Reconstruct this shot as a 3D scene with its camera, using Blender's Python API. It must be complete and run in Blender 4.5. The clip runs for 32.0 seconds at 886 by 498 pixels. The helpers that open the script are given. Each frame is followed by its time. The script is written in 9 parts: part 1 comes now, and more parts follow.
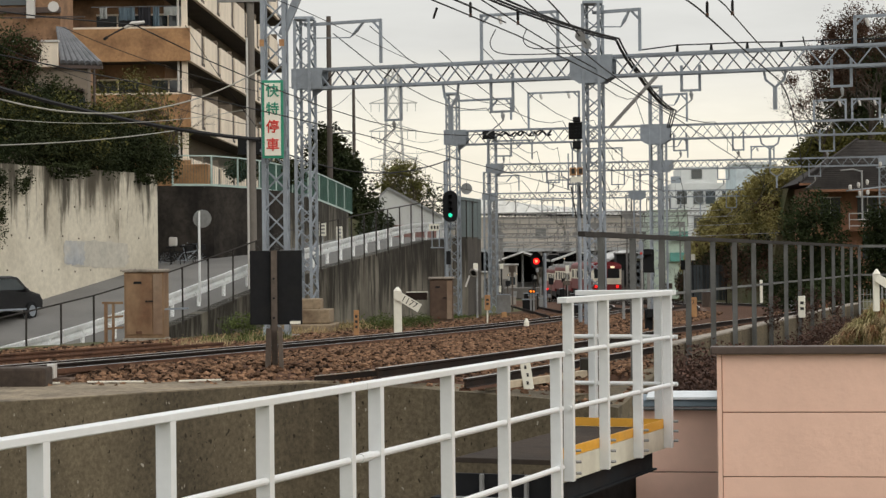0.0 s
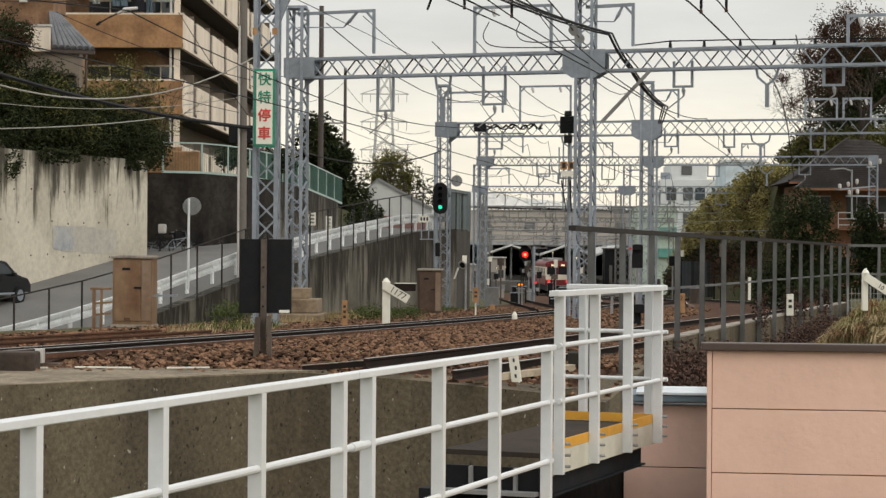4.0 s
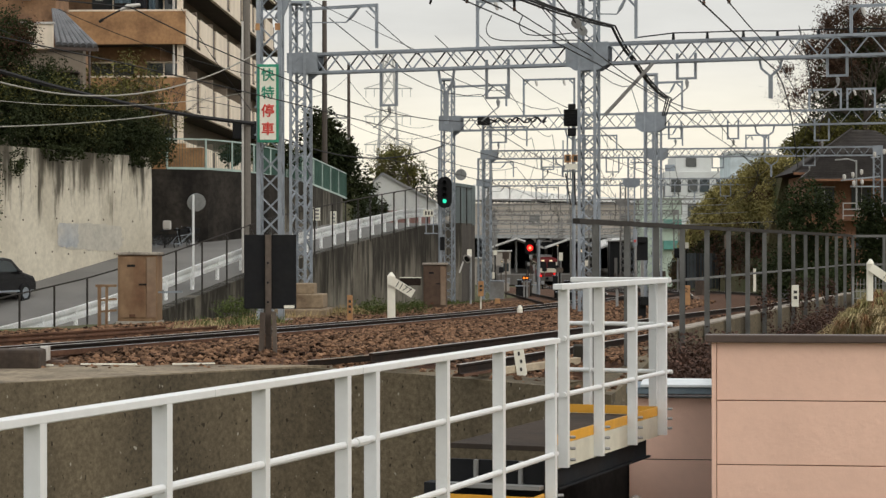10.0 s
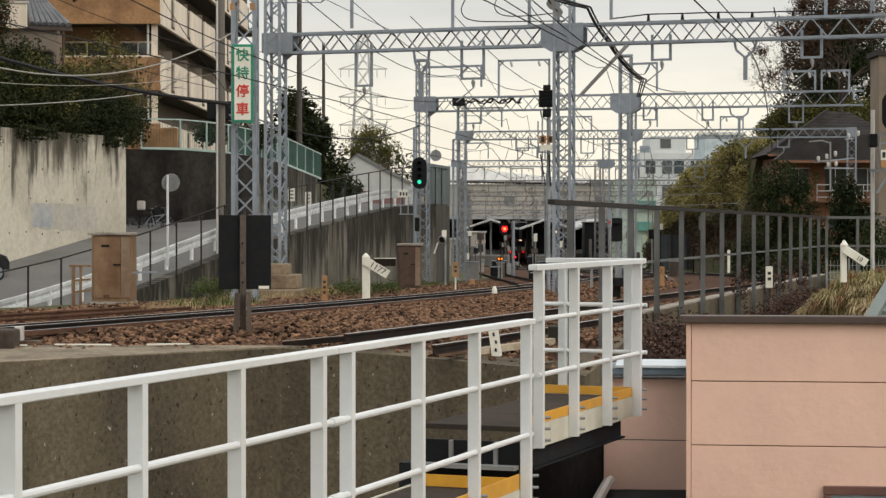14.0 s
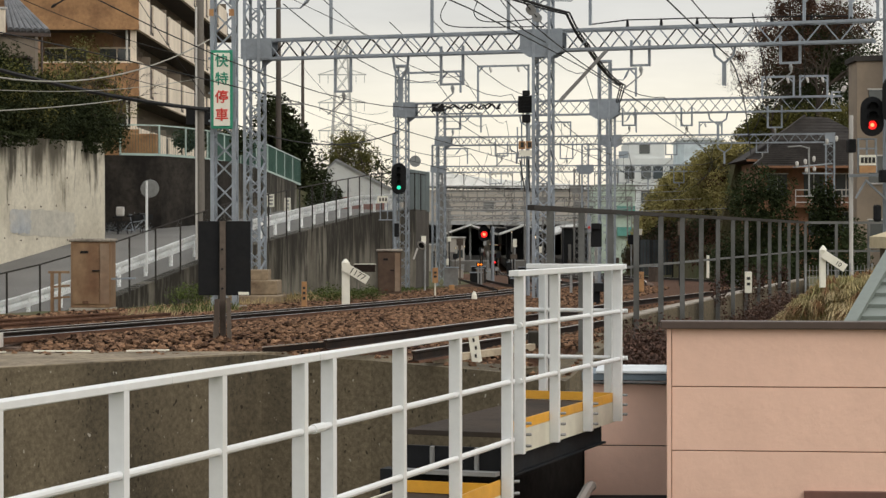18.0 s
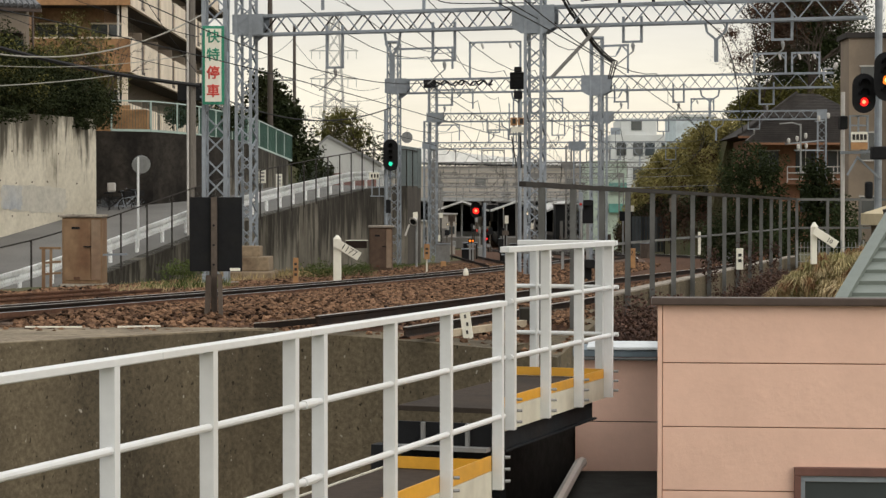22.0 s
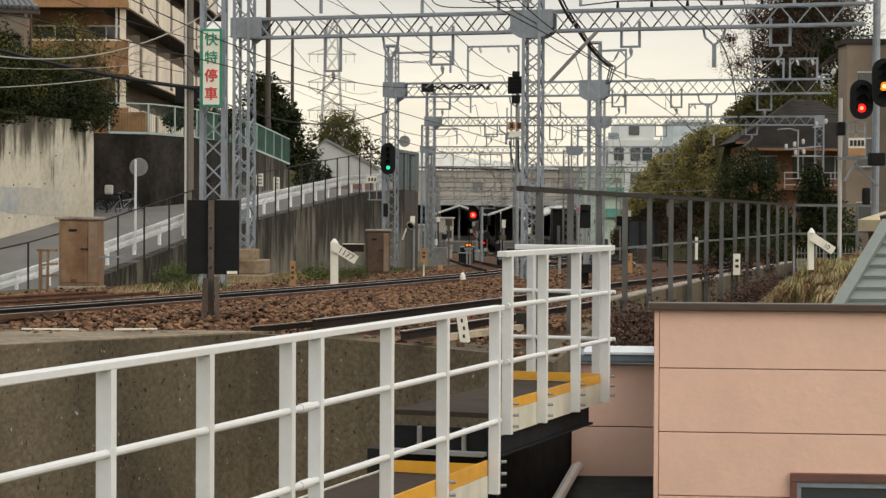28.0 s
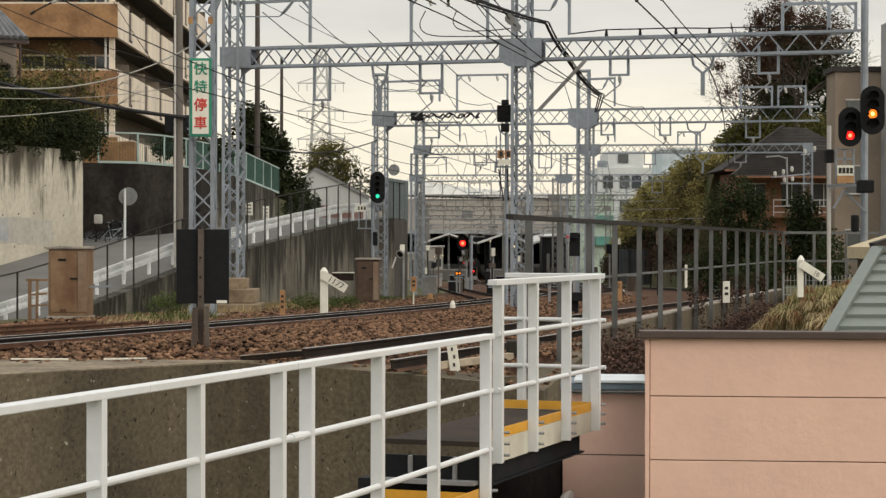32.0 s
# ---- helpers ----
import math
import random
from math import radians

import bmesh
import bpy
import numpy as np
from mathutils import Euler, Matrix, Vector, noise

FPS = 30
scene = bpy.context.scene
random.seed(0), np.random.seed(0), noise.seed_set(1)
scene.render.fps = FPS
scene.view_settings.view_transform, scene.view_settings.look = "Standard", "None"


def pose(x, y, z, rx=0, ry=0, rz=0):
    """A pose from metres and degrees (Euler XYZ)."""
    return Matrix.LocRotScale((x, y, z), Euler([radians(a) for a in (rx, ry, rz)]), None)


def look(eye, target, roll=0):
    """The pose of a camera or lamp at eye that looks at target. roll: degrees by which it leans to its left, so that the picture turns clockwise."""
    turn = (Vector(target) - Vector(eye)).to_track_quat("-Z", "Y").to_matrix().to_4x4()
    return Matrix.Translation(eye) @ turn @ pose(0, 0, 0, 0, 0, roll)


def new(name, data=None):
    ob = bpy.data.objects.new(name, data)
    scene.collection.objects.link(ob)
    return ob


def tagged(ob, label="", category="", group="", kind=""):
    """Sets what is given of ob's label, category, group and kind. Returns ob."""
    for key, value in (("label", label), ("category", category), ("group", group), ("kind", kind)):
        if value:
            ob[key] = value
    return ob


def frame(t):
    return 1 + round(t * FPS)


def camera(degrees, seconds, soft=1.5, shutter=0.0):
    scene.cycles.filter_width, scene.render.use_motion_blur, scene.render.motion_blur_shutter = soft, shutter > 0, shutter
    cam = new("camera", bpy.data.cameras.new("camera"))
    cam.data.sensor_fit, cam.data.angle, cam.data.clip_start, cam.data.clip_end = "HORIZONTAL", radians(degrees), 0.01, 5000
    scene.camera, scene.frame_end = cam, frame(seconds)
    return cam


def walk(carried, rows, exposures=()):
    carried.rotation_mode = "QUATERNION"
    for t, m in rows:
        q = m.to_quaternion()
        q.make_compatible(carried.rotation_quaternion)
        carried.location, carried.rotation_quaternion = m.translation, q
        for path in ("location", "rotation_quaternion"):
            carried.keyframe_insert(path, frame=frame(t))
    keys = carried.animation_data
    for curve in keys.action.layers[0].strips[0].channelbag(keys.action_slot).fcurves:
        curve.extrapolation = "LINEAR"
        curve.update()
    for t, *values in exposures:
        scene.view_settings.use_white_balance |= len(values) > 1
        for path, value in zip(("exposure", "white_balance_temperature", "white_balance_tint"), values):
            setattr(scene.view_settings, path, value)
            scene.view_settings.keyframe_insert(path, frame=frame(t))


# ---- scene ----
cam = camera(25.5, 32.0, 1.4)
EYE = 1.95


def aim(dx, dz, yaw, pitch, roll):
    """Pose of the hand-held camera: small sway in metres, then degrees of turn."""
    a, b = radians(yaw), radians(pitch)
    e = Vector((dx, 0, EYE + dz))
    return look(e, e + Vector((math.sin(a) * math.cos(b), math.cos(a) * math.cos(b), math.sin(b))), roll)


walk(cam, [
    (0.0, aim(0.023, 0.006, -2.124, 0.352, -0.611)),
    (0.5, aim(0.017, 0.006, -1.939, 0.235, -0.327)),
    (1.0, aim(0.006, 0.005, -1.672, 0.071, -0.184)),
    (1.5, aim(-0.002, 0.003, -1.686, 0.063, 0.048)),
    (2.0, aim(-0.007, 0.003, -1.715, 0.043, 0.207)),
    (2.5, aim(-0.008, 0.002, -1.690, 0.066, 0.329)),
    (3.0, aim(-0.010, 0.004, -1.734, 0.082, 0.376)),
    (3.5, aim(-0.007, 0.001, -1.758, 0.127, 0.395)),
    (5.5, aim(-0.009, 0.004, -1.876, -0.121, 0.474)),
    (6.0, aim(-0.002, 0.002, -1.781, -0.228, 0.574)),
    (6.5, aim(-0.010, 0.011, -1.421, 0.067, 0.825)),
    (7.0, aim(-0.008, 0.002, -1.482, 0.104, 0.810)),
    (7.5, aim(-0.005, 0.004, -1.507, 0.041, 0.815)),
    (8.0, aim(-0.001, 0.003, -1.238, 0.045, 0.675)),
    (8.5, aim(0.000, 0.006, -1.091, 0.142, 0.585)),
    (9.0, aim(-0.001, 0.006, -1.585, 0.185, 0.405)),
    (9.5, aim(0.001, 0.003, -1.925, 0.042, 0.093)),
    (10.0, aim(0.005, 0.003, -1.936, -0.061, -0.077)),
    (10.5, aim(0.006, 0.001, -1.742, -0.108, -0.052)),
    (11.0, aim(0.005, 0.004, -1.478, -0.140, -0.053)),
    (11.5, aim(0.002, -0.002, -1.318, -0.234, -0.135)),
    (12.0, aim(0.000, 0.002, -1.223, -0.391, 0.003)),
    (12.5, aim(-0.000, -0.002, -1.118, -0.500, 0.186)),
    (13.0, aim(0.005, 0.000, -1.023, -0.500, 0.251)),
    (13.5, aim(0.005, 0.002, -1.093, -0.551, 0.068)),
    (14.0, aim(-0.001, 0.001, -1.193, -0.622, 0.024)),
    (14.5, aim(0.004, 0.004, -1.142, -0.666, 0.112)),
    (16.5, aim(-0.037, -0.002, -0.854, -0.686, -0.013)),
    (17.0, aim(-0.039, -0.004, -0.517, -0.792, -0.120)),
    (17.5, aim(-0.024, 0.001, -0.543, -0.561, -0.085)),
    (18.0, aim(-0.010, 0.004, -0.588, -0.459, -0.055)),
    (18.5, aim(0.015, 0.004, -0.650, -0.361, -0.030)),
    (19.0, aim(0.015, 0.004, -0.517, -0.184, -0.088)),
    (19.5, aim(0.010, 0.003, -0.357, -0.223, -0.173)),
    (20.0, aim(0.003, 0.000, -0.536, -0.572, -0.162)),
    (20.5, aim(-0.000, 0.002, -0.557, -0.969, -0.178)),
    (21.0, aim(-0.004, 0.002, -0.460, -1.292, -0.047)),
    (21.5, aim(-0.006, 0.004, -0.460, -1.320, -0.011)),
    (22.0, aim(-0.006, 0.002, -0.347, -1.149, 0.014)),
    (22.5, aim(-0.002, 0.004, -0.155, -1.169, -0.006)),
    (23.0, aim(-0.000, -0.000, -0.002, -1.240, 0.000)),
    (23.5, aim(-0.007, -0.000, 0.152, -1.293, 0.061)),
    (24.0, aim(-0.006, 0.002, 0.098, -1.279, 0.050)),
    (24.5, aim(-0.005, 0.002, 0.048, -1.269, 0.065)),
    (25.0, aim(-0.004, 0.004, -0.010, -1.234, 0.028)),
    (25.5, aim(-0.004, 0.002, -0.035, -1.122, -0.014)),
    (27.5, aim(-0.006, 0.003, -0.237, -0.920, 0.407)),
    (28.0, aim(-0.007, 0.003, -0.262, -1.032, 0.295)),
    (28.5, aim(-0.009, 0.005, -0.205, -0.966, 0.371)),
    (29.0, aim(-0.011, 0.003, -0.159, -0.850, 0.363)),
    (29.5, aim(-0.016, 0.002, -0.114, -0.762, 0.423)),
    (30.0, aim(-0.015, 0.004, 0.001, -0.658, 0.368)),
    (30.5, aim(-0.018, 0.003, 0.011, -0.550, 0.192)),
    (31.0, aim(-0.013, 0.004, -0.040, -0.453, 0.097)),
    (31.5, aim(-0.010, 0.005, -0.036, -0.332, 0.071)),
    (32.0, aim(-0.012, 0.005, 0.041, -0.200, 0.119)),
], [(0.0, 0.0, 6500, 10), (19.0, 0.0, 6530, 10), (24.0, 0.0, 6680, 10), (32.0, 0.0, 6700, 10)])

# ---- light: a bright overcast afternoon ----
world = bpy.data.worlds.new("sky")
scene.world = world
world.use_nodes = True
wt = world.node_tree
wt.nodes.clear()


def wnode(kind, **kw):
    n = wt.nodes.new(kind)
    for k, v in kw.items():
        n.inputs[k].default_value = v
    return n


sky = wt.nodes.new("ShaderNodeTexSky")
sky.sky_type, sky.sun_disc = "NISHITA", False
sky.sun_elevation, sky.sun_rotation = radians(36), radians(132)
sky.air_density, sky.dust_density = 2.0, 4.0
coord = wnode("ShaderNodeTexCoord")
split = wnode("ShaderNodeSeparateXYZ")
ramp = wnode("ShaderNodeValToRGB")
ramp.color_ramp.elements[0].position, ramp.color_ramp.elements[0].color = 0.0, (0.93, 0.84, 0.68, 1)
ramp.color_ramp.elements[1].position, ramp.color_ramp.elements[1].color = 1.0, (1.25, 1.25, 1.25, 1)
e = ramp.color_ramp.elements.new(0.06)
e.color = (1.0, 0.95, 0.81, 1)
e = ramp.color_ramp.elements.new(0.11)
e.color = (0.71, 0.71, 0.69, 1)
e = ramp.color_ramp.elements.new(0.2)
e.color = (0.62, 0.62, 0.61, 1)
e = ramp.color_ramp.elements.new(0.5)
e.color = (1.08, 1.08, 1.06, 1)
cloud = wnode("ShaderNodeTexNoise", Scale=5.0, Detail=6.0, Roughness=0.6)
stretch = wnode("ShaderNodeMapping")
stretch.inputs["Scale"].default_value = (1, 1, 5)
cmap = wnode("ShaderNodeMapRange")
cmap.inputs["From Min"].default_value, cmap.inputs["From Max"].default_value = 0.3, 0.7
cmap.inputs["To Min"].default_value, cmap.inputs["To Max"].default_value = 0.9, 1.08
mulc = wt.nodes.new("ShaderNodeMix")
mulc.data_type, mulc.blend_type = "RGBA", "MULTIPLY"
mulc.inputs["Factor"].default_value = 1.0
addn = wt.nodes.new("ShaderNodeMix")
addn.data_type, addn.blend_type = "RGBA", "ADD"
addn.inputs["Factor"].default_value = 0.012
bg = wnode("ShaderNodeBackground", Strength=1.0)
outw = wnode("ShaderNodeOutputWorld")
L = wt.links.new
L(coord.outputs["Generated"], split.inputs[0])
L(split.outputs["Z"], ramp.inputs[0])
L(coord.outputs["Generated"], stretch.inputs[0])
L(stretch.outputs[0], cloud.inputs[0])
L(cloud.outputs[0], cmap.inputs[0])
L(ramp.outputs[0], mulc.inputs[6])
L(cmap.outputs[0], mulc.inputs[7])
L(mulc.outputs[2], addn.inputs[6])
L(sky.outputs[0], addn.inputs[7])
L(addn.outputs[2], bg.inputs[0])
L(bg.outputs[0], outw.inputs[0])
sun = new("sun", bpy.data.lights.new("sun", "SUN"))
sun.data.energy, sun.data.angle, sun.data.color = 0.95, radians(45), (1.0, 0.95, 0.87)
sun.matrix_world = look((0, 0, 60), (-0.6, 0.55, 59.4))
scene.view_settings.exposure = 0.0

# ---- materials ----


def material(name, color, rough=0.7, metal=0.0, grain=0.15, scale=8.0, stain=None, stain_amount=0.4, stain_scale=0.8,
             bump=0.2, streak=1.0, vary=0.0, spec=0.4, island=False, runs=None, pits=0.0):
    """A weathered surface: base colour, fine grain, larger stains (drawn out vertically by streak), relief."""
    m = bpy.data.materials.new(name)
    m.use_nodes = True
    nt = m.node_tree
    b = nt.nodes["Principled BSDF"]
    b.inputs["Roughness"].default_value, b.inputs["Metallic"].default_value = rough, metal
    b.inputs["Specular IOR Level"].default_value = spec
    geo = nt.nodes.new("ShaderNodeNewGeometry")
    fine = nt.nodes.new("ShaderNodeTexNoise")
    fine.inputs["Scale"].default_value, fine.inputs["Detail"].default_value = scale, 8.0
    fine.inputs["Roughness"].default_value = 0.65
    nt.links.new(geo.outputs["Position"], fine.inputs["Vector"])
    mp = nt.nodes.new("ShaderNodeMapping")
    mp.inputs["Scale"].default_value = (1, 1, 1.0 / streak)
    nt.links.new(geo.outputs["Position"], mp.inputs["Vector"])
    big = nt.nodes.new("ShaderNodeTexNoise")
    big.inputs["Scale"].default_value, big.inputs["Detail"].default_value = stain_scale, 5.0
    nt.links.new(mp.outputs[0], big.inputs["Vector"])
    r1 = nt.nodes.new("ShaderNodeMapRange")
    r1.inputs["From Min"].default_value, r1.inputs["From Max"].default_value = 0.25, 0.75
    r1.inputs["To Min"].default_value, r1.inputs["To Max"].default_value = 1 - grain, 1 + grain
    nt.links.new(fine.outputs[0], r1.inputs[0])
    r2 = nt.nodes.new("ShaderNodeMapRange")
    r2.inputs["From Min"].default_value, r2.inputs["From Max"].default_value = 0.42, 0.68
    r2.inputs["To Min"].default_value, r2.inputs["To Max"].default_value = 0.0, stain_amount
    nt.links.new(big.outputs[0], r2.inputs[0])
    mix = nt.nodes.new("ShaderNodeMix")
    mix.data_type = "RGBA"
    mix.inputs[6].default_value = (*color, 1)
    s = stain if stain else tuple(c * 0.45 for c in color)
    mix.inputs[7].default_value = (*s, 1)
    nt.links.new(r2.outputs[0], mix.inputs[0])
    mul = nt.nodes.new("ShaderNodeMix")
    mul.data_type, mul.blend_type = "RGBA", "MULTIPLY"
    mul.inputs[0].default_value = 1.0
    nt.links.new(mix.outputs[2], mul.inputs[6])
    nt.links.new(r1.outputs[0], mul.inputs[7])
    last = mul.outputs[2]
    if runs:
        # dark rain streaks: narrow, drawn out downwards, broken up by a broad noise
        mp2 = nt.nodes.new("ShaderNodeMapping")
        mp2.inputs["Scale"].default_value = (runs[1], runs[1], runs[1] * (runs[7] if len(runs) > 7 else 0.09))
        nt.links.new(geo.outputs["Position"], mp2.inputs["Vector"])
        nr = nt.nodes.new("ShaderNodeTexNoise")
        nr.inputs["Scale"].default_value, nr.inputs["Detail"].default_value = 1.0, 4.0
        nt.links.new(mp2.outputs[0], nr.inputs["Vector"])
        r4 = nt.nodes.new("ShaderNodeMapRange")
        r4.inputs["From Min"].default_value, r4.inputs["From Max"].default_value = runs[2], runs[2] + 0.16
        r4.inputs["To Max"].default_value = runs[3]
        src = nr.outputs[0]
        if len(runs) > 4:
            # most streaks start at the coping; fewer reach far down
            sep = nt.nodes.new("ShaderNodeSeparateXYZ")
            nt.links.new(geo.outputs["Position"], sep.inputs[0])
            rz_ = nt.nodes.new("ShaderNodeMapRange")
            rz_.inputs["From Min"].default_value, rz_.inputs["From Max"].default_value = runs[4], runs[5]
            rz_.inputs["To Max"].default_value = runs[6]
            nt.links.new(sep.outputs["Z"], rz_.inputs[0])
            mm = nt.nodes.new("ShaderNodeMath")
            mm.operation = "ADD"
            nt.links.new(src, mm.inputs[0])
            nt.links.new(rz_.outputs[0], mm.inputs[1])
            src = mm.outputs[0]
        nt.links.new(src, r4.inputs[0])
        m4 = nt.nodes.new("ShaderNodeMix")
        m4.data_type = "RGBA"
        fac = r4.outputs[0]
        m4.inputs[7].default_value = (*runs[0], 1)
        nt.links.new(fac, m4.inputs[0])
        nt.links.new(last, m4.inputs[6])
        last = m4.outputs[2]
    if pits:
        mp3 = nt.nodes.new("ShaderNodeMapping")
        mp3.inputs["Scale"].default_value = (11, 11, 6)
        nt.links.new(geo.outputs["Position"], mp3.inputs["Vector"])
        vo = nt.nodes.new("ShaderNodeTexNoise")
        vo.inputs["Scale"].default_value, vo.inputs["Detail"].default_value = 1.3, 2.0
        nt.links.new(mp3.outputs[0], vo.inputs["Vector"])
        r5 = nt.nodes.new("ShaderNodeMapRange")
        r5.inputs["From Min"].default_value, r5.inputs["From Max"].default_value = 0.665, 0.71
        r5.inputs["To Max"].default_value = pits
        nt.links.new(vo.outputs[0], r5.inputs[0])
        m5 = nt.nodes.new("ShaderNodeMix")
        m5.data_type = "RGBA"
        m5.inputs[7].default_value = (*[c * 0.25 for c in color], 1)
        nt.links.new(r5.outputs[0], m5.inputs[0])
        nt.links.new(last, m5.inputs[6])
        # a few pale chips where the skin has broken away
        r6 = nt.nodes.new("ShaderNodeMapRange")
        r6.inputs["From Min"].default_value, r6.inputs["From Max"].default_value = 0.285, 0.25
        r6.inputs["To Max"].default_value = 0.8
        nt.links.new(vo.outputs[0], r6.inputs[0])
        m6 = nt.nodes.new("ShaderNodeMix")
        m6.data_type = "RGBA"
        m6.inputs[7].default_value = (0.40, 0.37, 0.31, 1)
        nt.links.new(r6.outputs[0], m6.inputs[0])
        nt.links.new(m5.outputs[2], m6.inputs[6])
        last = m6.outputs[2]
    if vary:
        info = nt.nodes.new("ShaderNodeObjectInfo")
        src = info.outputs["Random"]
        if island:
            src = geo.outputs["Random Per Island"]
        r3 = nt.nodes.new("ShaderNodeMapRange")
        r3.inputs["To Min"].default_value, r3.inputs["To Max"].default_value = 1 - vary, 1 + vary
        nt.links.new(src, r3.inputs[0])
        m2 = nt.nodes.new("ShaderNodeMix")
        m2.data_type, m2.blend_type = "RGBA", "MULTIPLY"
        m2.inputs[0].default_value = 1.0
        nt.links.new(last, m2.inputs[6])
        nt.links.new(r3.outputs[0], m2.inputs[7])
        last = m2.outputs[2]
    nt.links.new(last, b.inputs["Base Color"])
    if bump:
        bp = nt.nodes.new("ShaderNodeBump")
        bp.inputs["Strength"].default_value, bp.inputs["Distance"].default_value = bump, 0.02
        nt.links.new(fine.outputs[0], bp.inputs["Height"])
        nt.links.new(bp.outputs[0], b.inputs["Normal"])
    return m


def streaked(name, color, patch, dark, reach, wet, tint=None, faint=0.5):
    """Weathered concrete with rain streaks that run down from the coping by uneven lengths (the wall's own run and depth)."""
    m = material(name, color, 0.9, 0.0, 0.16, 5, patch, 0.9, 0.5, 0.25, 1.5, spec=0.2)
    nt = m.node_tree
    b = nt.nodes["Principled BSDF"]
    last = b.inputs["Base Color"].links[0].from_socket
    uv = nt.nodes.new("ShaderNodeUVMap")
    uv.uv_map = "run"
    sep = nt.nodes.new("ShaderNodeSeparateXYZ")
    nt.links.new(uv.outputs[0], sep.inputs[0])
    for freq, seed, lo, hi, long_, amount in ((0.55, 3.1, 0.30, 0.68, reach, wet), (1.7, 8.4, 0.42, 0.72, reach * 1.5, wet), (6.0, 1.7, 0.46, 0.8, reach * 2.2, wet * faint)):
        n1 = nt.nodes.new("ShaderNodeTexNoise")
        n1.noise_dimensions = "2D"
        n1.inputs["Scale"].default_value, n1.inputs["Detail"].default_value, n1.inputs["Roughness"].default_value = freq, 4.0, 0.6
        off_ = nt.nodes.new("ShaderNodeMapping")
        off_.inputs["Location"].default_value, off_.inputs["Scale"].default_value = (seed, seed, 0), (1, 0.14, 1)
        nt.links.new(uv.outputs[0], off_.inputs["Vector"])
        nt.links.new(off_.outputs[0], n1.inputs["Vector"])
        ln = nt.nodes.new("ShaderNodeMapRange")
        ln.inputs["From Min"].default_value, ln.inputs["From Max"].default_value, ln.inputs["To Max"].default_value = lo, hi, long_
        nt.links.new(n1.outputs[0], ln.inputs[0])
        rest = nt.nodes.new("ShaderNodeMath")
        rest.operation = "SUBTRACT"
        nt.links.new(ln.outputs[0], rest.inputs[0])
        nt.links.new(sep.outputs[1], rest.inputs[1])
        mk = nt.nodes.new("ShaderNodeMapRange")
        mk.interpolation_type = "SMOOTHSTEP"
        mk.inputs["From Min"].default_value, mk.inputs["From Max"].default_value, mk.inputs["To Max"].default_value = -0.1, long_ * 0.55, amount
        nt.links.new(rest.outputs[0], mk.inputs[0])
        mx = nt.nodes.new("ShaderNodeMix")
        mx.data_type = "RGBA"
        mx.inputs[7].default_value = (*(tint if tint and freq > 5 else dark), 1)
        nt.links.new(mk.outputs[0], mx.inputs[0])
        nt.links.new(last, mx.inputs[6])
        last = mx.outputs[2]
    nt.links.new(last, b.inputs["Base Color"])
    return m


def glow(name, color, strength):
    m = bpy.data.materials.new(name)
    m.use_nodes = True
    b = m.node_tree.nodes["Principled BSDF"]
    b.inputs["Base Color"].default_value = (*[c * 0.3 for c in color], 1)
    b.inputs["Emission Color"].default_value = (*color, 1)
    b.inputs["Emission Strength"].default_value = strength
    return m


STEEL = material("galvanised_steel", (0.29, 0.325, 0.365), 0.5, 0.3, 0.16, 5, (0.17, 0.18, 0.19), 0.5, 0.6)
STEEL_FAR = material("dusty_steel", (0.20, 0.20, 0.195), 0.7, 0.1, 0.2, 4, (0.12, 0.105, 0.09), 0.7, 0.8, spec=0.2)
STEEL_OLD = material("weathered_steel", (0.30, 0.31, 0.31), 0.6, 0.3, 0.2, 6, (0.17, 0.15, 0.13), 0.6, 0.9)
FENCE_GREY = material("fence_steel", (0.145, 0.147, 0.142), 0.6, 0.2, 0.2, 6, (0.055, 0.052, 0.047), 0.6, 1.5)
WHITE_PAINT = material("white_paint", (0.70, 0.715, 0.72), 0.42, 0.0, 0.05, 14, (0.60, 0.59, 0.55), 0.45, 1.2, 0.06, 4.0)
CONCRETE = material("old_concrete", (0.142, 0.116, 0.078), 0.9, 0.0, 0.45, 13, (0.055, 0.046, 0.033), 0.95, 0.55, 0.5, 3.0, spec=0.15, pits=0.95, runs=((0.05, 0.045, 0.037), 1.3, 0.58, 0.6))
CONCRETE_CAP = material("concrete_cap", (0.33, 0.295, 0.25), 0.9, 0.0, 0.35, 14, (0.15, 0.13, 0.11), 0.7, 1.6, 0.6, spec=0.12)
WALL_PALE = streaked("pale_streaked_wall", (0.62, 0.575, 0.47), (0.46, 0.42, 0.335), (0.075, 0.066, 0.05), 2.6, 0.9)
WALL_GREY = streaked("grey_streaked_wall", (0.185, 0.17, 0.138), (0.07, 0.06, 0.046), (0.026, 0.023, 0.018), 4.2, 0.92, (0.22, 0.205, 0.17), 0.22)
# Near-black: the shade under the walkway is put into this colour.
PIER = material("shaded_pier_concrete", (0.022, 0.021, 0.020), 0.9, 0.0, 0.3, 9, (0.025, 0.022, 0.02), 0.7, 0.6, 0.4, 3.0, spec=0.05)
WALL_DARK = material("dark_stone_wall", (0.037, 0.032, 0.027), 0.9, 0.0, 0.5, 4, (0.009, 0.008, 0.0075), 0.9, 0.7, 0.6, 2.0, spec=0.15)
ASPHALT = material("road_asphalt", (0.165, 0.16, 0.15), 0.9, 0.0, 0.15, 20, (0.10, 0.097, 0.092), 0.6, 0.4)
BALLAST = material("ballast_bed", (0.10, 0.057, 0.039), 0.95, 0.0, 0.6, 16, (0.05, 0.03, 0.021), 0.6, 1.2, 1.0, spec=0.06)
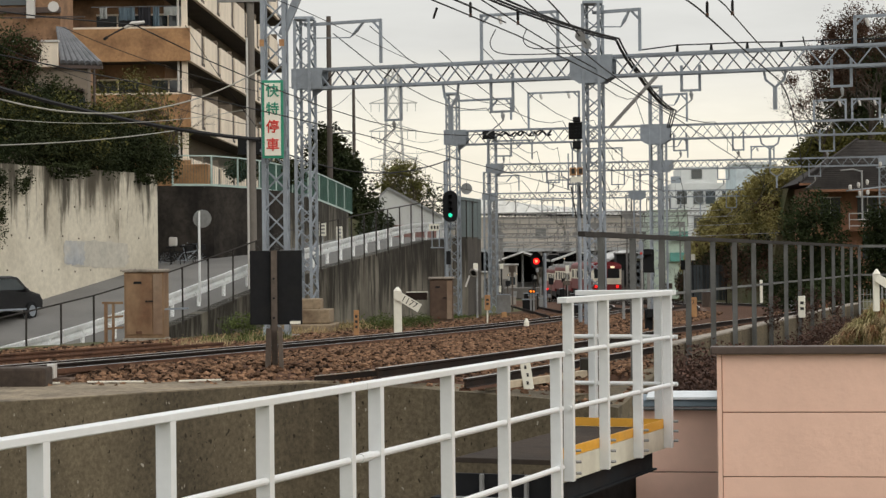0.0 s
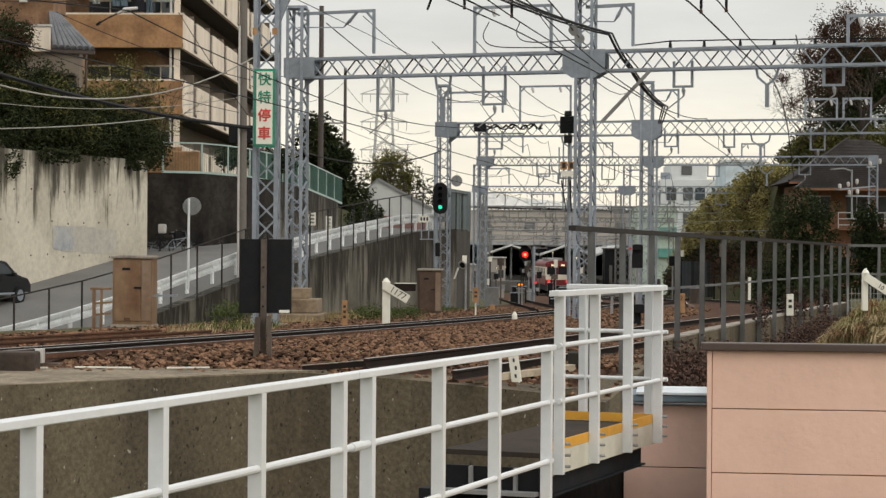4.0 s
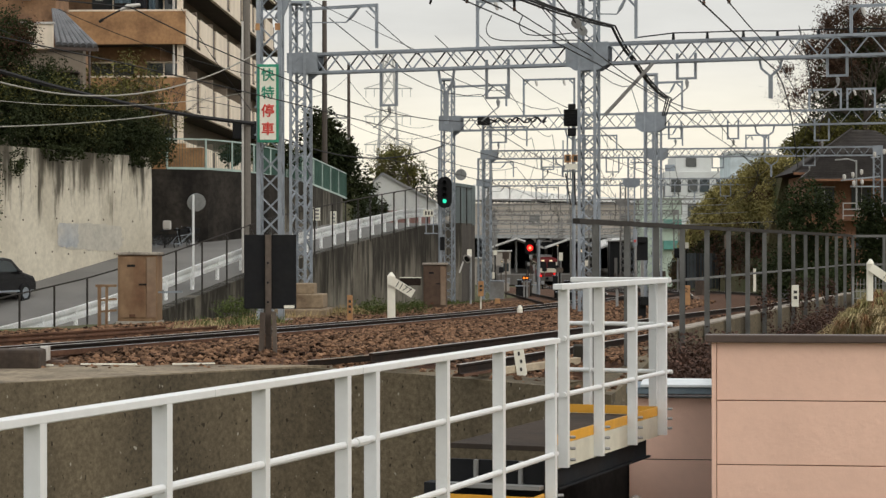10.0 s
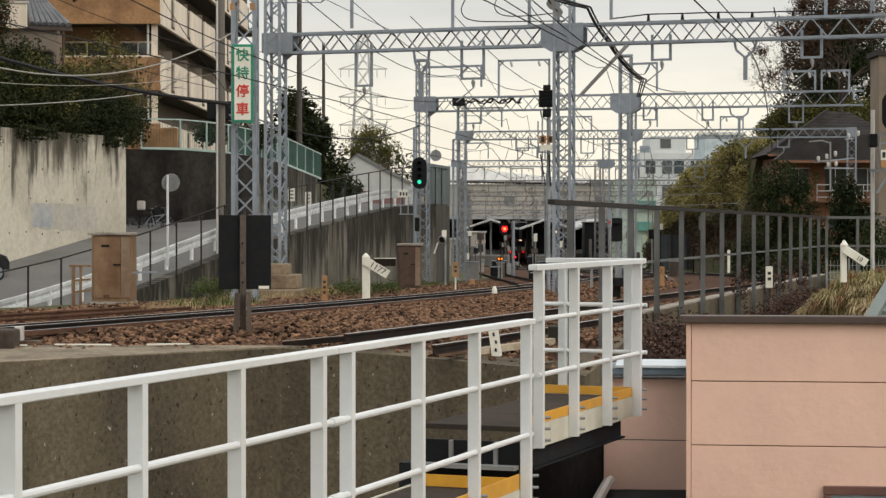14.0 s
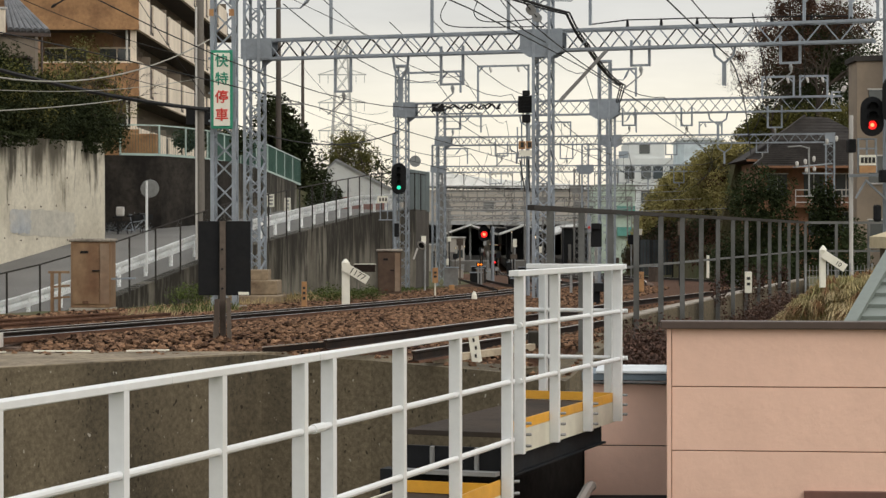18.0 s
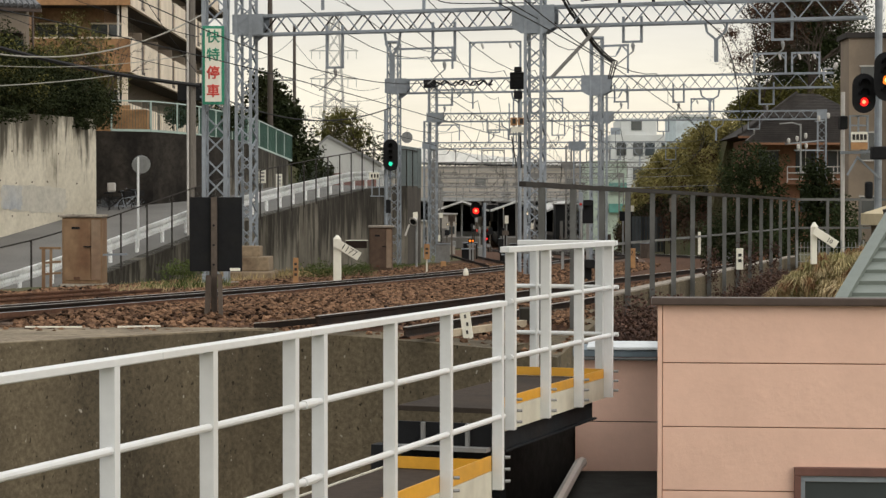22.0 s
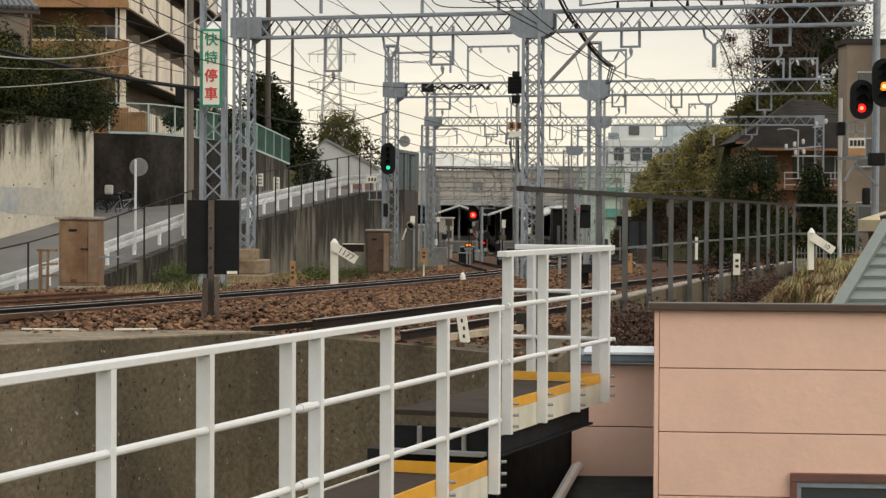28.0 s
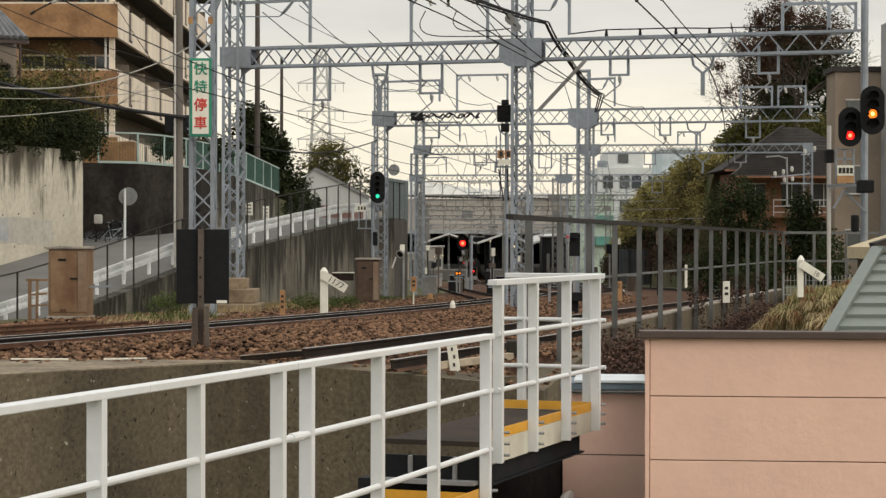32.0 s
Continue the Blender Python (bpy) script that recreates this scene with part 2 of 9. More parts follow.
STONE = material("ballast_stone", (0.152, 0.089, 0.054), 0.9, 0.0, 0.35, 20, (0.06, 0.036, 0.026), 0.6, 1.2, 0.3, 1.0, 0.95, 0.08, True)
SOIL = material("soil_and_grass", (0.11, 0.10, 0.06), 0.95, 0.0, 0.5, 6, (0.06, 0.075, 0.03), 0.9, 0.4, 0.8, spec=0.06)
RAIL_SIDE = material("rail_side", (0.018, 0.014, 0.012), 0.85, 0.0, 0.3, 20, (0.045, 0.026, 0.018), 0.5, 2.0, spec=0.15)
RAIL_TOP = material("rail_head", (0.50, 0.48, 0.46), 0.3, 0.9, 0.08, 10, None, 0.2, 2.0, 0.05)
RUST = material("rusty_iron", (0.125, 0.066, 0.042), 0.85, 0.1, 0.4, 14, (0.055, 0.032, 0.023), 0.7, 1.5, 0.4, spec=0.12)
SLEEPER = material("sleeper", (0.17, 0.125, 0.10), 0.9, 0.0, 0.3, 10, (0.08, 0.055, 0.045), 0.6, 1.0, spec=0.1)
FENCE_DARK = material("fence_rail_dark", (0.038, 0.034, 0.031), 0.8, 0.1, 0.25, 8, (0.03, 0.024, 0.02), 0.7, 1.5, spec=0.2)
# Slab concrete darkened: the shade under the balconies put into the colour.
SOFFIT = material("shaded_soffit", (0.085, 0.07, 0.056), 0.9, 0.0, 0.2, 5, (0.05, 0.04, 0.033), 0.6, 0.8)
RUSTY_POST = material("rusty_post", (0.13, 0.105, 0.085), 0.8, 0.1, 0.3, 9, (0.05, 0.034, 0.026), 0.8, 1.6, 0.2, 4.0)
PINK = material("pink_siding", (0.80, 0.53, 0.415), 0.8, 0.0, 0.04, 7, (0.70, 0.46, 0.36), 0.5, 1.3, 0.32)
BROWN_TRIM = material("brown_trim", (0.085, 0.06, 0.05), 0.5, 0.1, 0.15, 8, None, 0.3, 1.5)
RED_BROWN = material("red_brown_paint", (0.15, 0.07, 0.055), 0.55, 0.0, 0.2, 9, (0.08, 0.045, 0.04), 0.5, 2.5)
YELLOW = material("yellow_paint", (0.72, 0.36, 0.03), 0.5, 0.0, 0.12, 9, (0.48, 0.26, 0.05), 0.5, 2.0)
CREAM = material("cream_paint", (0.62, 0.60, 0.50), 0.6, 0.0, 0.1, 9, (0.36, 0.33, 0.26), 0.6, 2.5, 0.1, 5.0)
DECK = material("deck_plate", (0.055, 0.042, 0.033), 0.95, 0.0, 0.25, 12, (0.03, 0.027, 0.024), 0.6, 1.5, spec=0.12)
BLACK = material("black_metal", (0.012, 0.0125, 0.014), 0.75, 0.0, 0.2, 10, (0.02, 0.019, 0.017), 0.4, 2.0, spec=0.15)
DARK_STEEL = material("dark_beam", (0.018, 0.023, 0.028), 0.7, 0.0, 0.2, 8, (0.03, 0.022, 0.018), 0.5, 1.5, spec=0.1)
CABINET = material("cabinet_brown", (0.245, 0.155, 0.088), 0.65, 0.1, 0.2, 5, (0.13, 0.06, 0.03), 1.0, 1.3, 0.1, 3.0)
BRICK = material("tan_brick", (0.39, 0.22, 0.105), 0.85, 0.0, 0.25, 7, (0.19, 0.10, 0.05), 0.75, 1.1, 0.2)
# BRICK darkened for the balcony recess shade; also the house's brown walls.
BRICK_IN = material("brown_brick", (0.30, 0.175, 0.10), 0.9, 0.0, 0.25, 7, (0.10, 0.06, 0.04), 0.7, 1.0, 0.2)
# BEIGE darkened for the balcony recess shade; the house wall shares it.
BEIGE_IN = material("darkened_beige", (0.22, 0.18, 0.14), 0.9, 0.0, 0.1, 5, (0.2, 0.165, 0.13), 0.6, 0.9)
BEIGE = material("beige_render", (0.80, 0.70, 0.57), 0.85, 0.0, 0.07, 5, (0.48, 0.41, 0.33), 0.5, 0.9, 0.1, 4.0)
GLASS = material("window_glass", (0.05, 0.06, 0.065), 0.08, 0.0, 0.1, 3, None, 0.2, 1.0, 0.0, 1.0, 0.0, 0.8)
ROOF_TILE = material("grey_roof_tile", (0.16, 0.165, 0.175), 0.7, 0.0, 0.2, 6, (0.08, 0.085, 0.09), 0.6, 1.2)
ROOF_DARK = material("dark_slate_roof", (0.052, 0.047, 0.044), 0.8, 0.0, 0.2, 6, (0.028, 0.026, 0.025), 0.6, 1.0, spec=0.1)
ROOF_GREEN = material("green_metal_roof", (0.165, 0.19, 0.17), 0.55, 0.1, 0.1, 6, (0.14, 0.165, 0.15), 0.5, 1.2)
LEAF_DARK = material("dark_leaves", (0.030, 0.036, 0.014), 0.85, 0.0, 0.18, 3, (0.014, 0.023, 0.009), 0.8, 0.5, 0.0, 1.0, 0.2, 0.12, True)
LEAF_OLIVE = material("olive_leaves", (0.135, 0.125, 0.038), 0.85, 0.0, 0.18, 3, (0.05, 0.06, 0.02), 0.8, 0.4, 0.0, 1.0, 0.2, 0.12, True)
LEAF_MID = material("evergreen_leaves", (0.038, 0.052, 0.020), 0.85, 0.0, 0.18, 3, (0.022, 0.03, 0.012), 0.8, 0.6, 0.0, 1.0, 0.2, 0.12, True)
LEAF_HILL = material("yellowing_leaves", (0.33, 0.285, 0.105), 0.85, 0.0, 0.18, 3, (0.11, 0.10, 0.036), 1.0, 0.3, 0.0, 1.0, 0.2, 0.12, True)
LEAF_BROWN = material("autumn_leaves", (0.085, 0.046, 0.03), 0.85, 0.0, 0.18, 3, (0.05, 0.032, 0.02), 0.8, 0.5, 0.0, 1.0, 0.2, 0.12, True)
GRASS_DRY = material("dry_grass", (0.36, 0.275, 0.14), 0.9, 0.0, 0.3, 6, (0.13, 0.10, 0.045), 0.7, 1.2, 0.0, 1.0, 0.4, 0.2, True)
GRASS_TAN = material("tan_grass", (0.46, 0.37, 0.21), 0.9, 0.0, 0.3, 6, (0.20, 0.19, 0.07), 0.8, 0.7, 0.0, 1.0, 0.4, 0.2, True)
GRASS_RUST = material("rust_grass", (0.23, 0.12, 0.06), 0.9, 0.0, 0.3, 6, (0.10, 0.065, 0.03), 0.7, 1.2, 0.0, 1.0, 0.4, 0.2, True)
GRASS_GREEN = material("weeds", (0.075, 0.098, 0.028), 0.9, 0.0, 0.3, 6, (0.05, 0.065, 0.02), 0.7, 1.2, 0.0, 1.0, 0.4, 0.2, True)
DEAD_VINE = material("dead_vine", (0.10, 0.058, 0.044), 0.9, 0.0, 0.4, 8, (0.035, 0.022, 0.018), 0.7, 1.0, 0.0, 1.0, 0.5, 0.2, True)
BARK = material("bark", (0.075, 0.058, 0.045), 0.9, 0.0, 0.3, 10, (0.035, 0.028, 0.022), 0.6, 1.5, 0.4)
WIRE = material("cable", (0.014, 0.014, 0.015), 0.85, 0.0, 0.1, 10, None, 0.2, 1.0, 0.0)
WIRE_PALE = material("pale_cable", (0.32, 0.31, 0.27), 0.6, 0.0, 0.1, 10, None, 0.2, 1.0, 0.0)
PORCELAIN = material("insulator", (0.55, 0.53, 0.50), 0.25, 0.0, 0.05, 10, None, 0.2, 1.0, 0.0)
POLE_CONC = material("concrete_pole", (0.17, 0.155, 0.135), 0.9, 0.0, 0.12, 8, (0.14, 0.125, 0.11), 0.6, 0.8, 0.2, 5.0)
POLE_DARK = material("dark_pole", (0.10, 0.085, 0.075), 0.9, 0.0, 0.12, 8, (0.06, 0.05, 0.045), 0.6, 0.8, 0.2, 5.0)
SIGN_WHITE = material("sign_white", (0.78, 0.76, 0.66), 0.6, 0.0, 0.05, 9, (0.6, 0.56, 0.46), 0.4, 2.0, 0.05)
SIGN_GREEN = material("sign_green", (0.03, 0.26, 0.16), 0.6, 0.0, 0.08, 9, None, 0.2, 2.0, 0.05)
SIGN_RED = material("sign_red", (0.62, 0.06, 0.045), 0.6, 0.0, 0.08, 9, None, 0.2, 2.0, 0.05)
SIGN_ORANGE = material("sign_orange", (0.42, 0.23, 0.10), 0.6, 0.0, 0.15, 9, (0.24, 0.11, 0.045), 0.6, 2.0, 0.05)
INK = material("ink", (0.03, 0.028, 0.025), 0.7, 0.0, 0.1, 9, None, 0.2, 2.0, 0.0)
LAMP_RED = glow("lamp_red", (1.0, 0.012, 0.010), 1.5)
LAMP_AMBER = glow("lamp_amber", (1.0, 0.22, 0.015), 1.4)
LAMP_GREEN = glow("lamp_green", (0.03, 0.85, 0.50), 1.1)
CORE_RED = glow("lamp_core_red", (1.0, 0.20, 0.08), 3.0)
CORE_AMBER = glow("lamp_core_amber", (1.0, 0.55, 0.18), 2.5)
LAMP_WHITE = glow("lamp_white", (1.0, 0.80, 0.5), 1.0)

# ---- building blocks ----


def mesh_of(bm, material_):
    me = bpy.data.meshes.new("m")
    bm.normal_update()
    bm.to_mesh(me)
    bm.free()
    me.materials.append(material_)
    return me


def part(name, bm, material_, parent=None, label=""):
    """Link a bmesh (or a mesh) as one object, under a thing if there is one."""
    me = bm if isinstance(bm, bpy.types.Mesh) else mesh_of(bm, material_)
    ob = new(name, me)
    ob.parent = parent
    if label:
        ob["label"] = label
    return ob


def thing(name, label, category, at=(0, 0, 0), rz=0.0, group="", kind=""):
    ob = new(name)
    ob.empty_display_size = 0.2
    ob.matrix_world = pose(*at, 0, 0, rz)
    return tagged(ob, label, category, group, kind)


def solid(name, bm, material_, label, category, group="", kind="", m=None):
    ob = part(name, bm, material_)
    if m is not None:
        ob.matrix_world = m
    return tagged(ob, label, category, group, kind)


HEX_FACES = ((0, 3, 2, 1), (4, 5, 6, 7), (0, 1, 5, 4), (1, 2, 6, 5), (2, 3, 7, 6), (3, 0, 4, 7))


def hexa(bm, pts):
    vs = [bm.verts.new(p) for p in pts]
    for q in HEX_FACES:
        bm.faces.new([vs[i] for i in q])


def block(bm, lo, hi):
    x0, y0, z0 = lo
    x1, y1, z1 = hi
    hexa(bm, ((x0, y0, z0), (x1, y0, z0), (x1, y1, z0), (x0, y1, z0), (x0, y0, z1), (x1, y0, z1), (x1, y1, z1), (x0, y1, z1)))
    return bm


def box(lo, hi, bevel=0.0):
    bm = block(bmesh.new(), lo, hi)
    if bevel:
        bmesh.ops.bevel(bm, geom=bm.edges[:], offset=bevel, segments=2, affect="EDGES", profile=0.6)
    return bm


def bar(bm, a, b, w, h=None, up=(0, 0, 1)):
    """A straight bar of section w x h from a to b."""
    h = h or w
    a, b = Vector(a), Vector(b)
    d = (b - a).normalized()
    u = Vector(up)
    if abs(d.dot(u)) > 0.98:
        u = Vector((0, 1, 0))
    s = d.cross(u).normalized() * (w / 2)
    v = s.cross(d).normalized() * (h / 2)
    hexa(bm, [p + k for p in (a,) for k in (-s - v, s - v, s + v, -s + v)] + [b + k for k in (-s - v, s - v, s + v, -s + v)])
    return bm


def tube(bm, pts, r, n=6, caps=True):
    """A round tube through the points; r is one radius or one for each point."""
    rs = r if isinstance(r, (list, tuple)) else [r] * len(pts)
    pts = [Vector(p) for p in pts]
    rings = []
    for i, p in enumerate(pts):
        d = (pts[min(i + 1, len(pts) - 1)] - pts[max(i - 1, 0)]).normalized()
        u = Vector((0, 0, 1)) if abs(d.z) < 0.95 else Vector((1, 0, 0))
        s = d.cross(u).normalized()
        v = s.cross(d)
        rings.append([bm.verts.new(p + (s * math.cos(k * math.tau / n) + v * math.sin(k * math.tau / n)) * rs[i]) for k in range(n)])
    for a, b in zip(rings, rings[1:]):
        for k in range(n):
            bm.faces.new((a[k], a[(k + 1) % n], b[(k + 1) % n], b[k]))
    if caps:
        bm.faces.new(list(reversed(rings[0])))
        bm.faces.new(rings[-1])
    return bm


def extrude_outline(pts, depth, axis="y"):
    """A flat outline in x and z, given thickness along y."""
    bm = bmesh.new()
    a = [bm.verts.new((x, 0, z)) for x, z in pts]
    b = [bm.verts.new((x, depth, z)) for x, z in pts]
    bm.faces.new(a)
    bm.faces.new(list(reversed(b)))
    n = len(pts)
    for i in range(n):
        bm.faces.new((a[i], b[i], b[(i + 1) % n], a[(i + 1) % n]))
    bmesh.ops.recalc_face_normals(bm, faces=bm.faces[:])
    return bm


def writing(name, text, size, material_, parent, at, rx=90, ry=0, rz=0, squeeze=1.0):
    cu = bpy.data.curves.new("t", "FONT")
    cu.body, cu.size, cu.align_x, cu.align_y, cu.extrude, cu.offset = text, size, "CENTER", "CENTER", 0.004, 0.0
    if ord(text[0]) > 255:
        cu.bevel_depth, cu.bevel_resolution = size * 0.02, 0
    tmp = bpy.data.objects.new("t", cu)
    scene.collection.objects.link(tmp)
    bpy.context.view_layer.update()
    me = bpy.data.meshes.new_from_object(tmp)
    bpy.data.objects.remove(tmp)
    me.materials.clear()
    me.materials.append(material_)
    ob = part(name, me, material_, parent)
    ob.matrix_local = pose(*at, rx, ry, rz) @ Matrix.Diagonal((squeeze, 1, 1, 1))
    return ob


def lattice(thing_, base, top, wx, wy, step, leg, lace, material_, names=("leg", "bracing"), rot=0.0, apart=False):
    """A square lattice mast: four corner legs and one mesh of lacing."""
    base, top = Vector(base), Vector(top)
    R3 = Matrix.Rotation(radians(rot), 3, "Z")
    cs = [R3 @ Vector((sx * wx / 2, sy * wy / 2, 0)) for sx, sy in ((-1, -1), (1, -1), (1, 1), (-1, 1))]
    for c in cs:
        part(names[0], bar(bmesh.new(), base + c, top + c, leg), material_, thing_)
    n = max(2, round((top - base).length / step))
    bm = bmesh.new()
    for i in range(4):
        a, b = cs[i], cs[(i + 1) % 4]
        for k in range(n):
            p, q = base.lerp(top, k / n), base.lerp(top, (k + 1) / n)
            if k % 2:
                a2, b2 = b, a
            else:
                a2, b2 = a, b
            if apart and i != 2:
                part("brace", bar(bmesh.new(), p + a2, q + b2, lace, lace * 0.6), material_, thing_)
            else:
                bar(bm, p + a2, q + b2, lace, lace * 0.6)
    part(names[1], bm, material_, thing_)["kind"] = "stuff"


def truss(thing_, a, b, depth, width, step, chord, lace, material_):
    """A lattice girder from a to b (centre of its top): four chords and zigzag webs."""
    a, b = Vector(a), Vector(b)
    d = (b - a).normalized()
    s = Vector((d.y, -d.x, 0)).normalized() * width / 2
    dn = Vector((0, 0, -depth))
    for o in (s, -s, s + dn, -s + dn):
        part("chord", bar(bmesh.new(), a + o, b + o, chord), material_, thing_)
    n = max(2, round((b - a).length / step))
    bm, back = bmesh.new(), bmesh.new()
    for k in range(n):
        p, q, r = a.lerp(b, k / n), a.lerp(b, (k + 0.5) / n), a.lerp(b, (k + 1) / n)
        bar(bm, p + s + dn, q + s, lace, lace * 0.6)
        bar(bm, q + s, r + s + dn, lace, lace * 0.6)
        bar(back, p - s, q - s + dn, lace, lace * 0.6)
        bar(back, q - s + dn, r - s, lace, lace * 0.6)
    for z in (0, 1):
        for k in range(n):
            p, q = a.lerp(b, k / n) + dn * z, a.lerp(b, (k + 1) / n) + dn * z
            bar(bm, p + s, q - s, lace * 0.7)
    part("web_lacing", bm, material_, thing_)["kind"] = "stuff"
    # Back lacing in a darker steel: its shaded look is in the colour.
    part("web_lacing", back, FENCE_DARK, thing_, "back lacing with its shade put into a darker colour")["kind"] = "stuff"


# ---- the line of the railway ----


def heading(y):
    """Degrees to the right of straight ahead."""
    if y < 168:
        return 15 - 0.14 * (y - 40)
    return -2.92 + 3.6 * min(1.0, max(0.0, y - 215) / 32)


def level(y):
    """Height of the rail heads."""
    return 0.195 - 0.013 * (min(y, 100) - 40) - 0.0162 * (min(max(y, 100), 255) - 100)


LINE = {40.0: -5.9}
yy = 40.0
while yy < 700:
    LINE[round(yy + 0.5, 1)] = LINE[round(yy, 1)] + 0.5 * math.tan(radians(heading(yy + 0.25)))
    yy += 0.5
yy = 40.0
while yy > -60:
    LINE[round(yy - 0.5, 1)] = LINE[round(yy, 1)] - 0.5 * math.tan(radians(heading(max(yy, 0))))
    yy -= 0.5


def line(y, off=0.0, dz=0.0):
    """A point of the railway: y along the line's first rail, off metres to its right."""
    k = math.floor(y * 2) / 2
    f_ = (y - k) * 2
    x = LINE[round(k, 1)] * (1 - f_) + LINE[round(k + 0.5, 1)] * f_
    h = radians(heading(max(y, 0)))
    return Vector((x + off * math.cos(h), y - off * math.sin(h), level(y) + dz))


def drift(y):
    """How far the wall-side track swings out to the right of the running line."""
    def ease(u):
        u = max(0.0, min(1.0, u))
        return u * u * (3 - 2 * u)
    return 2.5 * ease((y - 54) / 42) * (1 - ease((y - 108) / 50))


def sweep(section, y0, y1, step, closed=True):
    """Sweep a section of (offset, height) along the railway; what lies right of 5 m follows the wall-side track."""
    bm = bmesh.new()
    rings = []
    y = y0
    ys = []
    while y < y1:
        ys.append(y)
        y += step * (1 if y < 100 else 3)
    ys.append(y1)
    for y in ys:
        rings.append([bm.verts.new(line(y, o + (drift(y) if o > 5 else 0.0), z)) for o, z in section])
    n = len(section)
    for a, b in zip(rings, rings[1:]):
        for k in range(n if closed else n - 1):
            bm.faces.new((a[k], a[(k + 1) % n], b[(k + 1) % n], b[k]))
    if closed:
        bm.faces.new(rings[0])
        bm.faces.new(list(reversed(rings[-1])))
    bmesh.ops.recalc_face_normals(bm, faces=bm.faces[:])
    return bm

# ---- the large structure: ground, tracks, walls ----
EDGE = ((-400, -60), (-30, 8), (-13, 22.6), (-6.5, 28.7), (-3.3, 32.0), (-1.5, 31.7), (0.54, 30.6), (1.6, 30.0), (2.05, 33.5), (3.55, 41.6), (9.34, 62.8), (14.0, 82), (22, 104), (60, 150), (400, 300))


def edge(x):
    """The foot of the railway's retaining wall: y for an x."""
    for (x0, y0), (x1, y1) in zip(EDGE, EDGE[1:]):
        if x <= x1:
            return y0 + (y1 - y0) * max(0, x - x0) / (x1 - x0)
    return EDGE[-1][1]


bm = bmesh.new()
gx = [-3000, -1200, -500, -200, -100] + [-60 + 2.5 * i for i in range(18)] + [-15 + 0.5 * i for i in range(49)] + [10 + 2.5 * i for i in range(29)] + [100, 200, 500, 1200, 3000]
gv = [-3000, -800, -200, -80, -40, -20, -10, -5, -2, 0.45, 0.6, 2, 5, 10, 15] + [20 + 2.5 * k for k in range(21)] + [76, 85, 100, 140, 190, 260, 400, 900, 3000]
rows = []
for v in gv:
    row = []
    for x in gx:
        y = edge(max(-60, min(x, 80))) + v
        z = -4.6 if v < 0.5 else level(max(30, min(y, 300))) - 0.42
        if 0.5 < v and y < 52:
            z -= 0.5
        if v > 4 and 30 < y < 110 and x < -9.3 + (y - 75) * 0.336:
            z -= 2.2
        row.append(bm.verts.new((x, y, z)))
    rows.append(row)
for a, b in zip(rows, rows[1:]):
    for k in range(len(gx) - 1):
        bm.faces.new((a[k], a[k + 1], b[k + 1], b[k]))
solid("ground", bm, SOIL, "bare brown soil with weeds beside the railway", "ground", kind="structure")

# ballast bed: rises from the wall's coping to the sleepers
COPING = ((-40, 0.0), (-3.3, -0.02), (-1.5, -0.10), (0.54, -0.20), (1.55, -0.30), (3.2, -0.15), (40, -0.15))


def bed(x, y):
    """Height of the stone bed at a place."""
    v = y - (max(edge(x), 31.1) if x < -3.3 else edge(x))
    q = line(y)
    o = (x - q.x) * math.cos(radians(heading(y)))
    z = level(y) - (0.19 if -7.2 < o < 8.8 + drift(y) else 0.7) + 0.10 * math.exp(-((o - 3.2) / 1.6) ** 2)
    z -= 0.15 * max(0.0, min(1.0, (o - drift(y) - 5.8) / 1.6))
    for (x0, z0), (x1, z1) in zip(COPING, COPING[1:]):
        if x <= x1:
            c = z0 + (z1 - z0) * (x - x0) / (x1 - x0)
            break
    u = max(0.0, min(1.0, (v - 0.9) / 2.2))
    return (c - 0.05) * (1 - u) + z * u


bm = bmesh.new()
rings = []
xs_ = [-24 + 0.5 * k for k in range(67)]
for v in [0.85, 1.3, 1.9, 2.5, 3.1] + [4.0 + 1.2 * k for k in range(28)]:
    rings.append([bm.verts.new((x, edge(x) + v, bed(x, edge(x) + v))) for x in xs_])
for a, b in zip(rings, rings[1:]):
    for k in range(len(xs_) - 1):
        bm.faces.new((a[k], a[k + 1], b[k + 1], b[k]))
solid("ballast_far", sweep([(-7.5, -0.6), (-6.6, -0.2), (8.6, -0.2), (8.8, -0.6)], 66, 420, 3.0), BALLAST,
      "rust-brown crushed stone track bed farther along the line", "ballast", kind="structure")
solid("ballast_bed", bm, BALLAST, "rust-brown crushed stone track bed", "ballast", kind="structure")
rng = random.Random(4)
OCT = ((1, 0, 0), (-1, 0, 0), (0, 1, 0), (0, -1, 0), (0, 0, 1), (0, 0, -1))
OCF = ((0, 2, 4), (2, 1, 4), (1, 3, 4), (3, 0, 4), (2, 0, 5), (1, 2, 5), (3, 1, 5), (0, 3, 5))
sv, sf = [], []
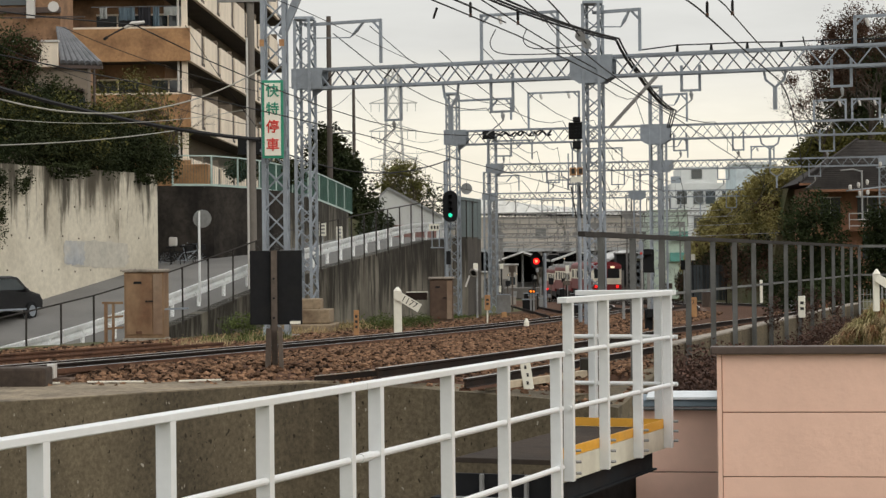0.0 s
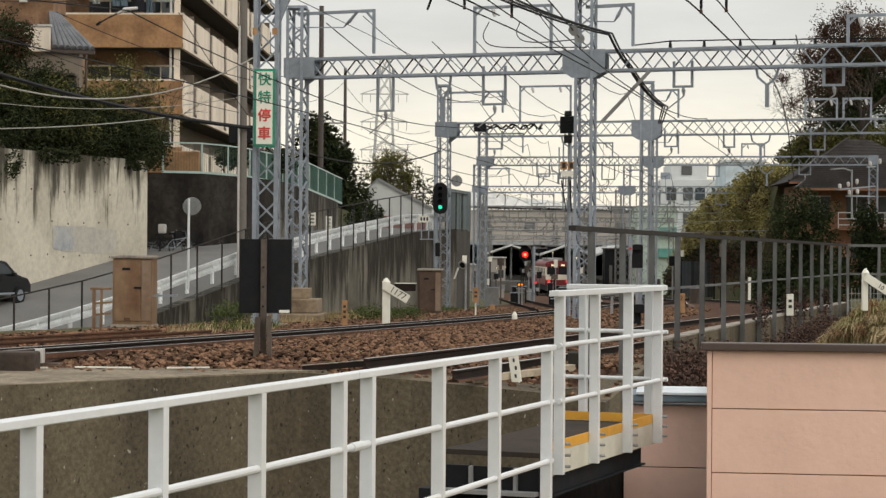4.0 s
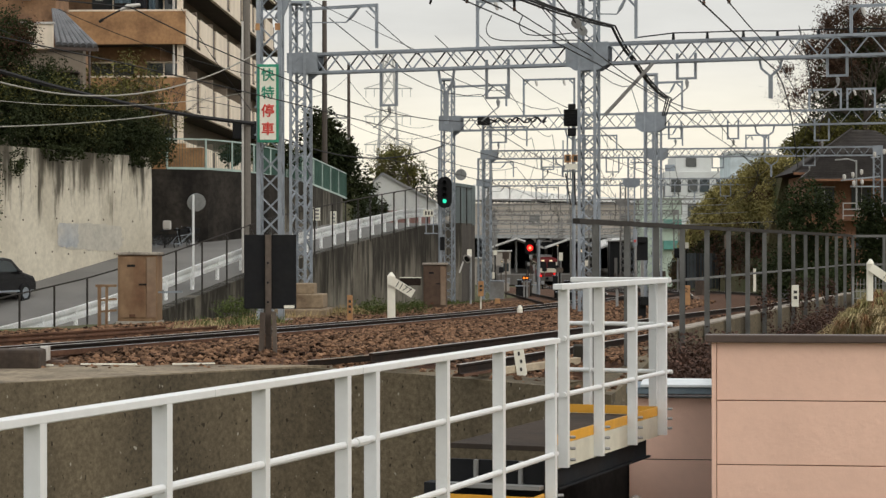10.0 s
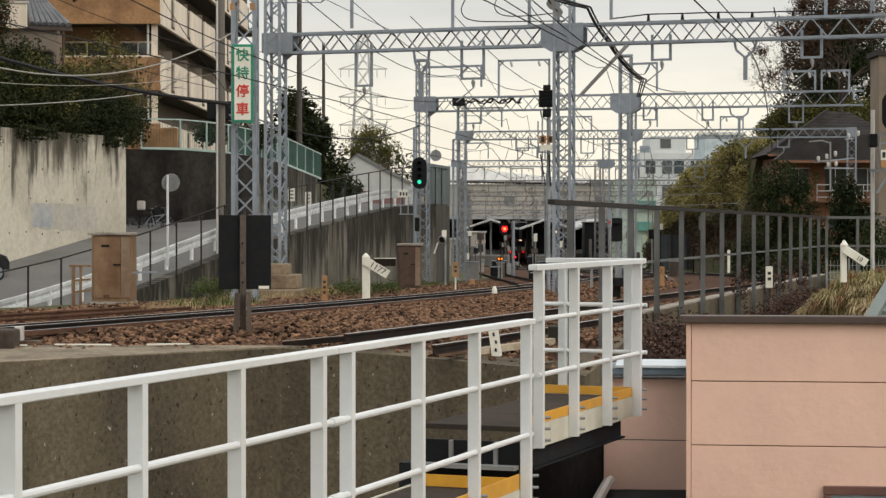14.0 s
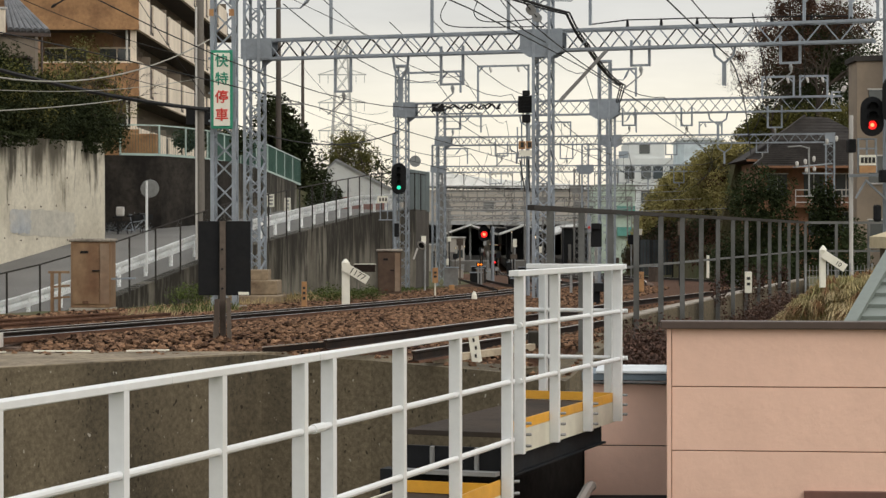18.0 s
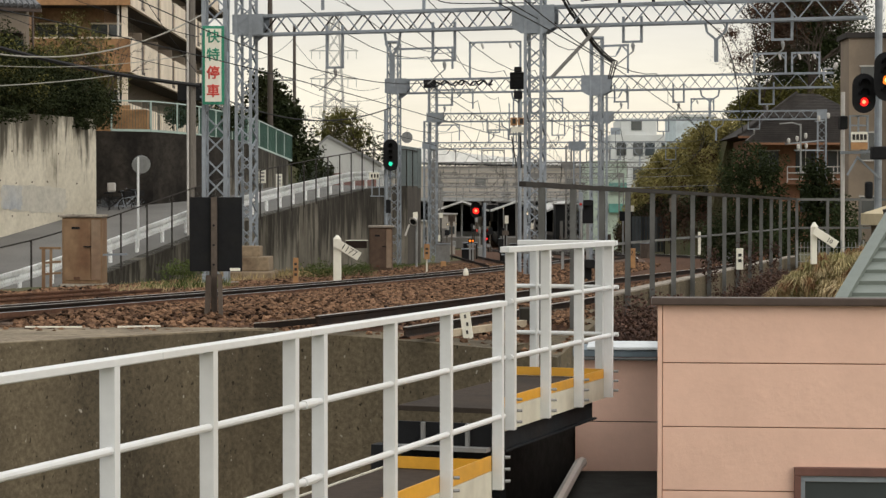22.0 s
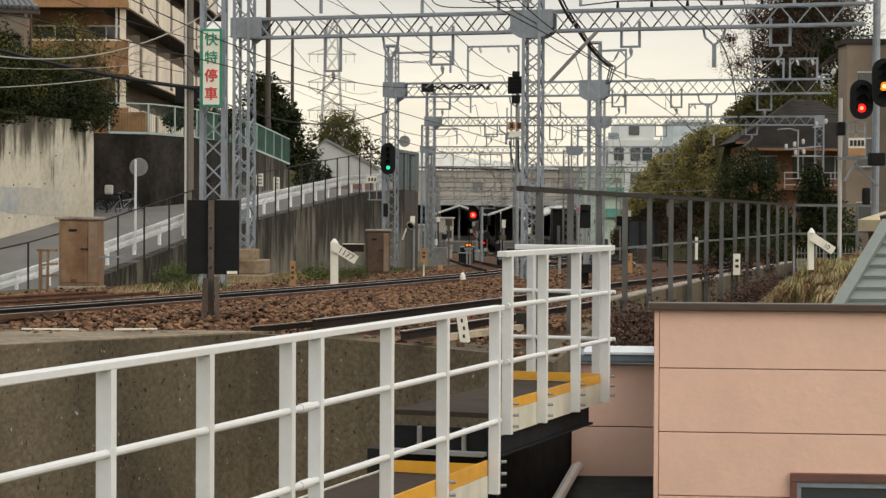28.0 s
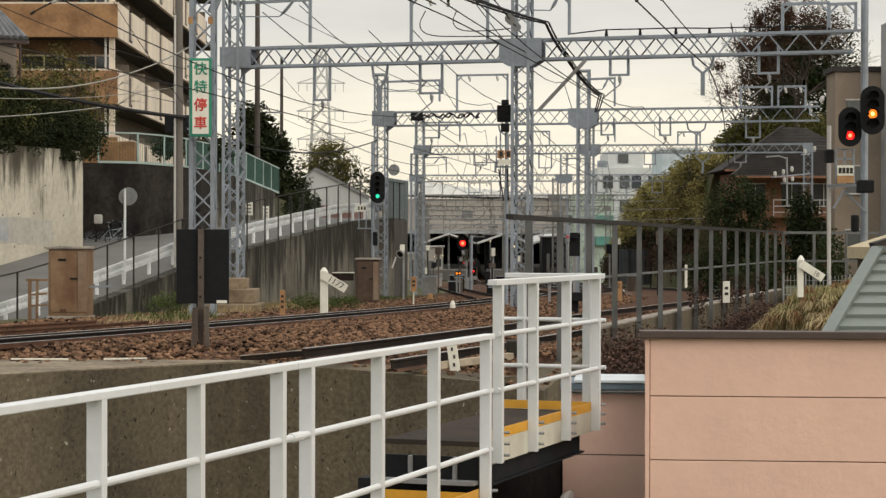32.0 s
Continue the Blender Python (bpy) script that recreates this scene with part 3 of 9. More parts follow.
for i in range(110000):
    y = 27 + 68 * rng.random() ** 1.6
    o = rng.uniform(-8.0 if y < 60 else -5.5, 12.0 if y < 44 else 8.6)
    o += drift(y) if o > 5 else 0.0
    if -0.16 < o < 0.16 or 6.0 < o - drift(y) < 6.3 or 7.45 < o - drift(y) < 7.72 or -1.6 < o < -1.3:
        continue
    p = line(y, o)
    near = p.y - (max(edge(p.x), 31.1) if p.x < -3.3 else edge(p.x))
    if p.x < 9 and near < (0.95 if p.x < 1.6 else 0.75) and not (0.12 < near and p.x < 1.5 and rng.random() < 0.03 + 0.15 * near):
        continue
    p.z = bed(p.x, p.y) + (0.04 if near < 0.95 else 0.0) + 0.05 * noise.noise((o * 0.6, y * 0.5, 0)) + rng.uniform(-0.01, 0.035)
    r = rng.uniform(0.028, 0.066)
    q = Euler((rng.uniform(0, 6), rng.uniform(0, 6), rng.uniform(0, 6))).to_matrix()
    n0 = len(sv)
    for c in OCT:
        k = q @ Vector(c)
        sv.append(tuple(p + Vector((k.x * r * 1.3, k.y * r, k.z * r * rng.uniform(0.7, 1.05)))))
    sf.extend(tuple(n0 + j for j in t_) for t_ in OCF)
me = bpy.data.meshes.new("stones")
me.from_pydata(sv, [], sf)
me.materials.append(STONE)
tagged(new("ballast_stones", me), "loose rust-brown angular ballast stones between the rails", "ballast", kind="stuff")
RAIL = [(-0.07, -0.174), (0.07, -0.174), (0.07, -0.155), (0.012, -0.135), (0.012, -0.05), (0.034, -0.035), (0.034, -0.004),
        (-0.034, -0.004), (-0.034, -0.035), (-0.012, -0.05), (-0.012, -0.135), (-0.07, -0.155)]


def rail(thing_, off, y0, y1, side=RAIL_SIDE, top=RAIL_TOP, dz=0.0):
    part("rail", sweep([(off + o, z + dz) for o, z in RAIL], y0, y1, 1.5), side, thing_)
    part("rail_foot", sweep([(off - 0.10, -0.19 + dz), (off + 0.10, -0.19 + dz), (off + 0.085, -0.15 + dz), (off - 0.085, -0.15 + dz)], y0, max(min(y1, 90), y0 + 8), 1.5), RUST, thing_, "rusty rail foot and clips")
    part("rail_head", sweep([(off - 0.032, -0.004 + dz), (off + 0.032, -0.004 + dz), (off + 0.03, 0.002 + dz), (off - 0.03, 0.002 + dz)], y0, y1, 1.5), top, thing_,
         "worn bright running surface")


def sleepers(thing_, off, y0, y1, step, dz=0.0):
    bm0 = box((-1.15, -0.12, -0.12), (1.15, 0.12, 0.0), 0.015)
    me0 = mesh_of(bm0, SLEEPER)
    y = y0
    while y < y1:
        p = line(y, off + (drift(y) if off > 5 else 0.0), -0.165 + dz)
        ob = new("sleeper", me0)
        ob.parent = thing_
        ob.matrix_local = pose(*p, 0, 0, -heading(y))
        y += step * (1 if y < 80 else 2)


def track(off_a, off_b, y0, y1, label, rusty=False, dza=0.0, dzb=0.0, sl=True):
    t_ = thing("railway_track", label, "railway track", kind="structure")
    s, h = (RUST, RUST) if rusty else (RAIL_SIDE, RAIL_TOP)
    rail(t_, off_a, y0, y1, s, h, dza)
    rail(t_, off_b, y0, y1, s, h, dzb)
    if sl:
        sleepers(t_, (off_a + off_b) / 2, y0 + (4.0 if off_a > 5 else 1.5), min(y1, 130), 0.65, min(dza, dzb))
    return t_


track(6.15, 7.585, 32.2, 420, "canted steel rails on sleepers in brown ballast, beside the wall", dzb=-0.15)
track(-1.435, 0.0, 31.4, 420, "steel rails on sleepers in brown ballast, near running line", dza=-0.07)
ck = thing("check_rail", "rusty check rail beside the near running rail", "rail", kind="structure")
part("rail", sweep([(0.15, -0.16), (0.22, -0.16), (0.22, -0.075), (0.15, -0.075)], 32, 96, 1.5), RUST, ck)
part("rail_head", sweep([(0.155, -0.0745), (0.215, -0.0745), (0.212, -0.071), (0.158, -0.071)], 32, 96, 1.5), STEEL_OLD, ck, "dull worn top of the check rail")
track(-4.1, -2.75, 30, 46, "rusty disused siding rails ending in weeds", True, -0.05, -0.05)
def cross(y):
    """Middle of the crossover that the train takes, metres right of the near rail."""
    u = max(0.0, min(1.0, (y - 150) / 115))
    return 0.2 + 2.72 * (1 - u) ** 2.2 - 1.2 * max(0.0, min(1.0, (y - 265) / 85))


xo = thing("crossover", "crossover rails leading into the station", "railway points", kind="structure")
for d in (-0.72, 0.72):
    bm = bmesh.new()
    for k in range(29):
        bar(bm, line(150 + 4 * k, cross(150 + 4 * k) + d, -0.05), line(154 + 4 * k, cross(154 + 4 * k) + d, -0.05), 0.07, 0.14)
    part("point_rail", bm, RAIL_SIDE, xo)
track(2.2, 3.64, 105, 420, "rails of a middle track among point work", False, 0, 0)
# slanting point rails where tracks meet
pw = thing("points", "crossing rails of a turnout in dark ballast", "railway points", kind="structure")
for (ya, oa), (yb, ob_) in (((80, -1.4), (150, -9.0)), ((80, 0.0), (150, -7.5)), ((92, 0.0), (152, -4.4)), ((92, 1.4), (152, -3.0)), ((96, 0.0), (128, 2.2)), ((96, 1.4), (128, 3.64))):
    bm = bmesh.new()
    for k in range(16):
        a, b = k / 16, (k + 1) / 16
        if ob_ < -2:
            p, q = line(ya, oa, -0.06), line(yb, ob_, -0.06)
            bar(bm, p.lerp(q, a), p.lerp(q, b), 0.07, 0.13)
        else:
            bar(bm, line(ya + (yb - ya) * a, oa + (ob_ - oa) * a, -0.06), line(ya + (yb - ya) * b, oa + (ob_ - oa) * b, -0.06), 0.07, 0.13)
    part("point_rail", bm, RAIL_SIDE, pw)


def wall_run(pts, thick, z_low, material_, name, label, category="wall", cap=None, cap_h=0.18, cap_out=0.04, kind="structure"):
    """A wall along plan points (x, y, top); thickness goes to the left of the way."""
    bm_ = bmesh.new()
    n = len(pts)
    nor = []
    for i in range(n):
        a, b = Vector(pts[max(i - 1, 0)][:2]), Vector(pts[min(i + 1, n - 1)][:2])
        d = (b - a).normalized()
        nor.append(Vector((-d.y, d.x)))
    rings = []
    for (x, y, z), v in zip(pts, nor):
        q = Vector((x, y)) + v * thick
        zl = z_low if not callable(z_low) else z_low(x, y)
        rings.append([bm_.verts.new(c) for c in ((x, y, zl), (q.x, q.y, zl), (q.x, q.y, z), (x, y, z))])
    for a, b in zip(rings, rings[1:]):
        for k in range(4):
            bm_.faces.new((a[k], b[k], b[(k + 1) % 4], a[(k + 1) % 4]))
    bm_.faces.new(list(reversed(rings[0])))
    bm_.faces.new(rings[-1])
    bmesh.ops.recalc_face_normals(bm_, faces=bm_.faces[:])
    run, far_ = {}, 0.0
    for i, ((x, y, z), ring) in enumerate(zip(pts, rings)):
        far_ += math.hypot(x - pts[i - 1][0], y - pts[i - 1][1]) if i else 0.0
        for v in ring:
            run[v] = (far_, z - v.co.z)
    uv = bm_.loops.layers.uv.new("run")
    for f in bm_.faces:
        for l_ in f.loops:
            l_[uv].uv = run[l_.vert]
    ob = solid(name, bm_, material_, label, category, kind=kind)
    return ob


wall_run([(-30, 8, 0.0), (-13, 22.5, 0.0), (-6.6, 28.5, 0.0), (-3.3, 31.9, -0.02), (-1.5, 31.55, -0.10), (0.54, 30.4, -0.20), (1.55, 29.8, -0.30), (1.75, 31.5, -0.35), (3.2, 40.3, -0.1)], 1.3, -4.7, CONCRETE,
         "retaining_wall", "dark stained concrete abutment wall with pitted face")
wall_run([(3.3, 40.4, 0.17), (3.59, 41.4, 0.17), (9.34, 62.5, 0.13), (14.0, 80, 0.05)], 0.3, -4.7, CONCRETE,
         "fence_wall", "low grey concrete wall carrying the line-side fence")

wall_run([(3.28, 40.4, 0.205), (3.57, 41.4, 0.205), (9.32, 62.5, 0.165), (13.98, 80, 0.085)], 0.34, lambda x, y: 0.172 if y < 50 else 0.132 if y < 70 else 0.052, CONCRETE_CAP,
         "wall_coping", "pale concrete coping of the fence wall")

# ---- the stepped walkway with its white railing ----


def frame_at(x, y, head):
    """Local frame: x along the walkway, y to its left."""
    return Matrix.Translation((x, y, 0)) @ Matrix.Rotation(radians(90 - head), 4, "Z")


def angle_post(h0, h1, w=0.066, t=0.012, flange=0.044):
    """An L-section post from height h0 to h1, heel at the origin."""
    f_ = flange - w / 2
    o = [(-w / 2, -w / 2), (f_, -w / 2), (f_, -w / 2 + t), (-w / 2 + t, -w / 2 + t), (-w / 2 + t, w / 2), (-w / 2, w / 2)]
    bm_ = bmesh.new()
    a = [bm_.verts.new((x, y, h0)) for x, y in o]
    b = [bm_.verts.new((x, y, h1)) for x, y in o]
    bm_.faces.new(list(reversed(a)))
    bm_.faces.new(b)
    for i in range(6):
        bm_.faces.new((a[i], a[(i + 1) % 6], b[(i + 1) % 6], b[i]))
    bmesh.ops.recalc_face_normals(bm_, faces=bm_.faces[:])
    return bm_


def bolt_bm():
    return tube(bmesh.new(), [(0, 0, 0), (0.035, 0, 0)], 0.011, 6)


BOLT = None


def rail_post(thing_, s, top, foot, m, bolts=True, side=0.0, flange=0.044):
    global BOLT
    ob = part("post", angle_post(foot, top - 0.03, flange=flange), WHITE_PAINT, thing_)
    ob.matrix_local = m @ Matrix.Translation((s, side, 0)) @ Matrix.Rotation(radians(0), 4, "Z")
    if bolts:
        BOLT = BOLT or mesh_of(bolt_bm(), STEEL_OLD)
        for k in range(3):
            bo = part("bolt", BOLT, STEEL_OLD, ob)
            bo.matrix_local = pose(0.02, -0.033, foot + 0.05 + 0.075 * k, 0, 0, -60)


low = thing("walkway_railing", "white painted steel railing of flat posts and two pipes", "railing")
ML = frame_at(-1.34, 7.58, 18.8)
RT = 1.388
for s in (-1.8, -0.9, 0.0, 0.87, 1.75, 2.1, 3.08, 4.0, 5.0):
    rail_post(low, s, RT, 0.19, ML)
for a, b in ((-2.6, 0.37), (0.37, 1.9), (1.906, 5.08)):
    bm = bmesh.new()
    bar(bm, (a, 0, RT - 0.028), (b, 0, RT - 0.028), 0.068, 0.034)
    bmesh.ops.bevel(bm, geom=bm.edges[:], offset=0.004, segments=1, affect="EDGES")
    part("top_rail", bm, WHITE_PAINT, low).matrix_local = ML
for d in (0.37, 0.74):
    for a, b in ((-2.6, 1.86), (1.99, 5.06)):
        part("pipe", tube(bmesh.new(), [(a, -0.012, RT - d), (b, -0.012, RT - d)], 0.0175, 10), WHITE_PAINT, low).matrix_local = ML
    part("sleeve", tube(bmesh.new(), [(1.86, -0.012, RT - d), (1.99, -0.012, RT - d)], 0.023, 10), WHITE_PAINT, low, "pipe joint sleeve").matrix_local = ML

up = thing("platform_railing", "white painted steel railing round a small platform", "railing")
MU = frame_at(0.37, 13.0, 20.0)
UT = 1.715
for s in (0.0, 0.78, 1.6, 2.42):
    rail_post(up, s, UT, 0.49, MU)
ME = MU @ Matrix.Translation((2.5, 0.0, 0)) @ Matrix.Rotation(radians(90), 4, "Z")
for s in (0.10, 0.64):
    rail_post(up, s, UT, 0.5, ME, False, flange=0.075)
for m, a, b in ((MU, -0.14, 2.5), (ME, -0.04, 0.77)):
    bm = bmesh.new()
    bar(bm, (a, 0, UT - 0.026), (b, 0, UT - 0.026), 0.068, 0.040)
    bmesh.ops.bevel(bm, geom=bm.edges[:], offset=0.004, segments=1, affect="EDGES")
    part("top_rail", bm, WHITE_PAINT, up).matrix_local = m @ Matrix.Translation((0, 0, 0.003 if m is ME else 0))
for m, a, b in ((MU, -0.06, 2.52), (ME, -0.05, 0.79)):
    for d in (0.37, 0.74):
        part("pipe", tube(bmesh.new(), [(a, -0.012, UT - d), (b, -0.012, UT - d)], 0.0175, 10), WHITE_PAINT, up).matrix_local = m

plat = thing("steel_platform", "raised steel platform with yellow toe boards and cream edge", "platform")
part("deck_plate", box((-0.1, 0.05, 0.60), (2.48, 0.78, 0.635), 0.004), DECK, plat).matrix_local = MU
part("toe_board", box((-0.03, 0.036, 0.64), (2.46, 0.046, 0.706)), YELLOW, plat, "yellow painted toe board").matrix_local = MU
part("toe_board", box((2.44, 0.05, 0.64), (2.452, 0.78, 0.706)), YELLOW, plat, "yellow painted toe board").matrix_local = MU
part("edge_beam", box((-0.03, 0.034, 0.48), (2.46, 0.05, 0.638)), CREAM, plat, "rust-streaked cream edge beam").matrix_local = MU
part("edge_beam", box((2.452, 0.05, 0.48), (2.468, 0.78, 0.638)), CREAM, plat).matrix_local = MU
part("cross_beam", box((0.2, 0.12, 0.30), (0.4, 0.76, 0.44)), DARK_STEEL, plat).matrix_local = MU
part("main_beam", box((0.1, 0.10, 0.34), (2.30, 0.42, 0.476)), DARK_STEEL, plat, "dark steel bracket beam").matrix_local = MU
part("beam_flange", box((0.1, 0.07, 0.325), (2.32, 0.45, 0.338)), DARK_STEEL, plat).matrix_local = MU
part("support", box((1.78, 0.68, -0.3), (1.92, 1.1, 0.30)), DARK_STEEL, plat, "dark support bracket on the wall").matrix_local = MU
part("support", box((0.22, 0.6, -0.3), (0.36, 1.1, 0.32)), DARK_STEEL, plat, "dark support bracket on the wall").matrix_local = MU

walk_ = thing("steel_walkway", "narrow steel walkway with yellow toe boards", "walkway")
part("deck_plate", box((-2.6, 0.05, 0.27), (5.0, 0.74, 0.305), 0.004), DECK, walk_).matrix_local = ML
part("toe_board", box((-2.6, 0.036, 0.31), (4.96, 0.046, 0.405)), YELLOW, walk_, "yellow painted toe board").matrix_local = ML
part("toe_board", box((4.90, 0.06, 0.31), (4.912, 0.74, 0.385)), YELLOW, walk_, "yellow painted end board").matrix_local = ML
part("edge_beam", box((-2.6, 0.034, 0.12), (4.96, 0.05, 0.308)), CREAM, walk_, "rust-streaked cream edge beam").matrix_local = ML
part("edge_beam", box((-2.6, 0.752, 0.12), (4.96, 0.768, 0.308)), CREAM, walk_).matrix_local = ML
part("main_beam", box((-2.6, 0.3, -0.08), (4.9, 0.42, 0.27)), DARK_STEEL, walk_).matrix_local = ML
# Black plate stands for the shaded void below the platform deck.
part("void_plate", box((5.03, 0.06, 0.306), (5.06, 0.74, 0.595)), BLACK, walk_, "black plate standing for the dark void under the platform").matrix_local = ML
for y in (0.2, 0.5):
    part("rib", box((4.99, y, 0.45), (5.028, y + 0.02, 0.595)), STEEL_OLD, walk_).matrix_local = ML
part("step_edge", box((4.93, 0.06, 0.425), (5.02, 0.74, 0.45)), STEEL_OLD, walk_).matrix_local = ML
part("bracket", box((4.85, 0.06, -0.1), (4.97, 0.8, 0.1)), DARK_STEEL, walk_).matrix_local = ML
wall_run([(-3.2, 6.2, -0.12), (1.05, 16.9, 0.2), (1.3, 18.5, 0.2)], 0.4, -4.7, PIER, "pier_wall", "concrete wall under the walkway, shade put into its near-black colour")

# ---- the pink building ----
PB = Matrix.Translation((1.437, 14.0, 0)) @ Matrix.Rotation(radians(-5), 4, "Z")
pb = thing("pink_building", "pink flat-roofed building with horizontal siding boards", "building")
joints = [1.274, 0.857, 0.400, -0.057, -0.514, -0.97, -1.43, -1.88, -2.34, -2.8, -3.25, -3.7, -4.6]
for k in range(len(joints) - 1):
    bm = box((0.045, 0.0, joints[k + 1] + 0.005), (7.2, 0.03, joints[k] - 0.003), 0.003)
    part("siding_board", bm, PINK, pb).matrix_local = PB
part("wall_core", box((0.03, 0.02, -4.6), (7.2, 0.1, 1.27)), material("joint_brown", (0.42, 0.25, 0.18), 0.85), pb).matrix_local = PB
part("corner_trim", box((0.008, -0.012, -4.6), (0.04, 0.05, 1.271), 0.004), PINK, pb).matrix_local = PB
bm = box((0.06, 0.11, -4.6), (0.09, 1.6, 0.84))
part("side_wall", bm, PINK, pb).matrix_local = PB
part("roof", box((0.10, 0.11, 0.85), (7.2, 6.0, 0.9)), DECK, pb).matrix_local = PB
part("parapet_cap", box((-0.035, -0.05, 1.272), (7.3, 0.12, 1.327), 0.008), BROWN_TRIM, pb, "dark brown metal parapet cap").matrix_local = PB
win = part("window_frame", box((0.975, -0.05, 0.065), (2.9, 0.02, 0.125), 0.004), RED_BROWN, pb, "brown window frame")
win.matrix_local = PB
part("window_jamb", box((0.975, -0.05, -1.1), (1.02, 0.02, 0.063), 0.004), RED_BROWN, pb).matrix_local = PB
part("window_sash", box((1.022, -0.03, 0.025), (2.9, 0.0, 0.062)), STEEL, pb, "pale aluminium sash").matrix_local = PB
part("window_sash", box((1.022, -0.03, -1.1), (1.05, 0.0, 0.023)), STEEL, pb).matrix_local = PB
part("window_pane", box((1.052, -0.015, -1.1), (2.9, -0.005, 0.022)), GLASS, pb).matrix_local = PB

ann = thing("pink_annex", "recessed pink building part with pale blue roof edge", "building")
MA = Matrix.Translation((1.03, 16.8, 0)) @ Matrix.Rotation(radians(-5), 4, "Z")
for z1, z0 in ((0.66, 0.135), (0.13, -0.32), (-0.325, -0.8)):
    part("siding_board", box((0.0, 0.0, z0 + 0.004), (3.5, 0.03, z1), 0.003), PINK, ann).matrix_local = MA
part("wall_core", box((0.01, 0.02, -4.6), (3.5, 0.6, 0.64)), BROWN_TRIM, ann).matrix_local = MA
part("roof_edge", box((-0.02, -0.12, 0.70), (3.5, 0.62, 0.76), 0.01), material("blue_grey_metal", (0.16, 0.21, 0.25), 0.5, 0.2), ann, "blue-grey metal eave").matrix_local = MA
part("roof_sheet", box((0.1, -0.14, 0.762), (3.5, 0.66, 0.785), 0.004), material("pale_roof", (0.62, 0.66, 0.68), 0.45, 0.1), ann, "pale sheet roof").matrix_local = MA


def prism(plan, z0, z1):
    """An upright block over a four-sided plan."""
    m_ = bmesh.new()
    lo_, hi_ = ([m_.verts.new((x, y, z)) for x, y in plan] for z in (z0, z1))
    m_.faces.new(lo_[::-1])
    m_.faces.new(hi_)
    for k in range(4):
        m_.faces.new((lo_[k], lo_[(k + 1) % 4], hi_[(k + 1) % 4], hi_[k]))
    return m_


flat = thing("flat_roof", "dark flat lean-to roof with a pale drain pipe", "roof")
part("roof_slab", prism([(0.56, 13.75), (4.5, 13.95), (4.5, 16.7), (0.98, 16.7)], -0.36, -0.28), material("dark_felt", (0.032, 0.033, 0.03), 0.9, 0.0, 0.4, 6, (0.015, 0.015, 0.014), 0.7, 1.4, spec=0.08), flat)
part("lean_to_wall", box((1.0, 14.4, -4.6), (4.4, 16.6, -0.36)), CONCRETE, flat)
part("drain_pipe", tube(bmesh.new(), [(0.62, 13.8, -0.23), (0.74, 14.4, -0.23), (1.04, 16.5, -0.20), (1.08, 16.68, -0.20)], 0.045, 8), PORCELAIN, flat, "pale plastic drain pipe")

# broad worn concrete top of the abutment beside the track
bm = bmesh.new()
lo = [bm.verts.new(c) for c in ((-17.0, 19.1, -0.05), (-13.0, 22.55, -0.05), (-6.62, 28.55, -0.05), (-3.3, 31.95, -0.05), (-3.0, 32.15, -0.05), (-4.5, 32.3, -0.05), (-17.0, 31.9, -0.05))]
up_ = [bm.verts.new((v.co.x, v.co.y, 0.008)) for v in lo]
bm.faces.new(up_)
for k in range(7):
    bm.faces.new((lo[k], lo[(k + 1) % 7], up_[(k + 1) % 7], up_[k]))
bmesh.ops.recalc_face_normals(bm, faces=bm.faces[:])
solid("abutment_top", bm, material("worn_coping", (0.235, 0.19, 0.13), 0.95, 0.0, 0.6, 7, (0.09, 0.072, 0.05), 0.85, 0.9, 0.6), "broad worn tan concrete top of the abutment", "coping", kind="structure")

# pale kerb pieces along the back of the coping, and an old timber at the rail's end
for pa, pb_ in (((-8.49, 31.80, 0.02), (-7.46, 31.80, 0.03)), ((-7.01, 31.85, 0.04), (-6.09, 31.85, 0.04)), ((-5.51, 31.90, 0.04), (-4.82, 31.95, 0.05))):
    solid("kerb_strip", bar(bmesh.new(), pa, pb_, 0.07, 0.022), SIGN_WHITE, "pale worn kerb strip on the coping", "kerb", "kerb strips")
solid("timber_baulk", box((-8.82, 31.2, -0.1), (-7.55, 31.75, 0.31), 0.05), material("tarred_timber", (0.055, 0.04, 0.03), 0.9, 0.0, 0.4, 9, (0.025, 0.019, 0.015), 0.7, 2.0, 0.5), "dark tarred timber baulk at the rail end", "timber")
solid("rail_end", box((-7.66, 31.76, 0.1), (-7.53, 31.95, 0.34), 0.02), PORCELAIN, "white painted end of a rail", "rail end")

# rails of the wall-side track running out to the coping
ro = thing("rail_stub", "dark rails running out at the coping", "rail", kind="structure")
for pa, pb_ in (((-1.93, 32.20, 0.21), (-3.35, 32.60, 0.06)),):
    part("rail", bar(bmesh.new(), Vector(pa) - Vector((0, 0, 0.06)), Vector(pb_) - Vector((0, 0, 0.06)), 0.05, 0.09), RAIL_SIDE, ro)
    part("rail_head", bar(bmesh.new(), pa, pb_, 0.06, 0.012), RAIL_TOP, ro)

# ---- the line-side fence ----
fence = thing("lineside_fence", "tall grey steel fence frame of H-posts and two rails, no panels", "fence")
FH = radians(15.3)
FD = Vector((math.sin(FH), math.cos(FH), 0))
F0 = Vector((3.59, 41.4, 0))


def h_post(z0, z1, w=0.105):
    bm_ = bmesh.new()
    block(bm_, (-w / 2, -w / 2, z0), (w / 2, -w / 2 + 0.012, z1))
    block(bm_, (-w / 2, w / 2 - 0.012, z0), (w / 2, w / 2, z1))
    block(bm_, (-0.006, -w / 2 + 0.012, z0), (0.006, w / 2 - 0.012, z1))
    return bm_


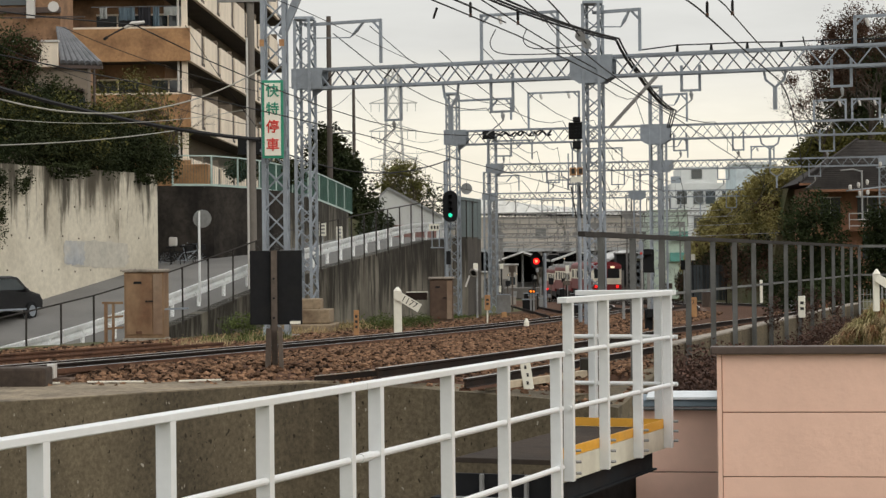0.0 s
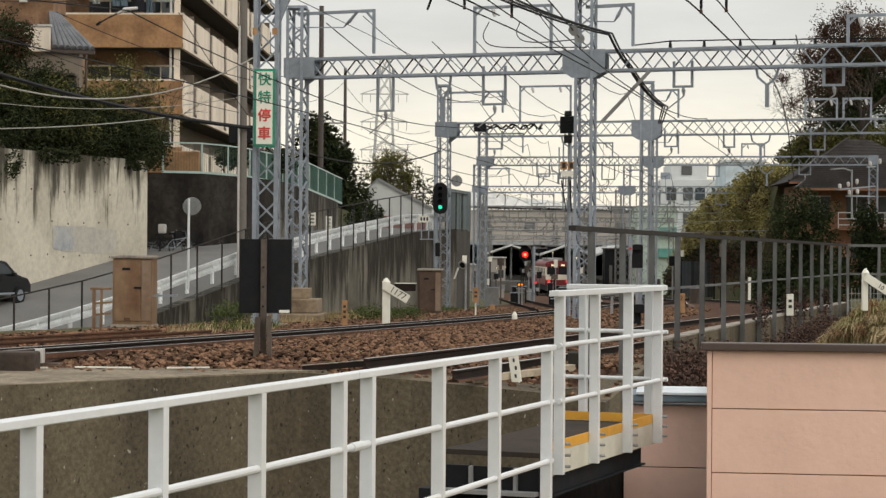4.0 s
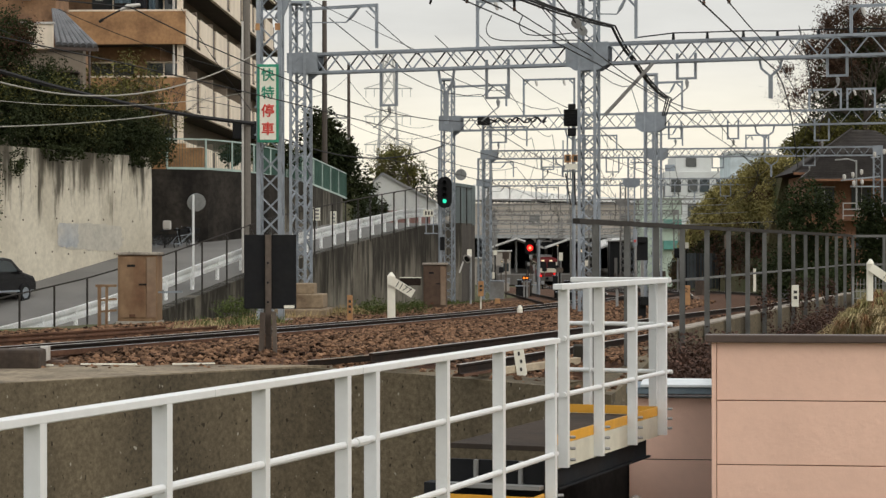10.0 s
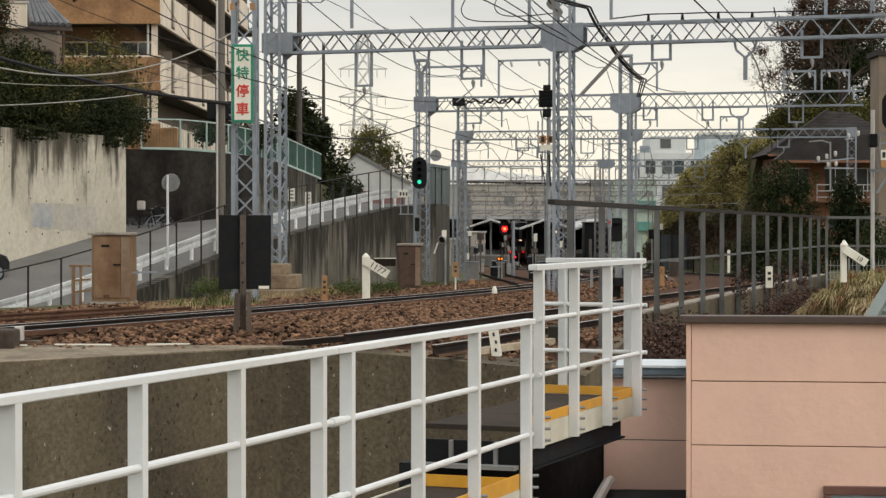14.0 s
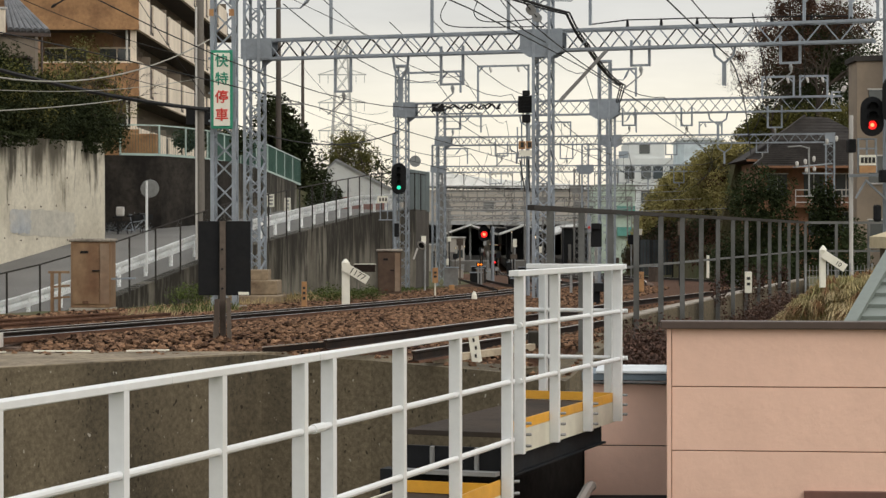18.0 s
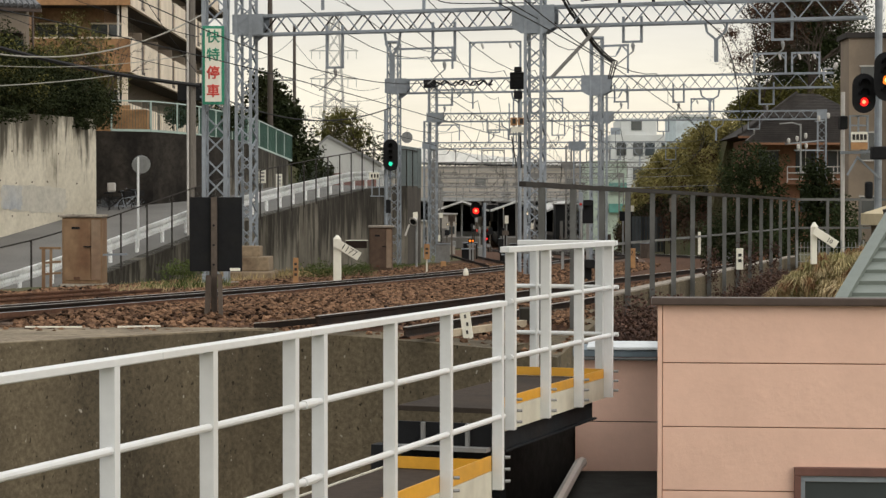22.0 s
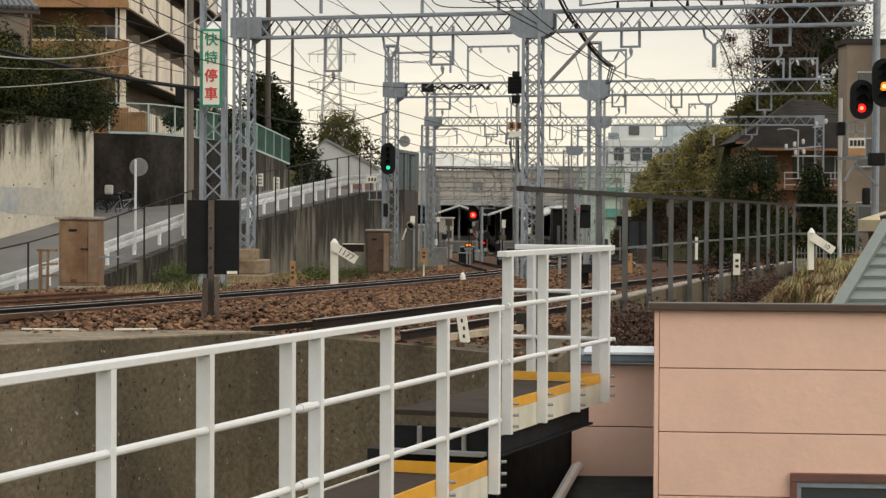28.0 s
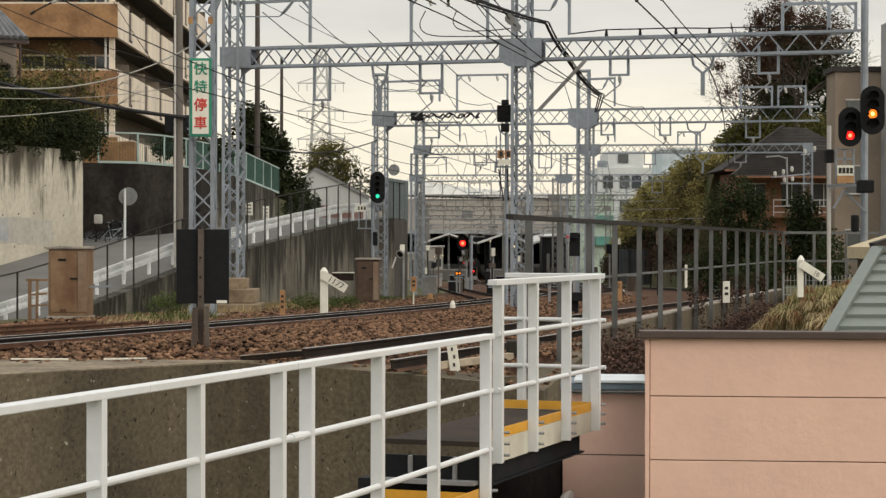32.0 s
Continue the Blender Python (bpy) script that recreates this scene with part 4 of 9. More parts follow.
me_post = mesh_of(h_post(-1.1, 2.33), FENCE_GREY)
fs = [-8.2, -5.6, -2.85] + [3.1 * k for k in range(13)]
for s in fs:
    p = F0 + FD * s
    ob = part("post", me_post, FENCE_GREY, fence)
    ob.matrix_local = pose(p.x + 0.05, p.y - 0.12, -0.0, 0, 0, -15.3)
for a, b in zip([-9.4] + fs, fs):
    p, q = F0 + FD * a, F0 + FD * b
    part("top_rail", bar(bmesh.new(), p + Vector((0, 0, 2.38)), q + Vector((0, 0, 2.37)), 0.12, 0.085), FENCE_DARK, fence)
    part("mid_rail", bar(bmesh.new(), p + Vector((0, 0, 1.25)), q + Vector((0, 0, 1.24)), 0.06, 0.05), FENCE_GREY, fence)
E1 = F0 + FD * 37.2
for k in range(3):
    p, q = E1 + Vector((1.3 * k, 0.1 * k, 0)), E1 + Vector((1.3 * k + 1.3, 0.1 * k + 0.1, 0))
    part("top_rail", bar(bmesh.new(), p + Vector((0, 0, 2.36)), q + Vector((0, 0, 2.36)), 0.1, 0.1), FENCE_GREY, fence)
    part("mid_rail", bar(bmesh.new(), p + Vector((0, 0, 1.24)), q + Vector((0, 0, 1.24)), 0.08, 0.08), FENCE_GREY, fence)
    ob = part("post", me_post, FENCE_GREY, fence)
    ob.matrix_local = pose(q.x, q.y, 0)

# ---- overhead line gantries ----


def bm_plate(x0, x1, z0, z1, y, t, taper=0.0):
    return extrude_outline([(x0, z1), (x0, z0 + taper), (x0 + taper * 1.6, z0), (x1 - taper * 1.6, z0), (x1, z0 + taper), (x1, z1)], t)


def gantry(label, a, b, ztop, depth, mids, colw, base, top, step, leg, lace, right_col=True, frames=(), hangers=(), ys=(), arms=(), STEEL=STEEL):
    """A portal over the tracks. a, b: plan points of the beam's ends; mids: fractions with a mast; frames stand on the
    beam as (fraction, width, height); hangers hang from it as (fraction, width, drop)."""
    g = thing("overhead_gantry", label, "gantry", group="gantries over the tracks")
    a3, b3 = Vector((*a, ztop)), Vector((*b, ztop))
    d = (b3 - a3).normalized()
    rot = math.degrees(math.atan2(d.y, d.x))
    truss(g, a3, b3, depth, colw * 0.85, depth * 1.65, leg, lace, STEEL)
    R4 = Matrix.Rotation(radians(rot), 4, "Z")
    for i, u in enumerate([0.0] + list(mids) + ([1.0] if right_col else [])):
        p = a3.lerp(b3, u)
        tp = top if u < 0.99 else ztop
        lattice(g, (p.x, p.y, base), (p.x, p.y, tp), colw, colw, step, leg * 1.15, lace, STEEL, rot=rot, apart=a[1] < 70)
        part("footing", box((p.x - colw * 0.8, p.y - colw * 0.8, base - 1.6), (p.x + colw * 0.8, p.y + colw * 0.8, base), 0.04), CONCRETE_CAP, g, "concrete footing")
        if tp > ztop:
            part("mast_cap", box((p.x - colw * 0.62, p.y - colw * 0.62, tp), (p.x + colw * 0.62, p.y + colw * 0.62, tp + 0.1), 0.01), STEEL, g)
        w0, w1 = (-0.75 * colw, 1.4 * colw) if u == 0 else (-1.35 * colw, 1.35 * colw) if u < 0.99 else (-0.6 * colw, 0.6 * colw)
        for side in (-1, 1):
            pl = part("gusset_plate", bm_plate(w0, w1, -depth * 1.35 if 0 < u < 0.99 else -depth, 0.06, 0, 0.02, 0.2 if u and u < 0.99 else 0.02), STEEL, g, "blue-grey steel gusset plate")
            pl.matrix_local = Matrix.Translation(p) @ R4 @ Matrix.Translation((0, side * colw * 0.52 - 0.01, 0))
        if u == 0:
            pl = part("knee_plate", extrude_outline([(colw * 0.5, -depth), (colw * 1.4, -depth), (colw * 0.5, -depth - 0.32)], 0.02), STEEL, g)
            pl.matrix_local = Matrix.Translation(p) @ R4
    for u, w, h in frames:
        p = a3.lerp(b3, u)
        bm_ = bmesh.new()
        k = 0.09
        bar(bm_, (-w / 2, 0, 0), (-w / 2, 0, h), k)
        bar(bm_, (w / 2, 0, 0), (w / 2, 0, h), k)
        bar(bm_, (-w / 2 - k / 2, 0, h), (w / 2 + k / 2, 0, h), k)
        for sx in (-1, 1):
            bar(bm_, (sx * w / 2, 0, h - 0.28), (sx * (w / 2 - 0.28), 0, h), k * 0.7)
            block(bm_, (sx * w / 2 - 0.2, -0.1, 0.0), (sx * w / 2 + 0.2, 0.1, 0.05))
        part("feeder_frame", bm_, STEEL, g).matrix_local = Matrix.Translation(p) @ R4
        for sx in (-0.55, 0.55) if w > 1.2 else (0,):
            bi = bmesh.new()
            tube(bi, [(sx * w / 2, 0, h), (sx * w / 2 + 0.05, 0, h - 0.12), (sx * w / 2 + 0.1, 0, h - 0.3)], [0.02, 0.07, 0.05], 6)
            part("insulator", bi, PORCELAIN, g).matrix_local = Matrix.Translation(p) @ R4
    for u, w, h in hangers:
        p = a3.lerp(b3, u) + Vector((0, 0, -depth))
        bm_ = bmesh.new()
        bar(bm_, (-w / 2, 0, depth * 0.4), (-w / 2, 0, -h), 0.08)
        bar(bm_, (w / 2, 0, depth * 0.4), (w / 2, 0, -h), 0.08)
        bar(bm_, (-w / 2 - 0.04, 0, -h), (w / 2 + 0.04, 0, -h), 0.07)
        part("hanger_frame", bm_, STEEL, g).matrix_local = Matrix.Translation(p) @ R4
        bi = bmesh.new()
        tube(bi, [(0, 0, -h), (0.02, 0, -h - 0.12), (0.03, 0, -h - 0.3)], [0.02, 0.07, 0.03], 6)
        bar(bi, (0.03, 0, -h - 0.3), (-0.55, 0, -h - 0.75), 0.035)
        part("insulator", bi, STEEL_OLD, g).matrix_local = Matrix.Translation(p) @ R4
    for u, w, h in ys:
        p = a3.lerp(b3, u) + Vector((0, 0, -depth))
        bm_ = bmesh.new()
        bar(bm_, (-w / 2, 0, 0), (-w / 2 + 0.06, 0, -h * 0.25), 0.07)
        bar(bm_, (w / 2, 0, 0), (w / 2 - 0.06, 0, -h * 0.25), 0.07)
        bar(bm_, (-w / 2 + 0.06, 0, -h * 0.25), (0, 0, -h * 0.45), 0.07)
        bar(bm_, (w / 2 - 0.06, 0, -h * 0.25), (0, 0, -h * 0.45), 0.07)
        bar(bm_, (0, 0, -h * 0.45), (0, 0, -h), 0.12)
        part("drop_tube", bm_, STEEL, g).matrix_local = Matrix.Translation(p) @ R4
    for u, z, w, h in arms:
        p = a3.lerp(b3, u) + Vector((0, 0, z))
        bm_ = bmesh.new()
        bar(bm_, (0, 0, 0), (w, 0, 0.03), 0.1)
        bar(bm_, (w, 0, 0.08), (w, 0, -h), 0.09)
        bar(bm_, (w - 0.3, 0, 0.03), (w, 0, -0.3), 0.07)
        bar(bm_, (0, 0, -0.45), (w * 0.6, 0, -0.5), 0.035)
        tube(bm_, [(w * 0.6, 0, -0.5), (w * 0.68, 0, -0.3), (w * 0.78, 0, 0)], [0.02, 0.06, 0.04], 6)
        part("feeder_arm", bm_, STEEL, g).matrix_local = Matrix.Translation(p) @ R4
    return g


gantry("galvanised lattice gantry spanning the tracks on lattice masts", (-7.03, 66.00), (12.57, 60.00), 8.44, 0.62, (0.49,), 0.52, -0.2, 10.15, 0.42, 0.085, 0.06,
       False, ((0.37, 2.6, 1.55), (0.93, 1.4, 0.9), (0.985, 0.8, 0.85)), ((0.34, 0.75, 1.0), (0.155, 0.55, 1.15), (0.645, 0.58, 0.55), (0.875, 0.6, 0.6)), ((0.775, 0.7, 1.25), (0.254, 0.55, 1.8)),
       ((0.0, 1.55, 2.75, 1.4), (0.49, 1.45, 1.55, 1.3)))
gantry("galvanised lattice gantry spanning the tracks, second along the line", (-2.99, 96.00), (17.54, 91.00), 8.30, 0.66, (0.475,), 0.52, -1.6, 10.1, 0.42, 0.075, 0.05,
       False, ((0.24, 2.5, 1.75), (0.862, 1.45, 0.95), (0.94, 1.25, 0.95)), ((0.12, 0.8, 0.0 + 0.6), (0.53, 0.6, 0.55), (0.855, 0.65, 0.75), (0.66, 0.5, 0.6)), ((0.73, 0.9, 1.3), (0.3, 0.9, 1.3)),
       ((0.0, 1.5, 2.95, 1.0), (0.475, 1.45, 1.5, 1.3)))
gantry("galvanised lattice gantry spanning the tracks, third along the line", (-1.42, 126.00), (22.81, 122.00), 8.12, 0.52, (0.445,), 0.5, -2.2, 9.9, 0.5, 0.08, 0.055,
       True, ((0.3, 2.0, 0.9), (0.7, 1.4, 0.8)), ((0.16, 0.8, 0.7), (0.33, 0.8, 0.9), (0.6, 0.7, 0.7), (0.83, 0.7, 0.6)), ((0.2, 0.9, 1.2), (0.735, 0.9, 1.3)), ((0.0, 1.5, 2.6, 1.2), (0.445, 1.4, 1.6, 1.2)))
gantry("galvanised lattice gantry, fourth along the line", (-2.23, 158.00), (21.96, 155.00), 7.35, 0.5, (0.495,), 0.5, -2.6, 9.0, 0.55, 0.085, 0.06,
       True, ((0.25, 2.2, 1.0),), ((0.2, 0.9, 0.9), (0.36, 0.9, 0.9), (0.62, 0.8, 0.9), (0.8, 0.8, 0.9)), ((0.3, 0.9, 1.4), (0.7, 0.9, 1.4)), ((0.0, 1.4, 2.6, 1.2), (0.495, 1.3, 1.8, 1.2)))
for yy_, z_, x0, x1, um in ((192, 6.55, -2.3, 19.2, 0.62), (222, 5.99, -2.3, 18.6, 0.55), (250, 5.34, -2.1, 16.3, 0.55), (280, 4.46, -2.1, 16.6, 0.5)):
    gantry("distant lattice gantry over the station tracks", (x0, yy_), (x1, yy_ - 3), z_, 0.5, (um,), 0.5, -3.0, z_ + 1.5, 0.7, 0.1, 0.07,
           True, ((0.28, 2.2, 1.2), (0.75, 2.2, 1.2)), ((0.15, 0.9, 1.0), (0.36, 0.9, 1.0), (0.7, 0.9, 1.0), (0.86, 0.9, 1.0)), ((0.45, 0.9, 1.4),), ((0.0, 1.3, 2.4, 1.1),), STEEL_FAR)
# diagonal stay on the first gantry's middle mast
bm = bar(bmesh.new(), (3.08, 62.60, 6.17), (4.55, 62.20, 7.75), 0.1)
solid("diagonal_stay", bm, STEEL_OLD, "grey steel stay propping the gantry beam", "stay")

# ---- wires ----


def wire(pts, r, label, mat=WIRE, name="overhead_wire", group="overhead wires"):
    pts = [Vector(p) for p in pts]
    for _ in range(2 if len(pts) < 9 else 0):
        pts = [pts[0]] + [p.lerp(q, u) for p, q in zip(pts, pts[1:]) for u in (0.25, 0.75)] + [pts[-1]]
    bm_ = bmesh.new()
    tube(bm_, pts, r, 5, False)
    return solid(name, bm_, mat, label, "wire", group)


def sagging(a, b, sag, n=10):
    a, b = Vector(a), Vector(b)
    return [a.lerp(b, k / n) + Vector((0, 0, -sag * 4 * (k / n) * (1 - k / n))) for k in range(n + 1)]


SUP = [8, 37, 65, 94, 124, 156, 190, 222, 250, 280]
for off, zc, zm in ((-0.72, 5.2, 6.3), (6.87, 5.75, 6.5), (-4.7, 5.2, 6.3), (2.9, 5.2, 6.3)):
    y0i = 0 if off in (-0.72, 6.87) else 2
    pts, ptm = [], []
    cat = thing("catenary", "contact wire hung on droppers from a messenger wire", "catenary wire", group="overhead wires")
    bmd = bmesh.new()
    for ya, yb in zip(SUP[y0i:], SUP[y0i + 1:]):
        for k in range(8):
            u = k / 8
            y = ya + (yb - ya) * u
            zig = 0.2 * (1 if (SUP.index(ya) % 2) else -1) * (1 - 2 * u)
            c = line(y, off + zig, zc)
            m_ = line(y, off + zig, zm - 0.7 * 4 * u * (1 - u))
            pts.append(c)
            ptm.append(m_)
            if k and 64 < y < 170:
                bar(bmd, c, m_, 0.012)
    part("contact_wire", tube(bmesh.new(), pts, 0.013, 5, False), WIRE, cat)
    part("messenger_wire", tube(bmesh.new(), ptm, 0.013, 5, False), WIRE, cat)
    part("dropper", bmd, WIRE, cat)["kind"] = "stuff"
for off, dz, r in ((-6.2, 9.6, 0.018), (-4.9, 9.8, 0.015), (1.0, 9.9, 0.018), (9.5, 8.9, 0.02), (11.0, 9.1, 0.015), (-2.5, 8.9, 0.015), (-1.0, 8.9, 0.015)):
    pts = []
    for ya, yb in zip(SUP[2:], SUP[3:]):
        for k in range(6):
            u = k / 6
            pts.append(line(ya + (yb - ya) * u, off, dz + 0.25 - 0.9 * 4 * u * (1 - u)))
    wire(pts, r, "black feeder wire strung from gantry to gantry")

# wires that come in over the eye to the first gantry
for pts, r in ((((-2.9, 34, 7.2), (-1.28, 46, 8.09), (-0.73, 54.5, 8.82), (-0.22, 63, 9.61)), 0.026),
               (((-2.3, 34, 7.6), (-0.7, 46, 8.09), (0.15, 51.7, 8.2), (1.4, 57.3, 8.1), (2.69, 63, 8.06)), 0.018),
               (((-0.4, 34, 7.5), (0.85, 46, 8.06), (1.39, 51.7, 8.33), (1.95, 57.3, 8.51), (2.53, 63, 8.7)), 0.02),
               (((1.5, 34, 7.4), (4.12, 46, 8.01), (4.99, 50.3, 8.16), (6.15, 54.5, 7.96), (7.37, 58.8, 7.75), (8.89, 63, 7.3), (13.5, 92, 5.6)), 0.022),
               (((2.2, 34, 7.4), (4.88, 46, 8.0), (5.79, 51.7, 8.37), (7.12, 57.3, 8.23), (8.54, 63, 8.12), (14.0, 92, 8.0)), 0.018),
               (((-6.4, 36, 7.6), (-5.14, 46, 8.02), (-4.53, 54.5, 8.36), (-3.05, 63, 8.32)), 0.010),
               (((-1.77, 46, 7.9), (-1.9, 47.3, 7.84)), 0.03)):
    wire(pts, r, "black feeder wire coming in to the gantry")
for x, y, z in ((-1.1, 51.7, 8.42), (0.15, 51.7, 8.2), (4.99, 50.3, 8.16), (5.79, 51.7, 8.37)):
    hg = thing("wire_insulator", "black rod insulator standing on a feeder wire", "insulator", group="wire insulators")
    part("rod", tube(bmesh.new(), [(x, y, z + 0.06), (x, y, z + 0.10), (x, y, z + 0.34), (x, y, z + 0.38)], [0.02, 0.038, 0.038, 0.015], 8), BLACK, hg)
    part("clamp", box((x - 0.04, y - 0.03, z - 0.03), (x + 0.04, y + 0.03, z + 0.065), 0.008), RUST, hg, "rusty wire clamp")
si = thing("strain_insulator", "pair of grey disc strain insulators on a feeder wire", "insulator", group="wire insulators")
for k in range(4):
    q = Vector((1.95, 57.3, 8.51)).lerp(Vector((2.53, 63.0, 8.7)), 0.02 + (0.1 * k if k < 2 else 0.1 * k + 0.3))
    part("disc", tube(bmesh.new(), [q, q + Vector((0.03, 0.12, 0))], [0.14, 0.10], 12), STEEL_OLD, si)
# jumper loops under the feeder frame of the first beam
for pts in (((-0.55, 63.9, 9.5), (-0.8, 63.8, 9.0), (-0.5, 63.7, 8.66), (0.6, 63.5, 8.62), (1.7, 63.3, 8.62), (2.6, 63.1, 8.6)), ((0.45, 63.6, 9.45), (0.3, 63.6, 9.1), (0.55, 63.5, 8.8), (1.4, 63.3, 8.78), (2.4, 63.0, 8.86))):
    wire(pts, 0.018, "black jumper cable looped along the gantry beam", WIRE, "jumper_cable", "jumper cables")

# a thick bundle of cables that comes down beside the first gantry's middle mast
for dx, dz in ((0, 0), (0.25, 0.12), (-0.2, 0.18)):
    b0, b1, b2, b3 = Vector((-2.71, 42.00, 8.66)), Vector((3.31, 62.40, 8.92)), Vector((3.93, 62.60, 7.97)), Vector((7.15, 88.00, 8.59))
    b4 = Vector((7.26, 92.00, 8.10))
    wire(sagging(b0 + Vector((dx, 0, dz)), b1 + Vector((dx * 0.3, 0, dz * 0.4)), 0.25, 10) + sagging(b1 + Vector((dx * 0.3, 0, dz * 0.4)), b2 + Vector((dx * 0.3, 0, 0)), 0.1, 4)[1:] + sagging(b2 + Vector((dx * 0.3, 0, 0)), b3 + Vector((dx * 0.5, 0, 0)), 0.2, 6)[1:] + [b4 + Vector((dx * 0.4, 0, 0))],
         0.032, "thick black power cable looping past the gantry mast")
# cross-span wires over the station throat
for k in range(16):
    y = 138 + 9.5 * k
    z = 3.6 + 0.9 * (k % 4) - 0.004 * (y - 138) * (k % 4)
    wire(sagging((-2.4, y, z), (21, y - 1.5, z + 0.2), 0.25, 8), 0.022, "grey cross-span wire over the station tracks", STEEL_OLD, "cross_span_wire")

# ---- lineside signals ----


def signal_head(parent, at, w, h, lamps, rz=0.0, hoods=True, lens=0.19):
    """A pill-shaped black backboard facing the camera, with lamp hoods. lamps: (height, material or None)."""
    r = w / 2
    o = [(r * math.cos(a * math.pi / 10), h / 2 - r + r * math.sin(a * math.pi / 10)) for a in range(11)]
    o += [(-x, -z) for x, z in o]
    hd = part("backboard", extrude_outline(o, 0.05), BLACK, parent, "black pill-shaped backboard")
    hd.matrix_local = pose(*at, 0, 0, rz)
    part("lamp_case", box((-r * 0.62, 0.05, -h / 2 + r * 0.7), (r * 0.62, 0.3, h / 2 - r * 0.7), 0.03), BLACK, hd)
    for z, m_ in lamps:
        bm_ = bmesh.new()
        n = 14
        lr = w * lens
        ring = [(math.cos(k * math.tau / n) * lr, math.sin(k * math.tau / n) * lr) for k in range(n)]
        a_ = [bm_.verts.new((x, -0.012, z + q)) for x, q in ring]
        bm_.faces.new(a_)
        bmesh.ops.recalc_face_normals(bm_, faces=bm_.faces[:])
        bmesh.ops.extrude_face_region(bm_, geom=bm_.faces[:])
        for v in bm_.verts[:n]:
            v.co.y = -0.002
        part("lens", bm_, m_ or BLACK, hd, "glowing lens" if m_ else "dark lens")
        if m_ in (LAMP_RED, LAMP_AMBER):
            part("lens_core", tube(bmesh.new(), [(0, -0.013, z), (0, -0.02, z)], [lr * 0.45, lr * 0.3], 12), CORE_RED if m_ is LAMP_RED else CORE_AMBER, hd, "bright lamp core")
        if hoods:
            bh = bmesh.new()
            m = 9
            for k in range(m):
                a0, a1 = math.radians(-20 + 220 * k / m), math.radians(-20 + 220 * (k + 1) / m)
                q = [(math.cos(t_) * lr * 1.12, y, z + math.sin(t_) * lr * 1.12) for t_, y in ((a0, 0), (a1, 0), (a1, -0.22), (a0, -0.22))]
                bh.faces.new([bh.verts.new(c) for c in q])
            bmesh.ops.solidify(bh, geom=bh.faces[:], thickness=0.008)
            part("hood", bh, BLACK, hd)
    return hd


def pole(parent, x, y, z0, z1, r, mat=STEEL, name="pole", n=10):
    return part(name, tube(bmesh.new(), [(x, y, z0), (x, y, z1)], r, n), mat, parent)


# green signal beside the second gantry
sg = thing("railway_signal", "tall signal showing green on a black backboard", "signal", group="railway signals")
signal_head(sg, (-3.06, 93.00, 4.55), 0.698, 1.503, ((0.45, None), (0.15, None), (-0.15, None), (-0.42, LAMP_GREEN)), lens=0.14)
pole(sg, -3.31, 93.4, -1.4, 6.69, 0.075)
cage = thing("signal_platform", "pale steel ladder cage with a number plate beside the signal", "ladder cage")
part("cage_bar", bar(bmesh.new(), (-3.90, 92.00, 3.44), (-3.90, 92.00, 2.59), 0.05), STEEL, cage)
part("cage_bar", bar(bmesh.new(), (-3.56, 92.00, 3.44), (-3.56, 92.00, 2.59), 0.05), STEEL, cage)
part("cage_bar", bar(bmesh.new(), (-3.24, 92.00, 3.44), (-3.24, 92.00, 2.59), 0.05), STEEL, cage)
part("cage_rail", bar(bmesh.new(), (-3.98, 92.00, 2.59), (-3.16, 92.00, 2.59), 0.05), STEEL, cage)
part("cage_rail", bar(bmesh.new(), (-3.98, 92.00, 3.01), (-3.16, 92.00, 3.01), 0.04), STEEL, cage)
part("number_plate", box((-4.03, 91.75, 3.38), (-3.55, 91.8, 3.70)), SIGN_WHITE, cage, "white plate with unreadable dark marks")
for k in range(3):
    part("mark", box((-3.94 + 0.14 * k, 91.735, 3.46), (-3.94 + 0.08 + 0.14 * k, 91.748, 3.62)), INK, cage)
part("lamp_box", box((-3.26, 92.4, 1.79), (-3.04, 92.7, 2.43), 0.03), BLACK, cage)
solid("round_sign_back", tube(bmesh.new(), [(-2.38, 97.00, 5.53), (-2.38, 97.05, 5.53)], 0.280, 20), STEEL_OLD, "grey back of a round road sign", "road sign")
# horn loudspeaker on a short mast
hs = thing("horn_speaker", "white horn loudspeaker on a thin post", "loudspeaker")
part("horn", tube(bmesh.new(), [(-1.65, 84.00, 1.61), (-1.72, 83.90, 1.51), (-1.79, 83.80, 1.44)], [0.07, 0.10, 0.21], 14), PORCELAIN, hs)
# Flat black disc stands for the shade inside the horn.
part("mouth", tube(bmesh.new(), [(-1.79, 83.80, 1.44), (-1.80, 83.785, 1.43)], 0.135, 14), BLACK, hs, "black disc for the shaded inside of the horn")
part("bracket", bar(bmesh.new(), (-1.70, 84.00, 1.85), (-1.70, 84.00, 1.61), 0.2), SIGN_WHITE, hs)
pole(hs, -1.65, 84.1, -0.9, 1.80, 0.05, STEEL_OLD)
part("strap", bar(bmesh.new(), (-2.11, 83.00, 0.85), (-1.94, 83.00, 1.33), 0.07), PORCELAIN, hs)

